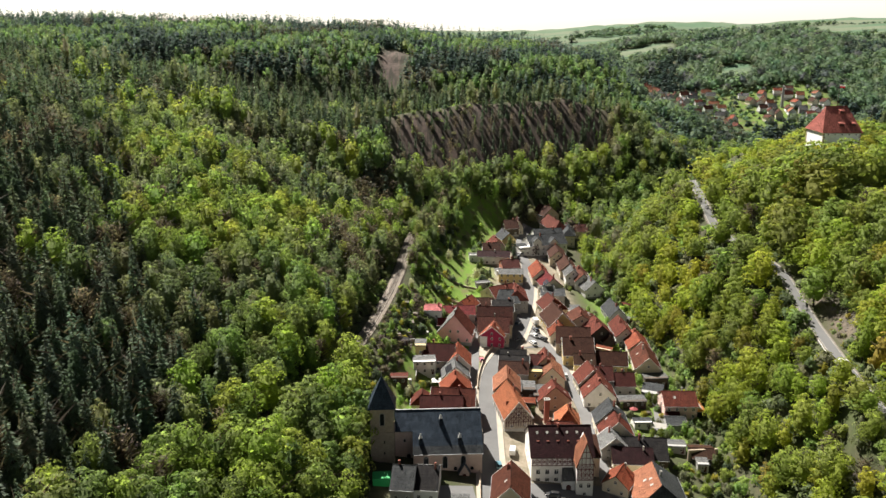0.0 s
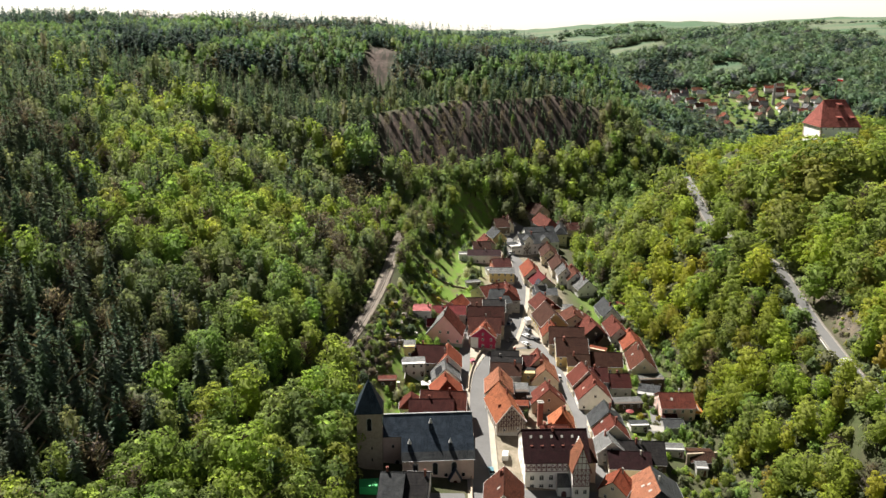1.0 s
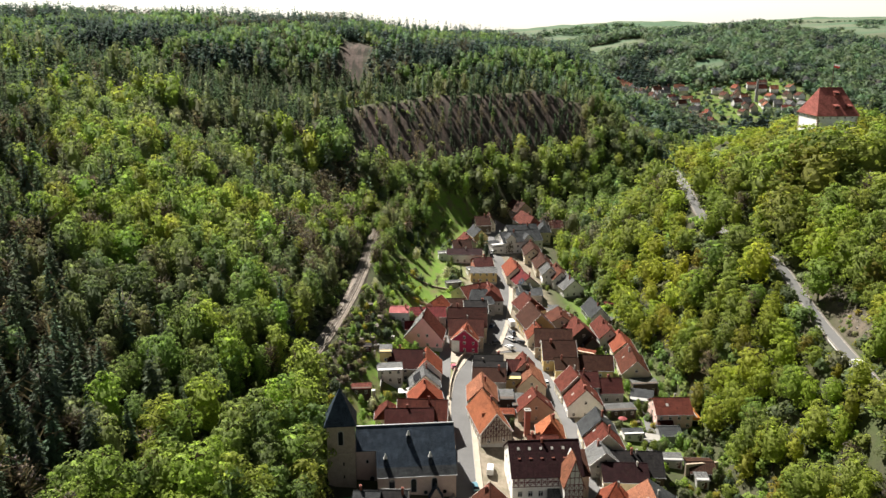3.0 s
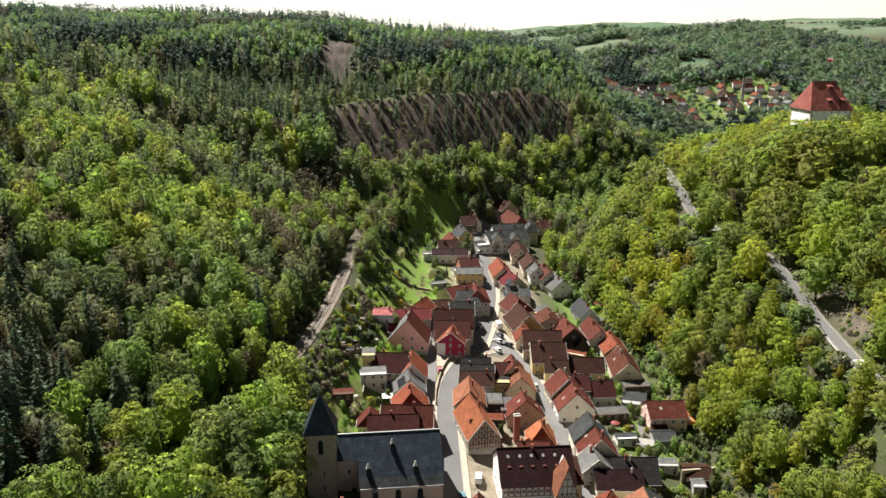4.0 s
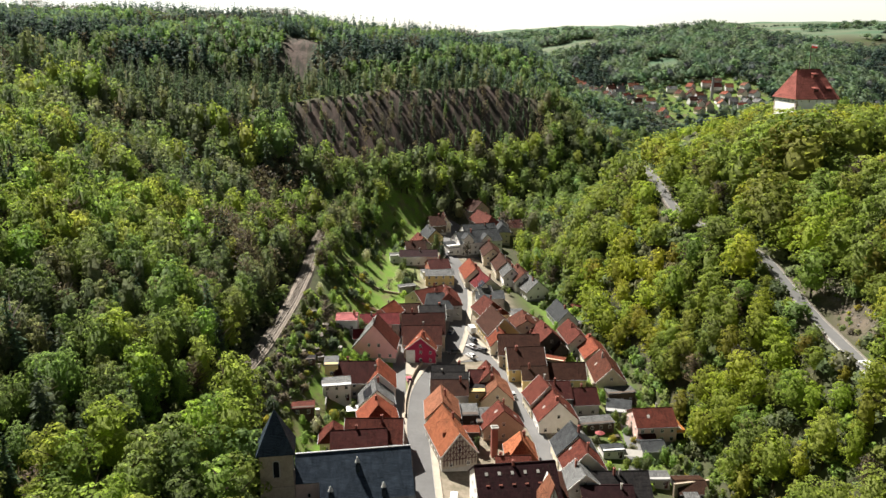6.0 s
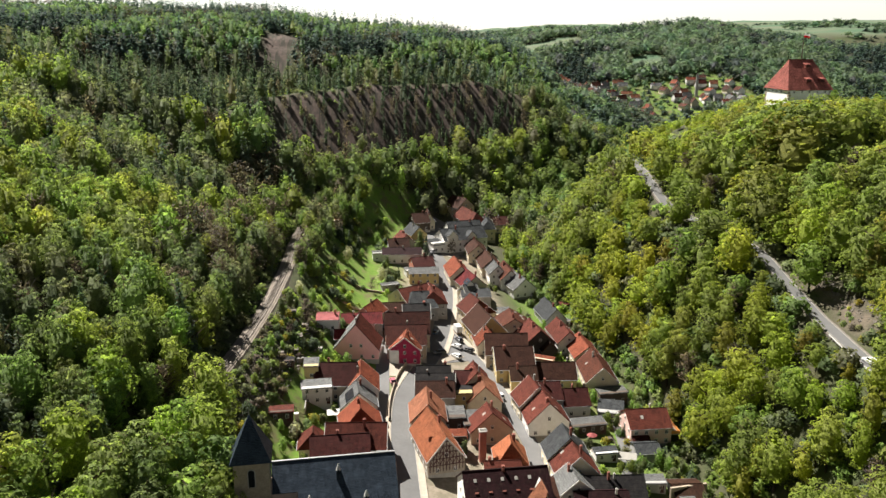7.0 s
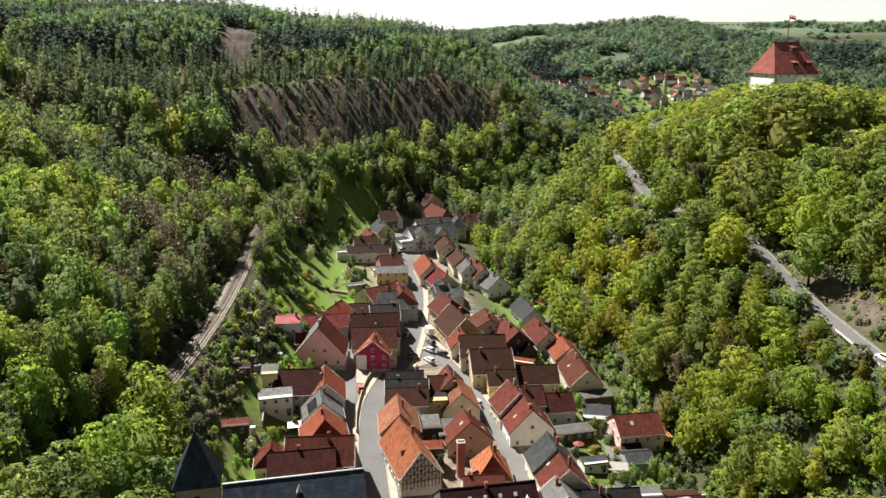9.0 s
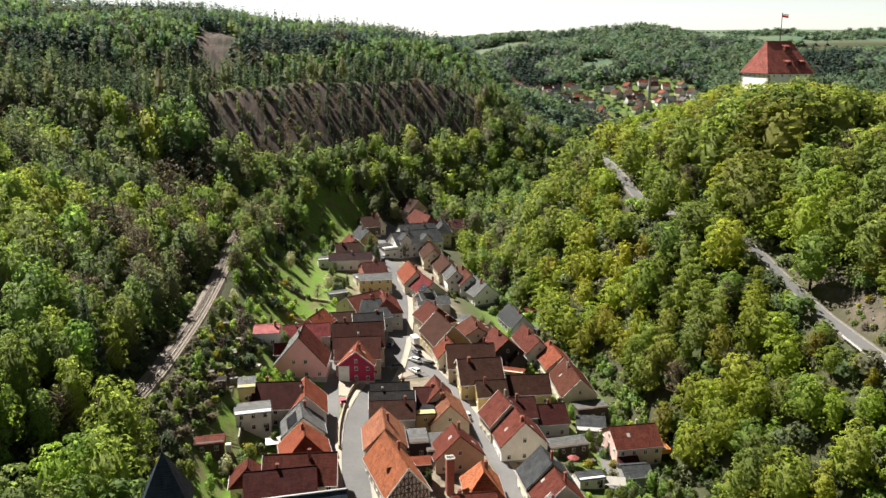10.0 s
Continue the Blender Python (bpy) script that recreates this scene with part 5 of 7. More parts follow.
def gable_timbers(h, x, w, eave, ridge):
    """Dark framing over a gable: rails, posts and braces."""
    for i, z in enumerate((eave - 1.9, eave - 0.1, eave + 1.6, eave + 3.2, eave + 4.5)):
        half = min(w - 0.1, (ridge - z) * w / (ridge - eave) - 0.35)
        part("beam", boxes((x - 0.10, x + 0.04, -half, half, z, z + 0.2)), TIMBER, h)
    for k in range(-5, 6):
        y = k * w / 5.6
        top = min(ridge - 0.7 - abs(y) * (ridge - eave) / w, ridge - 1)
        part("post", boxes((x - 0.09, x + 0.04, y - 0.1, y + 0.1, eave - 3.4, top)), TIMBER, h)
        for z in (eave - 0.9, eave + 0.85, eave + 2.5):
            if abs(y) + 0.4 < (ridge - z - 0.9) * w / (ridge - eave) and k < 5:
                b = part("brace", boxes((-0.08, 0.05, -0.08, 0.08, -0.92, 0.92)), TIMBER, h)
                b.matrix_local = Matrix.Translation((x, y + 0.45, z)) @ Euler((0.45 if k % 2 else -0.45, 0, 0)).to_matrix().to_4x4()


gable_timbers(ORANGE_HOUSE, -9.14, 4.75, 4.7, 10.3)
wedge = part("dormer", prism([(-0.7, -0.9), (0.7, -0.9), (0, 0.5)], -0.55, 1.3), ROOF["orange"], ORANGE_HOUSE)
wedge.matrix_local = pose(-3.6, 2.5, 7.6, 0, 0, 180)
part("dormer_hatch", prism([(-0.42, -0.5), (0.42, -0.5), (0, 0.3)], -0.6, -0.5), TIMBER, wedge)

# the rose villa's porch roof and its orange balcony
for args in ((("porch_roof", poly_slab([(-5.8, -8.2, 2.2), (-0.6, -8.2, 2.2), (-0.6, -5.4, 3.5), (-5.8, -5.4, 3.5)], 0.16), ROOF["maroon"])),
             (("porch_wall", boxes((-5.4, -1.0, -7.6, -5.5, -2.5, 2.3)), WALL["pinkwall"])),
             (("balcony_floor", boxes((5.9, 8.9, -4.6, 4.4, 2.6, 2.8)), CONCRETE)),
             (("balcony_front", boxes((8.75, 8.9, -4.6, 4.4, 2.8, 3.7), (5.95, 8.75, -4.6, -4.45, 2.8, 3.7)), paint("orange_boards", (0.55, 0.20, 0.04), 0.6, 0.0)))):
    part(args[0], args[1], args[2], ROSE_VILLA)
for py in (-4.3, 4.1):
    part("balcony_post", boxes((8.6, 8.85, py, py + 0.2, -4, 2.6)), TIMBER, ROSE_VILLA)
for px in (-2.3, 0.6):
    pan = part("solar_panel", boxes((-1.4, 1.4, -1.5, 1.5, 0.05, 0.13)), GLASS, PANEL_HOUSE, "dark solar panel")
    pan.matrix_local = Matrix.Translation((px, 2.4, 8.5 - 2.4 * 4.3 / 4.95)) @ Euler((-math.atan(4.3 / 4.95), 0, 0)).to_matrix().to_4x4()


def retaining_wall(points, height, thick, mat, label):
    line = smooth_line(points, 2.0)
    tagged(new("garden_wall", make_mesh("garden_wall", *strip_mesh(line, -thick / 2, thick / 2, height, height + 1.0), mat)), label, "wall", kind="structure")


retaining_wall(((21.8, 311), (18.2, 303.5), (16.2, 296), (14.4, 287), (13.0, 278), (12.8, 272)), 1.3, 0.28, STONE, "grey rendered wall between alley and street")
retaining_wall(((10.8, 205), (11.4, 222), (12.8, 238), (13.2, 250)), 1.2, 0.4, STONE, "low stone churchyard wall")
retaining_wall(((-10.0, 270), (-9.4, 283)), 1.7, 0.3, CONCRETE, "dark garden wall beside the lawn")
retaining_wall(((82, 240), (93, 243)), 4.0, 0.6, STONE, "stone retaining wall below the wood")
retaining_wall(((88, 262), (90, 285), (88, 300)), 2.2, 0.5, STONE, "stone retaining wall behind the villa")
retaining_wall(((-2, 346), (12, 352), (24, 366)), 0.9, 0.5, STONE, "mossy garden terrace wall")
retaining_wall(((-8, 366), (6, 374), (18, 372)), 0.9, 0.5, STONE, "mossy garden terrace wall")


# ---- vehicles ----
TYRE = surface("tyre", (0.02, 0.02, 0.02), (0.03, 0.03, 0.03), relief=0)


def loft(sections):
    """A body skinned over outlines (x, [(y, z), ...]) of equal count."""
    bm = bmesh.new()
    rings = [[bm.verts.new((x, y, z)) for y, z in prof] for x, prof in sections]
    n = len(rings[0])
    for a, b in zip(rings, rings[1:]):
        for i in range(n):
            bm.faces.new((a[i], a[(i + 1) % n], b[(i + 1) % n], b[i]))
    bm.faces.new(rings[0][::-1])
    bm.faces.new(rings[-1])
    bmesh.ops.recalc_face_normals(bm, faces=bm.faces)
    return bm


def ring(half, z0, z1, round_by=0.12):
    r = round_by
    return [(-half, z0), (half, z0), (half + 0.02, (z0 + z1) / 2), (half - r * 0.6, z1 - r * 0.4), (half - r * 1.6, z1), (-half + r * 1.6, z1), (-half + r * 0.6, z1 - r * 0.4), (-half - 0.02, (z0 + z1) / 2)]


def wheel(parent, x, y, r=0.32):
    bm = bmesh.new()
    bmesh.ops.create_cone(bm, cap_ends=True, segments=14, radius1=r, radius2=r, depth=0.22, matrix=Matrix.Rotation(math.pi / 2, 4, "X"))
    w = part("wheel", bm, TYRE, parent)
    w.location = (x, y, r)
    bm = bmesh.new()
    bmesh.ops.create_cone(bm, cap_ends=True, segments=10, radius1=r * 0.62, radius2=r * 0.55, depth=0.26, matrix=Matrix.Rotation(math.pi / 2, 4, "X"))
    part("rim", bm, STEEL, w)


def car(x, y, turn, color, label, long=4.3, lift=0.26, name="car", tall=1.48):
    z = land1(x, y) + lift
    c = thing(name, pose(x, y, z, 0, 0, turn), label, name, "parked cars")
    body = paint(name + "_paint", color)
    l = long / 2
    part("body", loft([(-l, ring(0.74, 0.35, 0.72)), (-l + 0.12, ring(0.85, 0.25, 0.92)), (-l + 0.9, ring(0.88, 0.22, 0.98)), (l - 1.3, ring(0.88, 0.22, 0.95)), (l - 0.2, ring(0.84, 0.25, 0.78)), (l, ring(0.7, 0.32, 0.62))]), body, c)
    part("glasshouse", loft([(-l + 0.15, ring(0.72, 0.85, 1.0)), (-l + 0.55, ring(0.68, 0.9, tall - 0.06)), (-0.1, ring(0.68, 0.9, tall)), (0.45, ring(0.68, 0.9, tall - 0.05)), (l - 1.15, ring(0.74, 0.86, 0.98))]), GLASS, c)
    part("roof", loft([(-l + 0.6, ring(0.6, tall - 0.08, tall - 0.01)), (-0.1, ring(0.64, tall - 0.06, tall + 0.03)), (0.42, ring(0.6, tall - 0.08, tall - 0.01))]), body, c)
    for wx in (-l + 0.85, l - 0.85):
        for wy in (-0.78, 0.78):
            wheel(c, wx, wy)
    for wy in (-0.6, 0.6):
        part("headlight", boxes((l - 0.16, l - 0.02, wy - 0.15, wy + 0.15, 0.58, 0.7)), FRAME, c)
        part("tail_light", boxes((-l + 0.0, -l + 0.08, wy - 0.13, wy + 0.13, 0.62, 0.78)), ROOF["red"], c)
    return c


def van(x, y, turn, label, box=False, lift=0.28):
    z = land1(x, y) + lift
    c = thing("truck" if box else "van", pose(x, y, z, 0, 0, turn), label, "truck" if box else "van")
    white = paint("van_paint", (0.75, 0.75, 0.74))
    if box:
        part("cab", loft([(1.2, ring(0.95, 0.35, 1.9)), (2.2, ring(0.95, 0.35, 1.8)), (3.0, ring(0.9, 0.35, 1.1))]), white, c)
        part("windscreen", loft([(2.25, ring(0.86, 1.15, 1.75)), (2.72, ring(0.84, 1.12, 1.3))]), GLASS, c)
        part("box", boxes((-2.9, 1.1, -1.05, 1.05, 0.7, 2.9), bevel=0.05), white, c, "white box body")
    else:
        part("body", loft([(-2.5, ring(0.9, 0.35, 1.8)), (-2.4, ring(0.95, 0.3, 2.0)), (1.0, ring(0.95, 0.3, 2.0)), (1.7, ring(0.95, 0.3, 1.3)), (2.4, ring(0.9, 0.32, 1.05)), (2.55, ring(0.8, 0.4, 0.8))]), white, c)
        part("windscreen", loft([(1.02, ring(0.84, 1.3, 1.93)), (1.72, ring(0.84, 1.25, 1.36))]), GLASS, c)
        for s in (-1, 1):
            part("side_glass", boxes((-0.3, 0.8, s * 0.955 - 0.02, s * 0.955 + 0.02, 1.25, 1.75)), GLASS, c)
    for wx in (-1.6, 1.6 if not box else 2.0):
        for wy in (-0.84, 0.84):
            wheel(c, wx, wy, 0.36)


van(22.6, 232.6, 80, "white delivery van standing at the kerb")
van(41.4, 338.6, 100, "white box truck parked at the roadside", True)
car(17.6, 224.0, 95, (0.10, 0.22, 0.27), "teal hatchback parked by the churchyard wall")
car(32.6, 319.0, 190, (0.03, 0.03, 0.035), "black estate car parked on the square", 4.6)
car(39.4, 324.8, 130, (0.72, 0.72, 0.72), "white hatchback parked on the square")
car(43.0, 322.4, 140, (0.035, 0.035, 0.04), "black saloon parked on the square", 4.5)
car(38.2, 316.9, 120, (0.7, 0.7, 0.7), "white saloon parked by the gravel island", 4.5)
car(41.0, 330.8, 110, (0.05, 0.055, 0.07), "dark hatchback behind the truck")
car(33.4, 336.0, 70, (0.03, 0.07, 0.13), "dark blue car parked along the street")
car(37.4, 353.8, 75, (0.32, 0.45, 0.55), "pale blue car parked along the street")
car(15.4, 295.6, 95, (0.45, 0.12, 0.16), "rosy red car parked in the alley")
car(47.9, 290.3, 100, (0.72, 0.72, 0.72), "white car on the lower street")
car(33.0, 211.6, 170, (0.02, 0.02, 0.022), "black car before the town hall", 4.5)
car(43.8, 432.0, 40, (0.6, 0.6, 0.62), "silver car on the gravel square")
car(41.6, 427.0, 95, (0.05, 0.05, 0.06), "dark car parked at the corner")
car(14.0, 335.2, 95, (0.03, 0.08, 0.2), "blue car parked at the alley's end")
car(123.6, 229.0, 95, (0.75, 0.75, 0.75), "white car on the hill road", lift=0.6)
car(70.5, 292.6, 10, (0.12, 0.3, 0.33), "turquoise car in the back yard")


def guard_rail(y0, y1, side):
    ys = np.arange(y0, y1, 2.0)
    line = np.stack([road_x(ys) + side, ys], -1)
    z = land(line[:, 0], line[:, 1])
    r = thing("guard_rail", pose(0, 0, 0), "pale steel guard rail beside the hill road", "guard rail")
    me = mesh_of("post", boxes((-0.06, 0.06, -0.06, 0.06, -0.8, 1.2)), STEEL)
    for (x, y), zz in zip(line, z):
        p = new("post", me)
        p.parent, p.location = r, (x, y, zz)
    part("beam", strip_mesh(line, -0.06, 0.06, 1.25, 0.34), FRAME, r)


guard_rail(222, 246, -2.9)


# ---- loose rock ----
ROCK = surface("slate_rock", (0.19, 0.165, 0.14), (0.13, 0.115, 0.10), scale=0.7, fine=4.0, spread=0.45, relief=0.05)


def rubble(name, label, spots, lo, hi, seed):
    """Broken slabs half sunk in the slope, joined in one mesh."""
    g = np.random.default_rng(seed)
    cube = np.array([(sx, sy, sz) for sz in (-1, 1) for sx, sy in ((-1, -1), (1, -1), (1, 1), (-1, 1))], float)
    quads = np.array([(3, 2, 1, 0), (4, 5, 6, 7), (0, 1, 5, 4), (1, 2, 6, 5), (2, 3, 7, 6), (3, 0, 4, 7)])
    v, f = [], []
    for k, (x, y) in enumerate(spots):
        size = g.uniform(lo, hi) * np.array((g.uniform(0.7, 1.5), g.uniform(0.6, 1.1), g.uniform(0.35, 0.8)))
        q = cube * size * g.uniform(0.6, 1.1, (8, 3))
        r = np.array(Euler((g.uniform(-0.5, 0.5), g.uniform(-0.5, 0.5), g.uniform(0, 6.3))).to_matrix())
        v.append(q @ r.T + (x, y, land1(x, y) + 0.1))
        f.append(quads + 8 * k)
    tagged(new(name, make_mesh(name, np.concatenate(v), np.concatenate(f), ROCK)), label, "rocks", kind="stuff")


def bank_spots(n, seed):
    g = np.random.default_rng(seed)
    y = g.uniform(246, 312, n)
    return list(zip(rail_x(y) + g.uniform(3.5, 15, n), y))


def cutting_spots(n, seed):
    g = np.random.default_rng(seed)
    y = g.uniform(232, 276, n)
    return list(zip(road_x(y) + g.uniform(6, 15, n), y))


rubble("bank_rubble", "grey slate rubble on bank below the railway", bank_spots(900, 3), 0.08, 0.30, 4)
rubble("cutting_rubble", "broken brown rock face above the hill road", cutting_spots(300, 5), 0.1, 0.4, 6)


# ---- gardens ----
def leafy_thing(name, kind, shade, tall, wide, label, category, seed):
    """A tree or bush that stands by itself: trunk with limbs, and a crown."""
    g = np.random.default_rng(seed)
    leaf, wood, way_out = GARDEN_KINDS[kind][seed % 5]
    m = np.diag((tall * wide, tall * wide, tall))
    t = new(name)
    t.empty_display_size = 0.5
    tagged(t, label, category, "garden trees" if category == "tree" else "garden bushes")
    for nm, tris, out, col, slot in (("trunk", wood, wood_way(wood), np.array((0.10, 0.08, 0.06)), BARK), ("crown", leaf, way_out, tint_of(g, shade), NEEDLE if kind == "spruce" else LEAF)):
        tri = tris @ m.T
        ob = tri_object(nm, tri, col * g.uniform(0.85, 1.15, (len(tri), 1)), out, (slot,), np.zeros(len(tri)), "", "", "", t)
    return t


def bush_crown(seed, n=230, leaf=0.12):
    g = np.random.default_rng(seed)
    d = g.normal(size=(n, 3))
    d[:, 2] = np.abs(d[:, 2]) + 0.1
    d /= np.linalg.norm(d, axis=1)[:, None]
    lump = 1 + 0.25 * np.sin(d[:, 0] * 5 + seed) * np.cos(d[:, 1] * 4)
    p = d * lump[:, None] * g.uniform(0.6, 1.05, (n, 1)) * (0.55, 0.55, 0.85)
    return sprays(g, p, d + g.normal(size=d.shape) * 0.6, leaf), stem(0.3, 0.05, 0.03), d + (0, 0, 0.3) + 0.3 * g.normal(size=d.shape)


def grow_gardens():
    g = np.random.default_rng(21)

    def free(x, y, r=0.8):
        return all(math.hypot(x - a, y - b) > c * 0.85 + r for a, b, c in FOOT)

    makers = {
        "tree": [leafy_thing("tree", "broad", "leafy", 7.5, 1.0, "small leafy green garden tree", "tree", 1), leafy_thing("tree", "broad", "fresh", 6.5, 1.05, "bright green young garden tree", "tree", 2), leafy_thing("tree", "young", "dull", 8.0, 1.2, "grey-green garden tree just leafing", "tree", 3)],
        "bush": [leafy_thing("bush", "bush", s, h, 1.0, lab, "bush", k) for k, (s, h, lab) in enumerate((("leafy", 2.2, "dense leafy green garden bush"), ("fresh", 1.7, "bright spring green garden bush"), ("dull", 2.0, "olive green garden bush"), ("spruce", 2.4, "dark evergreen garden bush"), ("gold", 1.5, "yellow flowering garden bush")))],
        "spruce": [leafy_thing("tree", "spruce", "spruce", 11.0, 1.1, "dark green garden spruce tree", "tree", 6)],
        "bare": [leafy_thing("tree", "bare", "brown", 9.0, 1.0, "brownish tree still almost bare", "tree", 7)],
        "blossom": [leafy_thing("tree", "broad", "blossom", 6.5, 1.15, "fruit tree in pale blossom", "tree", 8)],
        "red": [leafy_thing("bush", "bush", "red", 2.8, 1.0, "dark red ornamental garden bush", "bush", 9)],
    }
    used, bushes, thick = set(), [], []

    def put(kind, x, y, scale=1.0):
        p = makers[kind][g.integers(0, len(makers[kind]))]
        if kind == "bush":
            scale *= 1.7
            bushes.append(1)
            if len(bushes) > 280:
                thick.append((x, y, "bush", ("leafy", "fresh", "dull")[g.integers(0, 3)], 2.0 * scale, 1.0))
                return
        m = pose(x, y, land1(x, y) - 0.05, 0, 0, g.uniform(0, 360))
        if p.name in used:
            p = copy_thing(p, m)
        else:
            used.add(p.name)
            p.matrix_world = m
        p.scale = (scale,) * 3
    # named single trees
    for kind, x, y, s in (("blossom", 3.0, 394, 1.1), ("blossom", 16.4, 384, 1.1), ("blossom", -12.2, 258, 0.8), ("blossom", -13.6, 333, 0.7), ("bare", 78, 470, 1.8), ("bare", 52, 431, 0.9),
                          ("red", -3.0, 262, 1.0), ("tree", 79.5, 274.5, 0.8), ("tree", 85.5, 256, 0.8), ("bare", 28, 250, 0.7), ("tree", 31.5, 256, 0.7), ("tree", 58.5, 430, 0.5), ("spruce", 24, 392, 0.6),
                          ("spruce", 4, 408, 0.9), ("spruce", 1, 412, 0.8), ("spruce", 8, 416, 0.7), ("bare", -15, 300, 0.6), ("tree", -9, 352, 0.9), ("bare", -12, 362, 1.1), ("bare", -14, 372, 1.2),
                          ("tree", -15, 352, 1.0), ("bare", 12, 372, 0.8), ("tree", -20, 272, 0.8), ("spruce", -16, 240, 0.5), ("tree", 2, 246, 0.5)):
        put(kind, x, y, s)
    for n in range(1500):
        x, y = g.uniform(-32, 24), g.uniform(236, 470)
        d = x - rail_x(y)
        if d < 5 or not free(x, y) or abs(x - 13.5) < 4.0 or (x > 8 and y < 320) or (abs(x + 14.5) < 4.5 and abs(y - 275) < 6):
            continue
        sunny = patches(np.array(x), np.array(y), 16, 4) > 0.56
        if (sunny and g.uniform() < 0.6) or (-6 < x < 18 and 376 < y < 402 and g.uniform() < 0.8):
            continue
        q = g.uniform()
        if d < 13 and y > 305:
            put("tree" if q < 0.3 else "bare" if q < 0.45 else "bush", x, y, g.uniform(0.6, 1.1))
        else:
            put("bush" if q < 0.7 else "tree", x, y, g.uniform(0.5, 1.15) if q < 0.7 else g.uniform(0.4, 0.8))
        FOOT.append((x, y, 1.1))
    for n in range(1500):
        x, y = g.uniform(62, 106), g.uniform(196, 430)
        if land1(x, y) - float(floor_z(x, y)) > 8.0 or not free(x, y, 0.6) or (abs(x - 52) < 5):
            continue
        if n % 4 and x < 76 and y > 230:
            continue
        q = g.uniform()
        put("bush" if q < 0.78 else "tree", x, y, g.uniform(0.5, 1.1) if q < 0.78 else g.uniform(0.5, 0.8))
        FOOT.append((x, y, 1.2))
    # slope foot at the valley's head
    for n in range(260):
        x, y = g.uniform(-6, 40), g.uniform(425, 480)
        if not free(x, y, 1.0) or patches(np.array(x), np.array(y), 14, 6) > 0.55 or (x > 12 and y > 443):
            continue
        q = g.uniform()
        put("bush" if q < 0.5 else "tree" if q < 0.85 else "spruce", x, y, g.uniform(0.6, 1.2))
        FOOT.append((x, y, 2.0))
    # scrub over the bank below the railway
    for n in range(170):
        y = g.uniform(244, 332)
        x = float(rail_x(y)) + g.uniform(3.6, 15)
        if free(x, y, 0.2):
            thick.append((x, y, "bush", ("leafy", "fresh", "dull", "brown")[g.integers(0, 4)], g.uniform(0.7, 2.4), g.uniform(1.0, 1.5)))
    # scrub on the bank above the hill road
    for n in range(75):
        y = g.uniform(238, 284)
        x = float(road_x(y)) + g.uniform(4.2, 15)
        thick.append((x, y, "bush", ("leafy", "dull", "brown", "gold")[g.integers(0, 4)], g.uniform(0.5, 1.9), g.uniform(1.0, 1.5)))
    plant("garden_shrubs", thick, GARDEN_KINDS, "scattered green shrubs at the wood's edge")


def garden_fence(points, label):
    line = smooth_line(points, 1.6)
    z = land(line[:, 0], line[:, 1])
    f = thing("fence", pose(0, 0, 0), label, "fence")
    post = boxes((-0.05, 0.05, -0.05, 0.05, -0.4, 1.1))
    me = mesh_of("post", post, SLEEPER)
    for (x, y), zz in zip(line, z):
        p = new("post", me)
        p.parent, p.location = f, (x, y, zz)
    for up in (0.45, 0.95):
        part("rail", strip_mesh(line, -0.03, 0.03, up, 0.12), SLEEPER, f)


garden_fence(((-20, 268), (-12, 268), (-10.4, 270)), "weathered timber garden fence")
garden_fence(((-19, 283), (-14, 284), (-10, 284)), "weathered timber garden fence")
garden_fence(((-14, 296), (-8, 297), (-5, 300)), "weathered timber garden fence")
garden_fence(((-10, 326), (-10, 342)), "weathered timber garden fence")
garden_fence(((76, 262), (77, 270)), "white-washed timber garden fence")


def clutter(x, y, turn, w, d, h, mat, name, label, category):
    z = land1(x, y)
    tagged(new(name, mesh_of(name, boxes((-w / 2, w / 2, -d / 2, d / 2, -0.3, h), bevel=0.04), mat)), label, category, {"crate": "garden crates", "bed": "vegetable beds", "terrace": "paved terraces", "table": "garden tables"}.get(category, "")).matrix_world = pose(x, y, z, 0, 0, turn)


GREEN = paint("green_tarpaulin", (0.03, 0.42, 0.12), 0.5, 0.0)
clutter(-18.0, 209.5, 5, 5.5, 4.2, 2.4, GREEN, "canopy", "bright green fabric canopy over terrace", "canopy")
clutter(-12.0, 266.0, 0, 1.2, 1.2, 1.8, FRAME, "water_tank", "white plastic water tank by the shed", "tank")
clutter(91.5, 271.0, 8, 3.2, 2.6, 0.6, paint("orange_cover", (0.55, 0.22, 0.03), 0.6, 0.0), "stack", "orange-covered timber stack on terrace", "stack")
for k, (x, y) in enumerate(((-17.0, 288), (-12, 291), (-16, 305), (-11, 309), (-6.5, 305), (-12.5, 320), (-15.5, 322))):
    clutter(x, y, 20 * k, 1.6 + 0.4 * (k % 3), 1.2, 0.9 + 0.3 * (k % 2), (SLEEPER, CONCRETE, WALL["darkwall"])[k % 3], "crate", "weathered crate in allotment garden", "crate")
for k, (x, y, t) in enumerate(((-14.5, 294, 5), (-9.5, 301, 5), (-12.0, 313, -8), (-8.0, 318, -8), (-16, 315, 0))):
    clutter(x, y, t, 4.0, 2.2, 0.22, SLEEPER, "raised_bed", "timber-edged vegetable bed of bare soil", "bed")


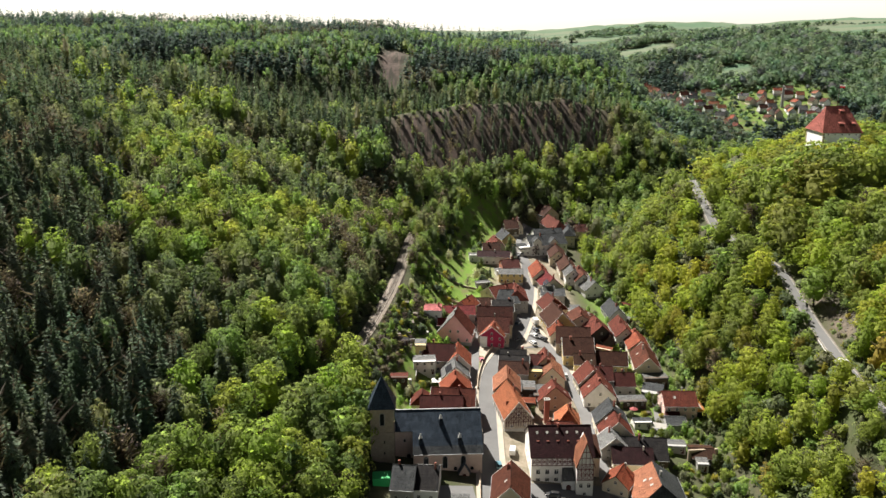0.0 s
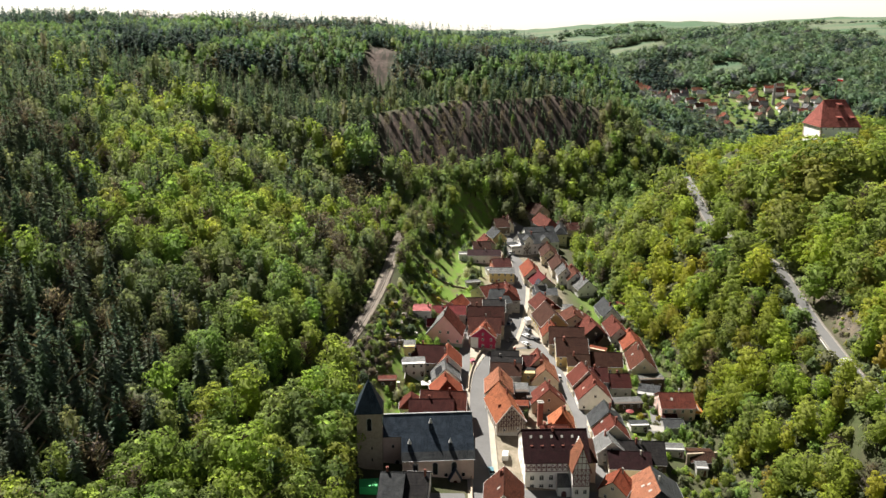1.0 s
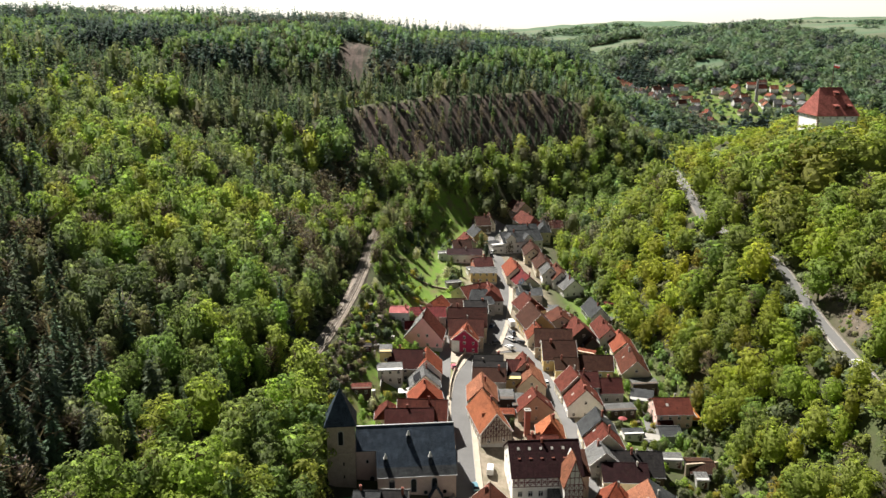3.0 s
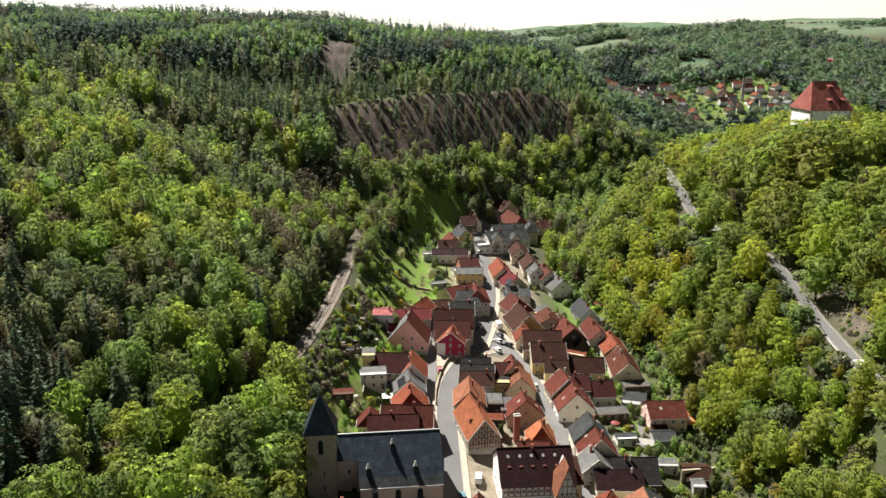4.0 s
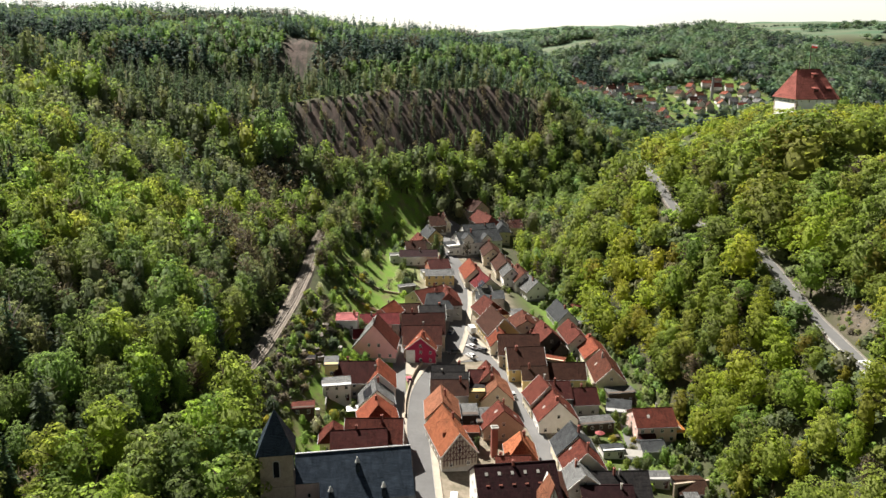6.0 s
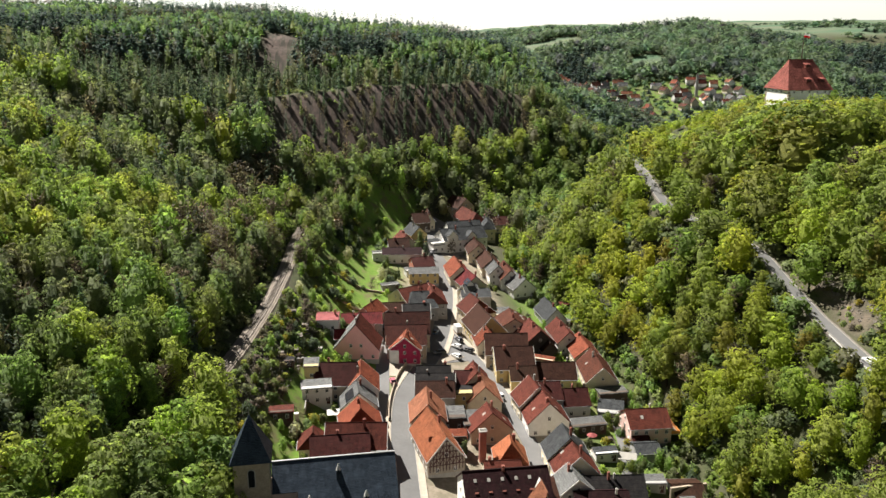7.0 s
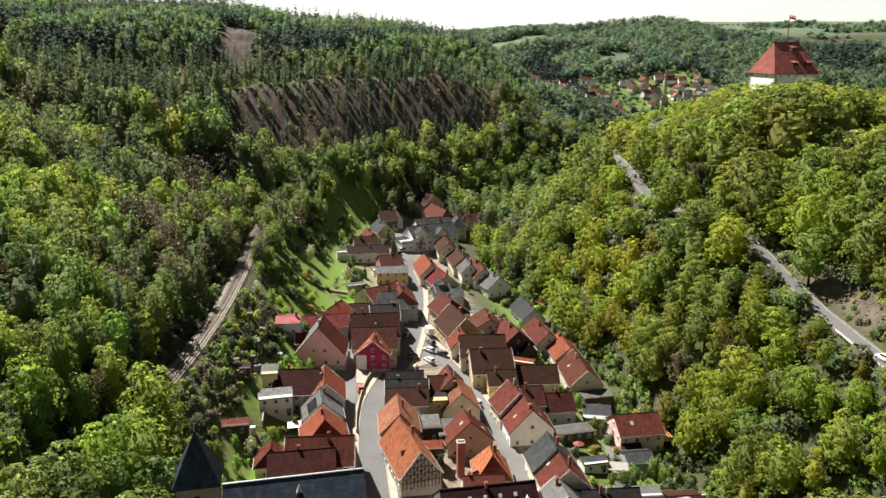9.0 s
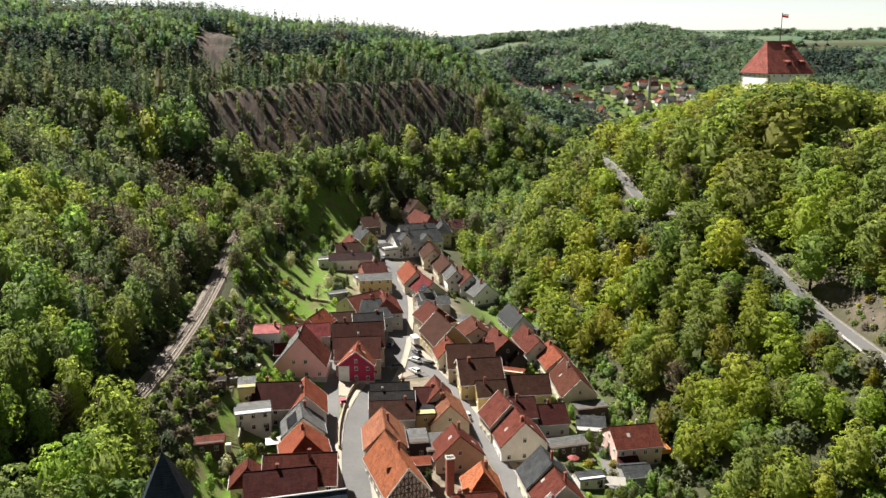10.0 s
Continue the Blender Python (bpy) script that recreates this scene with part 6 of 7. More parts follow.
def awning(x, y, turn, w, d, h, mat, label):
    """A sheet on four thin posts."""
    t = thing("awning", pose(x, y, land1(x, y), 0, 0, turn), label, "awning")
    part("sheet", poly_slab([(-w / 2, -d / 2, h), (w / 2, -d / 2, h), (w / 2, d / 2, h + 0.35), (-w / 2, d / 2, h + 0.35)], 0.08), mat, t)
    for sx in (-1, 1):
        for sy in (-1, 1):
            part("post", boxes((sx * (w / 2 - 0.15) - 0.05, sx * (w / 2 - 0.15) + 0.05, sy * (d / 2 - 0.15) - 0.05, sy * (d / 2 - 0.15) + 0.05, -0.6, h + (0.3 if sy > 0 else 0.0))), SLEEPER, t)


def parasol(x, y, color, label):
    t = thing("parasol", pose(x, y, land1(x, y)), label, "parasol")
    bm = bmesh.new()
    bmesh.ops.create_cone(bm, cap_ends=True, segments=8, radius1=1.5, radius2=0.08, depth=0.7)
    part("canopy", bm, paint("parasol_cloth", color, 0.8, 0.0), t).location = (0, 0, 2.5)
    part("pole", boxes((-0.04, 0.04, -0.04, 0.04, -0.3, 2.9)), STEEL, t)


def log_pile(x, y, turn, n, label):
    """Round logs laid in rows."""
    t = thing("log_pile", pose(x, y, land1(x, y), 0, 0, turn), label, "logs")
    bm = bmesh.new()
    bmesh.ops.create_cone(bm, cap_ends=True, segments=7, radius1=0.16, radius2=0.15, depth=1.6, matrix=Matrix.Rotation(math.pi / 2, 4, "X"))
    me = mesh_of("log", bm, BARK)
    for i in range(n):
        for j in range(3):
            lg = new("log", me)
            lg.parent, lg.location = t, (i * 0.33 + 0.16 * (j % 2), 0, 0.12 + 0.28 * j)


awning(-2.4, 270.6, 2, 3.4, 3.0, 2.6, FRAME, "white sheet awning over a terrace")
awning(79.0, 335.0, 4, 6.0, 3.2, 2.2, SLEEPER, "weathered timber deck roof between the houses")
awning(76.5, 256.6, -20, 5.0, 3.6, 2.3, KERB, "pale framed pergola on a paved yard")
awning(95.4, 339.5, 20, 4.6, 3.6, 2.4, SLEEPER, "timber shelter at the wood's edge")
awning(89.0, 365.0, 10, 5.0, 3.0, 2.4, ROOF["redtile"], "small brown-tiled shelter at the wood's edge")
awning(-13.2, 300.5, 5, 3.4, 2.6, 2.0, SLEEPER, "weathered allotment shelter roof")
parasol(69.9, 267.2, (0.25, 0.05, 0.05), "faded red garden parasol")
clutter(70.9, 302.6, 4, 3.4, 2.2, 0.7, paint("pool_liner", (0.10, 0.45, 0.50), 0.3, 0.2), "pool", "turquoise garden pool in back yard", "pool")
for k, (x, y, t, n) in enumerate(((-10.6, 292.5, 80, 7), (-14.8, 310.0, 20, 6), (-8.2, 312.5, -10, 6), (86.8, 252.0, 10, 8), (74.5, 268.5, 5, 6))):
    log_pile(x, y, t, n, "stacked firewood logs beside the garden")
for k, (x, y, w, d) in enumerate(((68.6, 261.5, 5.0, 3.0), (74.6, 263.4, 3.6, 2.4), (77.6, 250.0, 5.5, 4.0), (66.0, 296.0, 4.0, 3.0), (73.0, 310.5, 4.5, 3.0), (-9.0, 296.0, 3.0, 2.2))):
    clutter(x, y, 5 + 7 * k, w, d, 0.14, (CONCRETE, PAVING, KERB)[k % 3], "terrace", "pale paved terrace in back yard", "terrace")
for k, (x, y) in enumerate(((69.0, 262.0), (77.0, 251.0), (72.6, 311.0), (-8.6, 296.2))):
    clutter(x, y, 12 * k, 1.5, 0.9, 0.75, SLEEPER, "garden_table", "weathered timber garden table", "table")


# ---- the village across the valley ----
def far_village():
    g = random.Random(5)
    roofs = ("brick", "orangered", "brown", "palegrey", "redtile", "palegrey", "salmon")
    walls = ("white", "cream", "white", "white", "grey")
    spots = []
    for cx, cy, sx, sy, n in ((234, 800, 42, 48, 46), (258, 756, 20, 18, 8), (340, 800, 36, 36, 26)):
        for _ in range(n * 6):
            if n <= 0:
                break
            x, y = cx + g.uniform(-sx, sx), cy + g.uniform(-sy, sy)
            if all(math.hypot(x - a, y - b) > 9 for a, b in spots):
                spots.append((x, y))
                n -= 1
    for k, (x, y) in enumerate(spots):
        r, w = g.choice(roofs), g.choice(walls)
        house("house", f"small {w} rendered house on far hillside", round(x, 1), round(y, 1), g.choice((-12, 8, 80, 100)), g.uniform(7, 10), g.uniform(5.5, 7.2), 4.0, g.uniform(6.2, 7.6), r, w, seed=200 + k, windows=False)
    z = land1(334, 800)
    t = thing("factory_chimney", pose(334, 800, z), "pale slim factory chimney in far village", "chimney")
    bm = bmesh.new()
    bmesh.ops.create_cone(bm, cap_ends=True, segments=12, radius1=1.6, radius2=1.0, depth=22)
    part("shaft", bm, CONCRETE, t).location = (0, 0, 10)


far_village()


def ridge_hut():
    house("house", "lone hut with orange roof on wooded ridge", 11, 795, 5, 14, 7, 4.0, 7.0, "salmon", "cream", seed=400)


ridge_hut()


# ---- woods ----
def crown_broad(seed, count, leaf, lumps=24, sparse=False, radius=0.25):
    """An egg-shaped crown: leaf sprays on boughs that stand out in tiers, with gaps between them. Height 1."""
    g = np.random.default_rng(seed)
    k = np.arange(lumps)
    t = (k + 0.5) / lumps + g.uniform(-0.03, 0.03, lumps)
    a = k * 2.4 + g.uniform(-0.5, 0.5, lumps)
    widest = g.uniform(0.28, 0.46)
    prof = np.sqrt(np.clip(1 - ((t - widest) / (1.02 - widest)) ** 2, 0.02, 1))
    rad = radius * prof * g.uniform(0.62, 0.92, lumps) * (1 + 0.16 * np.cos(a - g.uniform(0, 6.3)))
    lean = g.normal(size=2) * 0.025
    c = np.stack([np.cos(a) * rad + lean[0] * t, np.sin(a) * rad + lean[1] * t, 0.19 + 0.72 * t], -1)
    r = radius * g.uniform(0.30, 0.46, lumps) * (1.08 - 0.3 * t)
    which = g.integers(0, lumps, count)
    d = g.normal(size=(count, 3))
    d[:, 2] = 0.75 * d[:, 2] + 0.4
    d += 0.5 * np.stack([np.cos(a), np.sin(a), 0 * a], -1)[which]
    d /= np.linalg.norm(d, axis=1)[:, None]
    p = c[which] + d * r[which][:, None] * g.uniform(0.82, 1.1, (count, 1)) * (1.12, 1.12, 0.85)
    axis = np.array((0, 0, 0.5))
    egg = (p - axis) / (radius, radius, 0.45)
    n = d + 0.35 * egg + (0, 0, 0.2) + g.normal(size=d.shape) * (0.22 if not sparse else 1.1)
    soft = 0.9 * d + 0.55 * egg + (0, 0, 0.25) + 0.16 * g.normal(size=d.shape)
    leaves = sprays(g, p, n, leaf)
    if sparse:
        return leaves, soft
    # the close inner foliage that the outer sprays stand on
    cols = 8 if count > 150 else 5
    tz = np.array((0.0, 0.14, 0.38, 0.66, 0.9)) if count > 150 else np.array((0.1, 0.45, 0.9))
    rows = len(tz)
    ring = np.sqrt(np.clip(1 - ((tz - widest) / (1.02 - widest)) ** 2, 0.02, 1)) * np.where(tz < 0.05, 0.55, np.where(tz > 0.8, 0.8, 1.0))
    aa = np.arange(cols) * 2 * np.pi / cols
    q = np.stack([radius * 0.66 * ring[:, None] * np.cos(aa) * g.uniform(0.75, 1.1, (rows, cols)), radius * 0.66 * ring[:, None] * np.sin(aa) * g.uniform(0.75, 1.1, (rows, cols)), 0.2 + 0.68 * tz[:, None] + g.uniform(-0.03, 0.03, (rows, cols))], -1)
    q[..., 0] += lean[0] * tz[:, None]
    q[..., 1] += lean[1] * tz[:, None]
    core = []
    for j in range(rows - 1):
        for i in range(cols):
            k2 = (i + 1) % cols
            core += [(q[j, i], q[j, k2], q[j + 1, k2]), (q[j, i], q[j + 1, k2], q[j + 1, i])]
    core = np.array(core)
    return np.concatenate([leaves, core]), np.concatenate([soft, (core.mean(1) - axis) / (radius, radius, 0.45) + (0, 0, 0.25)])


def sprays(g, p, n, leaf):
    n = n / np.linalg.norm(n, axis=1)[:, None]
    t = np.cross(n, g.normal(size=n.shape))
    t /= np.linalg.norm(t, axis=1)[:, None]
    b = np.cross(n, t)
    s = leaf * g.uniform(0.6, 1.12, (len(p), 1))
    return np.stack([p + t * s, p - 0.6 * t * s + 0.85 * b * s, p - 0.6 * t * s - 0.85 * b * s], 1)


def crown_conifer(seed, count, slim=0.17, start=0.12, leaf=0.04):
    """A spire of narrow drooping boughs in uneven whorls. Height 1."""
    g = np.random.default_rng(seed)
    h = start + (1 - start) * (1 - np.sqrt(g.uniform(0, 1, count)))
    whorl = np.clip(np.round(h * 15) / 15 + g.normal(size=count) * 0.03, 0, 1)
    a = g.uniform(0, 2 * np.pi, count) + 0.25 * np.sin(whorl * 40)
    reach = slim * (1 - whorl) ** 0.85 * g.uniform(0.25, 1.1, count) + 0.004
    out = np.stack([np.cos(a), np.sin(a), g.uniform(-0.75, -0.15, count)], -1)
    p = np.stack([np.cos(a) * reach, np.sin(a) * reach, whorl - 0.3 * reach], -1)
    side = np.stack([-np.sin(a), np.cos(a), np.zeros(count)], -1) + g.normal(size=(count, 3)) * 0.35
    s = leaf * g.uniform(0.7, 1.4, (count, 1)) * (1.3 - 0.8 * h[:, None])
    soft = np.stack([np.cos(a), np.sin(a), np.full(count, 0.9)], -1) + 0.5 * g.normal(size=(count, 3))
    return np.stack([p + out * s * 1.5, p - out * s * 0.6 + side * s * 0.6, p - out * s * 0.6 - side * s * 0.6], 1), soft


def stem(top, r0, r1, sides=5):
    a = np.arange(sides) * 2 * np.pi / sides
    lo = np.stack([np.cos(a) * r0, np.sin(a) * r0, np.full(sides, -0.06)], -1)
    hi = np.stack([np.cos(a) * r1, np.sin(a) * r1, np.full(sides, top)], -1)
    j = (np.arange(sides) + 1) % sides
    return np.concatenate([np.stack([lo, lo[j], hi[j]], 1), np.stack([lo, hi[j], hi], 1)])


def twigs(seed, count):
    """Limbs and bare twigs as thin blades."""
    g = np.random.default_rng(seed)
    h = g.uniform(0.25, 0.8, count)
    a = g.uniform(0, 2 * np.pi, count)
    ln = g.uniform(0.12, 0.36, count) * (1.15 - 0.7 * h)
    base = np.stack([np.zeros(count), np.zeros(count), h], -1) + g.normal(size=(count, 3)) * (0.05, 0.05, 0.03)
    tip = base + np.stack([np.cos(a) * ln, np.sin(a) * ln, g.uniform(0.5, 1.1, count) * ln], -1)
    w = g.normal(size=(count, 3)) * 0.007
    return np.stack([base + w, base - w, tip], 1)


# kinds: leaf triangles with the way each faces, stem triangles
def species(level):
    n = {0: 1.12, 1: 0.68, 2: 0.08, 3: 0.06, 4: 0.5, 5: 0.25}[level]
    grow = {0: 0.84, 1: 1.0, 2: 2.1, 3: 2.35, 4: 1.25, 5: 1.35}[level]
    kinds = {"broad": [], "young": [], "spruce": [], "pine": [], "bare": [], "bush": []}
    slim = np.array((0.95, 0.95, 1.0))
    for s in range(5):
        kinds["bush"].append(bush_crown(s, int(130 * n) + 24, 0.15 * grow**0.5))
        leaf, way_out = crown_broad(10 + s, int(900 * n), 0.0275 * grow, 26, False, 0.215 + 0.012 * s)
        kinds["broad"].append((leaf, np.concatenate([stem(0.6, 0.018, 0.010), twigs(s, int(20 * n))]), way_out))
        leaf, way_out = crown_broad(30 + s, int(600 * n), 0.026 * grow, 20, False, 0.165)
        kinds["young"].append((leaf * slim, np.concatenate([stem(0.7, 0.012, 0.007), twigs(s + 9, int(16 * n))]), way_out / slim))
        leaf, way_out = crown_conifer(50 + s, int(640 * n), 0.125 + 0.012 * s, 0.08, 0.031 * grow)
        kinds["spruce"].append((leaf, stem(0.5, 0.014, 0.007), way_out))
        leaf, way_out = crown_conifer(70 + s, int(480 * n), 0.125 + 0.014 * s, 0.2, 0.032 * grow)
        kinds["pine"].append((leaf, np.concatenate([stem(0.9, 0.012, 0.006), twigs(60 + s, int(16 * n))]), way_out))
        leaf, way_out = crown_broad(110 + s, int(330 * n), 0.022 * grow, 20, True, 0.24)
        kinds["bare"].append((leaf, np.concatenate([stem(0.75, 0.013, 0.006), twigs(90 + s, int(190 * n) + 12)]), way_out))
    return kinds


def wood_way(tris):
    """Stems and twigs face away from the trunk's axis."""
    v = tris.mean(1) * (1, 1, 0)
    return v / np.maximum(np.linalg.norm(v, axis=1), 1e-4)[:, None] + (0, 0, 0.3)


TINTS = {
    "fresh": ((0.290, 0.358, 0.086), (0.334, 0.385, 0.094), (0.248, 0.326, 0.091)),
    "leafy": ((0.228, 0.298, 0.108), (0.266, 0.324, 0.120), (0.198, 0.268, 0.103)),
    "spring": ((0.325, 0.368, 0.066), (0.362, 0.388, 0.068), (0.288, 0.346, 0.070)),
    "may": ((0.264, 0.318, 0.080), (0.296, 0.338, 0.084), (0.238, 0.294, 0.082)),
    "dull": ((0.206, 0.240, 0.129), (0.238, 0.250, 0.147), (0.184, 0.220, 0.120)),
    "brown": ((0.237, 0.196, 0.167), (0.265, 0.219, 0.160), (0.208, 0.177, 0.177)),
    "gold": ((0.370, 0.345, 0.058), (0.340, 0.300, 0.070), (0.360, 0.360, 0.062)),
    "spruce": ((0.118, 0.165, 0.108), (0.142, 0.180, 0.120), (0.104, 0.142, 0.101)),
    "pine": ((0.170, 0.222, 0.155), (0.196, 0.232, 0.168), (0.152, 0.200, 0.143)),
    # distance haze put into colour: cooler, bluer tints, birch only slightly
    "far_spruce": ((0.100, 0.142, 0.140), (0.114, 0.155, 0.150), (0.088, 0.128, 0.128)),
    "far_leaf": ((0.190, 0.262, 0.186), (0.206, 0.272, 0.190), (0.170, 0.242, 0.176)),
    "hazed_birch": ((0.205, 0.300, 0.128), (0.232, 0.312, 0.140), (0.176, 0.270, 0.126)),
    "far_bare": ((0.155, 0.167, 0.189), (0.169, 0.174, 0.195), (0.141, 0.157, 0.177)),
    "blossom": ((0.589, 0.476, 0.399), (0.532, 0.442, 0.357), (0.475, 0.425, 0.323)),
    "red": ((0.190, 0.043, 0.043), (0.162, 0.038, 0.043), (0.209, 0.051, 0.043)),
}


def tint_of(g, name):
    t = TINTS[name][g.integers(0, 3)]
    return np.array(t) * g.uniform(0.8, 1.2) * g.uniform(0.92, 1.08, 3)


def tri_object(name, tris, tint, ways, mats, which, label, category, kind="stuff", parent=None):
    """One mesh from triangles with a tint each and a material slot each."""
    n = len(tris)
    me = bpy.data.meshes.new(name)
    me.vertices.add(n * 3)
    me.vertices.foreach_set("co", tris.astype(np.float32).ravel())
    me.loops.add(n * 3)
    me.loops.foreach_set("vertex_index", np.arange(n * 3, dtype=np.int32))
    me.polygons.add(n)
    me.polygons.foreach_set("loop_start", np.arange(0, n * 3, 3, dtype=np.int32))
    for m in mats:
        me.materials.append(m)
    me.polygons.foreach_set("material_index", which.astype(np.int32))
    at = me.attributes.new("tint", "FLOAT_COLOR", "FACE")
    at.data.foreach_set("color", np.concatenate([tint, np.ones((n, 1))], 1).astype(np.float32).ravel())
    ways = ways / np.maximum(np.linalg.norm(ways, axis=1), 1e-6)[:, None]
    me.update(calc_edges=True)
    at = me.attributes.new("custom_normal", "FLOAT_VECTOR", "POINT")
    at.data.foreach_set("vector", np.repeat(ways, 3, 0).astype(np.float32).ravel())
    me.update()
    ob = new(name, me)
    if parent:
        ob.parent = parent
    return tagged(ob, label, category, kind=kind)


def plant(name, spots, kinds, label):
    """spots: rows of x, y, kind, tint name, height, width factor."""
    g = np.random.default_rng(len(spots) + 3)
    tris, tint, which, ways = [], [], [], []
    xs, ys = np.array([s[0] for s in spots]), np.array([s[1] for s in spots])
    zs = land(xs, ys)
    for (x, y, kind, shade, tall, wide), z in zip(spots, zs):
        leaf, wood, way_out = kinds[kind][g.integers(0, 5)]
        a = g.uniform(0, 2 * np.pi)
        m = np.array(((math.cos(a), -math.sin(a), 0), (math.sin(a), math.cos(a), 0), (0, 0, 1))) 
        turn, m = m, m * (tall * wide, tall * wide, tall)
        col = tint_of(g, shade)
        for part_tris, out, c, slot in ((leaf, way_out, col, 1 if kind in ("spruce", "pine") else 0), (wood, wood_way(wood), np.array((0.09, 0.07, 0.055)) * (1.6 if kind == "bare" else 1.0), 2)):
            tris.append(part_tris @ m.T + (x, y, z))
            ways.append(out @ turn.T)
            jit = g.uniform(0.9, 1.1, (len(part_tris), 1))
            tint.append(c * jit)
            which.append(np.full(len(part_tris), slot))
    return tri_object(name, np.concatenate(tris), np.concatenate(tint), np.concatenate(ways), (LEAF, NEEDLE, LEAF), np.concatenate(which), label, "trees")


def scatter(x0, x1, y0, y1, step, jitter=0.42):
    xs, ys = np.meshgrid(np.arange(x0, x1, step), np.arange(y0, y1, step))
    xs, ys = xs.ravel() + rng.uniform(-jitter, jitter, xs.size) * step, ys.ravel() + rng.uniform(-jitter, jitter, ys.size) * step
    return xs, ys


def in_sight(x, y):
    """The fan of land that the valley view takes in, with a margin for shadows."""
    return (x > -0.56 * y - 22) & (x < np.maximum(0.56 * y, 0.85 * (y - 96) + 4) + 18)


def grow_woods():
    near, mid, far, veryfar = [], [], [], []
    g = np.random.default_rng(11)
    # the two sides of the valley
    for side in ("left", "right"):
        x, y = scatter(-420, 5, 130, 560, 5.8) if side == "left" else scatter(80, 420, 140, 520, 5.9)
        z, fl = land(x, y), floor_z(x, y)
        keep = in_sight(x, y) & (shale_zone(x, y) < 0.35)
        if side == "left":
            d = rail_x(y) - x
            keep &= ((d > 5.5) | ((y < 252) & (x < -24 - 0.2 * np.maximum(y - 226, 0)) & (np.abs(d) > 3.0))) & (y < np.where(x < -20, 446, 520))
            keep &= ~((np.abs(x + 10) < 14.5) & (np.abs(y - 224) < 12))
        else:
            off = x - road_x(y)
            open_side = ((y > 205) & (y < 288)) | ((y > 330) & (y < 392))
            keep &= (y < 432 + 0.32 * (x - 85)) & (z - fl > 1.5) & ((off > 3.6) | (off < np.where(open_side, -5.2, -3.4)))
            keep &= ~((np.abs(x - 172) < 10.5) & (np.abs(y - 354.5) < 10.5))
        p1, p2, p3, p4 = patches(x, y, 26, 1), patches(x, y, 45, 2), g.uniform(0, 1, len(x)), g.uniform(0, 1, len(x))
        for i in np.nonzero(keep)[0]:
            if side == "left":
                d = rail_x(y[i]) - x[i]
                edge = np.interp(y[i], (170, 220, 255, 290, 330, 360, 410), (-68, -72, -86, -116, -122, -146, -134))
                dark = 0.1 + 0.7 * np.clip((edge - x[i]) / 25, 0, 1) + 0.45 * (p2[i] - 0.5)
                dark = np.clip(dark, 0.05, 0.88)
                bright = p1[i] + 0.35 * (p4[i] - 0.5)
                if y[i] < 255 and x[i] > -55 + 0.45 * (y[i] - 215) and p3[i] < 0.9:
                    row = (x[i], y[i], "broad", "fresh" if p4[i] < 0.6 else "leafy", g.uniform(13, 20), g.uniform(1.1, 1.35))
                elif p3[i] < dark * 0.2 + 0.35 * (x[i] < edge) * (y[i] > 330):
                    row = (x[i], y[i], "spruce", "spruce", g.uniform(15, 24), g.uniform(0.9, 1.15))
                elif p3[i] < dark:
                    row = (x[i], y[i], "pine", "pine", g.uniform(15, 22), g.uniform(0.95, 1.3))
                elif p3[i] > 0.93 - 0.30 * (d < 34) * (y[i] > 320):
                    row = (x[i], y[i], "bare", "brown", g.uniform(12, 18), g.uniform(0.9, 1.2))
                elif bright > 0.56:
                    row = (x[i], y[i], "broad" if p4[i] > 0.35 else "young", "fresh", g.uniform(13, 20), g.uniform(0.85, 1.15))
                elif bright > 0.38:
                    row = (x[i], y[i], "broad", "leafy", g.uniform(12, 19), g.uniform(0.85, 1.1))
                else:
                    row = (x[i], y[i], "broad" if p4[i] > 0.4 else "young", "dull", g.uniform(12, 18), g.uniform(0.85, 1.15))
            else:
                low = np.clip((road_x(y[i]) - x[i]) / 25, 0, 1)
                keep_by = abs(x[i] - 170) < 32 and 312 < y[i] < 350
                tall = 1.08 if keep_by else 1 - 0.1 * low
                under = road_x(y[i]) - x[i]
                room = 1.25 * (under - 2.0) if 0 < under < 15 and (220 < y[i] < 284 or 336 < y[i] < 362) else 1.9 * under if 0 < under < 9 else 99.0
                if room < 4.5 and p3[i] > 0.3:
                    continue
                if y[i] < 236 and p4[i] < 0.5:
                    row = (x[i], y[i], "young" if p4[i] < 0.3 else "broad", "gold" if p4[i] < 0.22 else "spring", g.uniform(11, 16), 1.3)
                elif p3[i] < 0.05:
                    row = (x[i], y[i], "bare", "brown", g.uniform(10, 16) * tall, 1.0)
                elif p3[i] < 0.13:
                    row = (x[i], y[i], "broad", "gold", g.uniform(11, 16) * tall, 1.15)
                elif p3[i] < 0.16 and x[i] > 150:
                    row = (x[i], y[i], "spruce", "spruce", g.uniform(14, 19), 1.0)
                elif p1[i] > 0.55:
                    row = (x[i], y[i], "broad", "spring", g.uniform(12, 20) * tall, g.uniform(1.0, 1.4))
                else:
                    row = (x[i], y[i], "broad" if p3[i] < 0.8 else "young", "may", g.uniform(12, 20) * tall, g.uniform(1.0, 1.4))
            if side == "right":
                row = (*row[:4], min(row[4], max(room, 3.0)), row[5] * (1.0 if room > 12 else 1.25))
            if side == "right" and y[i] > 290 and x[i] > 112:
                crown_top = np.interp(x[i] - 0.55 * (y[i] - 350), (115, 123, 138, 155, 178, 190, 205, 260), (56, 59, 64, 72, 73, 69, 66, 63))
                by_keep = abs(x[i] - 168) < 14 and 316 < y[i] < 346
                if p4[i] < 0.36 and not by_keep:
                    continue
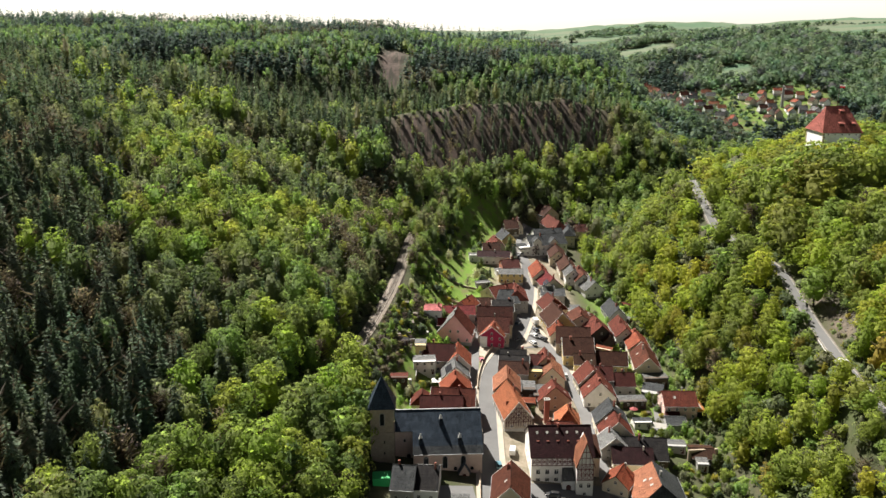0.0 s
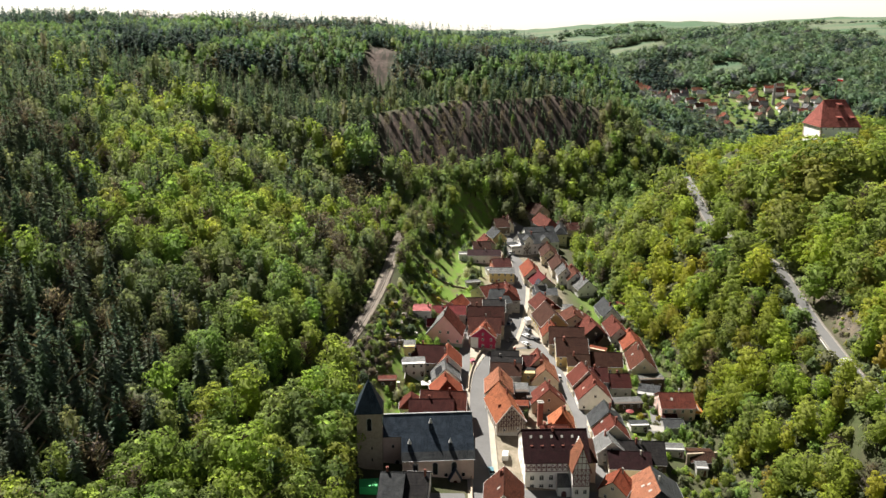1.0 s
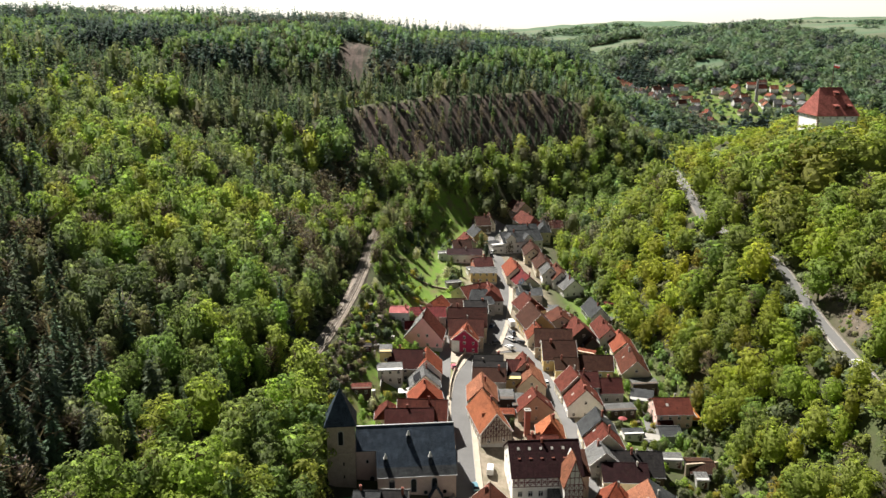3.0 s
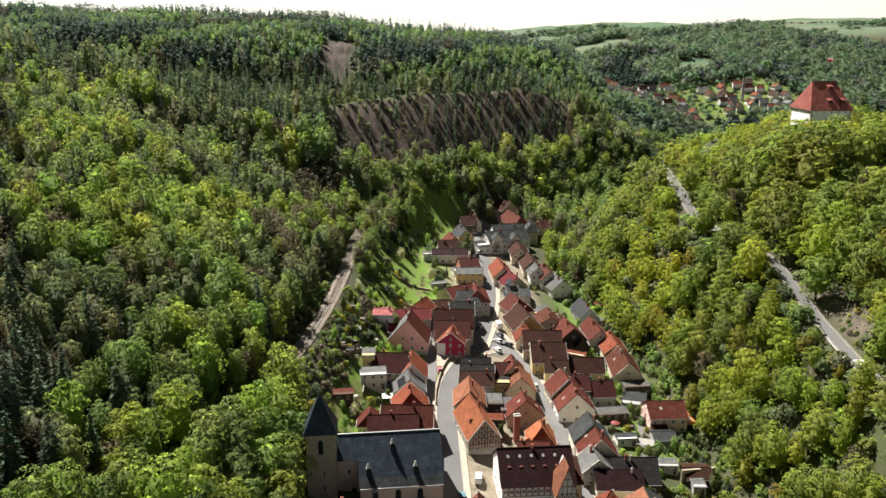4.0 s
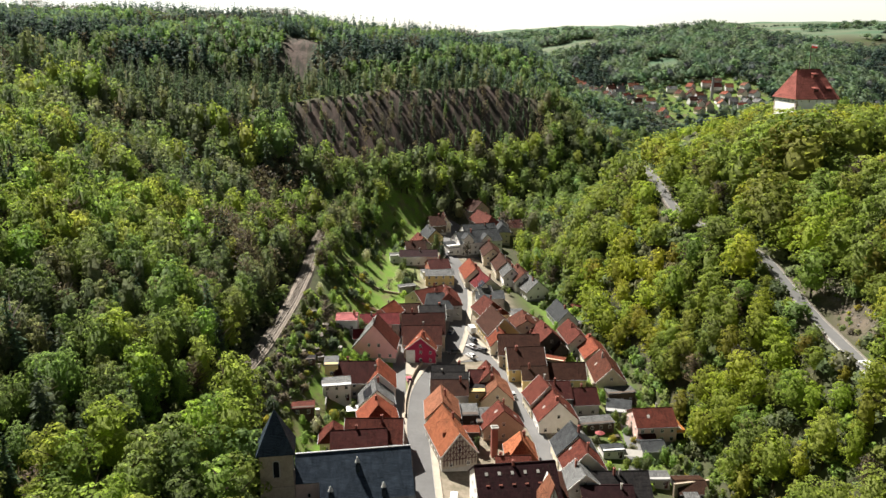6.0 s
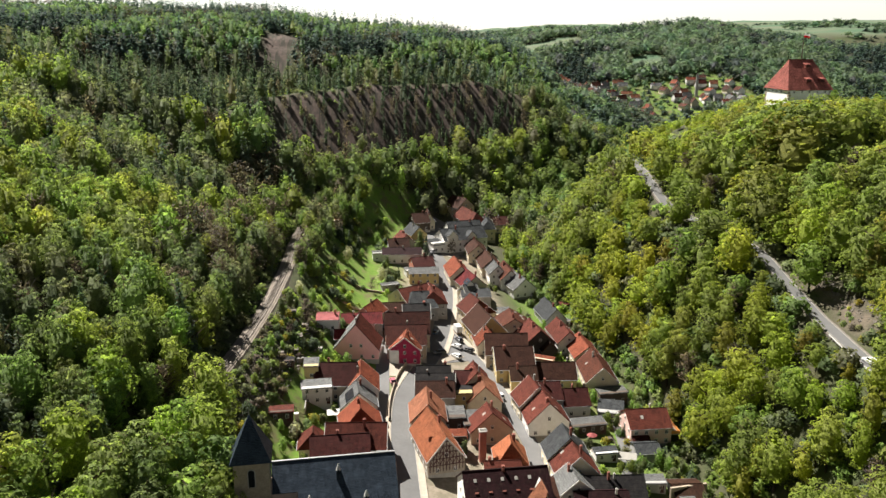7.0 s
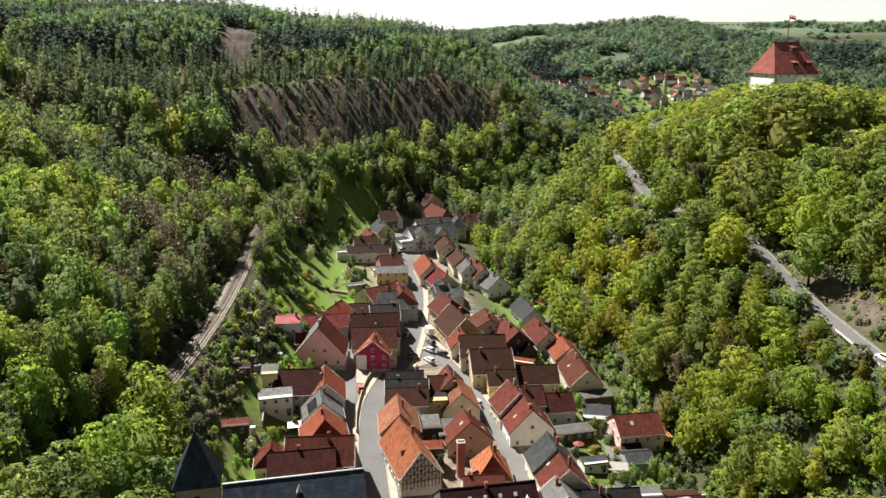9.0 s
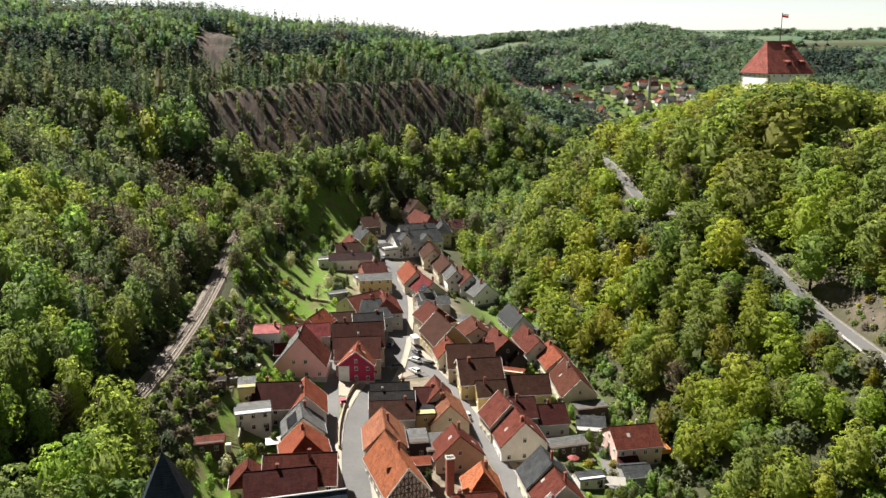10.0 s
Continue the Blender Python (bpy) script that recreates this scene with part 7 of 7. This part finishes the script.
                row = (*row[:4], min(row[4], max(crown_top - z[i] - 9.0 * (p4[i] - 0.36), 5.0)), row[5] * 1.3)
            if side == "right" and abs(x[i] - 172) < 24 and 310 < y[i] < 352:
                top = 75.8 if abs(x[i] - 165) < 9 else 72.5
                row = (*row[:4], np.clip(row[4], top - 3.5 - z[i], top - z[i]), row[5])
            (near if y[i] < 300 else mid).append(row)
    # undergrowth below the trees and along the wood's edge
    x, y = scatter(-130, 150, 170, 440, 4.2)
    d, z = rail_x(y) - x, land(x, y)
    up = z - floor_z(x, y)
    keep = in_sight(x, y) & (shale_zone(x, y) < 0.3) & (((x < 0) & (((d > 4) & (d < 40)) | ((y < 252) & (x < -23 - 0.2 * np.maximum(y - 226, 0)) & (np.abs(d) > 3)))) | ((x > 60) & (up > 0.25) & (np.abs(x - road_x(y)) > 3.8)))
    keep &= np.array([all(abs(a - p) > r * 0.8 or abs(b - q) > r * 0.8 for p, q, r in FOOT if r > 3) for a, b in zip(x, y)])
    p1 = patches(x, y, 18, 3)
    for i in np.nonzero(keep)[0]:
        row = (x[i], y[i], "bush", "leafy" if p1[i] > 0.5 else "dull" if p1[i] > 0.3 else "fresh", g.uniform(2.2, 5.2), g.uniform(1.0, 1.5))
        (near if y[i] < 300 else mid).append(row)
    # valley head: the foot of the bare slope and the crest wood above it
    x, y = scatter(-270, 260, 446, 670, 6.6)
    z, bare = land(x, y), shale_zone(x, y)
    keep = in_sight(x, y) & ((z - floor_z(x, y) > 3) | (x > 92) | (y > 486)) & ~((x > 14) & (x < 45) & (y < 478)) & ((y > 465) | (x > 92) | (x < -20)) & ~((x < -8) & (y < 505) & (rail_x(y) - x < 9))
    keep &= ~((x > 30) & (x < 94) & (y < 470)) & ~((x > 12) & (x < 40) & (y < 489))
    keep &= np.array([all(math.hypot(a - p, b - q) > r + 1.5 for p, q, r in FOOT if q > 425) and math.hypot(a - 50, b - 480) > 9 for a, b in zip(x, y)])
    p1, p3 = patches(x, y, 30, 5), g.uniform(0, 1, len(x))
    for i in np.nonzero(keep)[0]:
        if bare[i] > 0.35:
            if p3[i] < 0.40 + 0.42 * (x[i] > 25) * (p1[i] > 0.36):
                mid.append((x[i], y[i], "spruce", "spruce" if p3[i] > 0.06 else "leafy", g.uniform(8, 15), g.uniform(0.6, 0.95)))
            elif p3[i] > 0.70:
                mid.append((x[i], y[i], "bare", "brown", g.uniform(8, 14), 0.7))
            else:
                mid.append((x[i], y[i], "bush", "dull" if p3[i] < 0.6 else "leafy", g.uniform(1.5, 3.5), 1.3))
        elif z[i] > 48:
            if p3[i] < 0.86:
                mid.append((x[i], y[i], *(("spruce", "spruce") if p3[i] < 0.55 else ("pine", "pine") if p3[i] < 0.72 else ("young", "dull")), g.uniform(13, 21), g.uniform(0.75, 0.95)))
        else:
            mid.append((x[i], y[i], *(("broad", "leafy") if p1[i] > 0.5 else ("broad", "dull") if p3[i] < 0.45 else ("broad", "fresh") if p3[i] < 0.7 else ("young", "leafy")), g.uniform(11, 19), g.uniform(1.0, 1.3)))
    # along the railway where it runs into the wood
    x, y = scatter(-24, 60, 352, 505, 5.2)
    d = x - rail_x(y)
    keep = (np.abs(d) < 15 - 6 * (y < 400)) & ~((x > 11) & (x < 40) & (y > 442) & (y < 489)) & ((np.abs(d) > 3.4) | (y > 398)) & (g.uniform(0, 1, len(x)) < 0.8)
    for i in np.nonzero(keep)[0]:
        mid.append((x[i], y[i], *(("broad", "dull"), ("broad", "leafy"), ("bare", "brown"), ("young", "leafy"))[g.integers(0, 4)], g.uniform(8, 13), 1.0))
    x, y = scatter(80, 118, 392, 492, 5.4)
    keep = (land(x, y) - floor_z(x, y) <= 3) & np.array([all(math.hypot(a - p, b - q) > r + 1.0 for p, q, r in FOOT if q > 360) for a, b in zip(x, y)])
    for i in np.nonzero(keep)[0]:
        mid.append((x[i], y[i], *(("broad", "may"), ("broad", "leafy"), ("young", "spring"), ("bare", "brown"))[g.integers(0, 4)], g.uniform(8, 14), 1.2))
    # the big ridge behind
    x, y = scatter(-520, 260, 600, 868, 6.4)
    z, bare = land(x, y), shale_zone(x, y)
    keep = in_sight(x, y) & (bare < 0.4) & ~((y < 668) & (x < 170)) & ~((x > 185) & (y > 730))
    p1, p2, p3 = patches(x, y * 1.8, 40, 8), patches(x, y, 70, 9), g.uniform(0, 1, len(x))
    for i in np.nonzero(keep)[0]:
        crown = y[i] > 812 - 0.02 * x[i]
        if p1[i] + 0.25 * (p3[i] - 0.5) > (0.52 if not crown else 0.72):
            far.append((x[i], y[i], "young", "hazed_birch" if p3[i] < 0.8 else "far_leaf", g.uniform(9, 14), 1.75))
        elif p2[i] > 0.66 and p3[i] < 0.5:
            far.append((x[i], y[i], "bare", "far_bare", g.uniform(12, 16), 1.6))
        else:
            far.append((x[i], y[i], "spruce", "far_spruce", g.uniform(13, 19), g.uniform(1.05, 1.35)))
    # the far valley, its village side and the hill beyond
    x, y = scatter(60, 1100, 540, 1400, 7.8)
    z = land(x, y)
    town = np.maximum(soft_box(x, y, 186, 292, 735, 862, 8), soft_box(x, y, 288, 384, 755, 850, 8))
    keep = in_sight(x, y) & ((y > 940) | (x > 175)) & (town * 0.36 < rng.uniform(0, 1, len(x))) & (meadow(x, y) < 0.5) & (y < 30 + np.interp(x, (150, 208, 318, 380, 424, 500, 560, 700, 1100), (1180, 1150, 1120, 1100, 1080, 1050, 1000, 930, 800)))
    p1, p2, p3 = patches(x, y, 60, 12), patches(x, y, 150, 13), g.uniform(0, 1, len(x))
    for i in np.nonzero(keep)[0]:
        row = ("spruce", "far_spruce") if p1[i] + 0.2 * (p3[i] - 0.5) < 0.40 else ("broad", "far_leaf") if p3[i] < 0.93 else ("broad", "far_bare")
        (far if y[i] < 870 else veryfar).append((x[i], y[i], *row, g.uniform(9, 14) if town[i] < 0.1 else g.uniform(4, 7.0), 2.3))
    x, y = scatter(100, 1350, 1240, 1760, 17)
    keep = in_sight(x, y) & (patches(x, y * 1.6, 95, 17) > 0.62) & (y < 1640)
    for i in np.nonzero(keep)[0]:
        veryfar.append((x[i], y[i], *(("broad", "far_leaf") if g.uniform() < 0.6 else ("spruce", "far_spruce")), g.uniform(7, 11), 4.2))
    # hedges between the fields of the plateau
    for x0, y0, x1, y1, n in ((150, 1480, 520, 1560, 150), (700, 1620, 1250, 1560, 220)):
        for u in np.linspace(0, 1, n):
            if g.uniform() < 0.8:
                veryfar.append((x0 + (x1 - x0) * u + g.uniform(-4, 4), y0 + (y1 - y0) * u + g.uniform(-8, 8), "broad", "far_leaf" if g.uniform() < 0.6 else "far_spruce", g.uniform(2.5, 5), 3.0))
    plant("valley_woods", near, species(0), "mixed spring wood of fresh green broadleaf, pine and spruce")
    plant("slope_woods", [r for r in mid if r[1] < 396], species(1), "leafy spring wood on both valley sides")
    plant("upper_woods", [r for r in mid if r[1] >= 396], species(5), "wood of spruce, pine and young broadleaf on steep slope")
    plant("ridge_woods", far, species(2), "dark spruce wood with bright young birch patches on ridge")
    plant("distant_woods", veryfar, species(3), "distant mixed wood on rolling hill")


grow_woods()
GARDEN_KINDS = species(4)
GARDEN_KINDS["bush"] = [bush_crown(s) for s in range(5)]
grow_gardens()
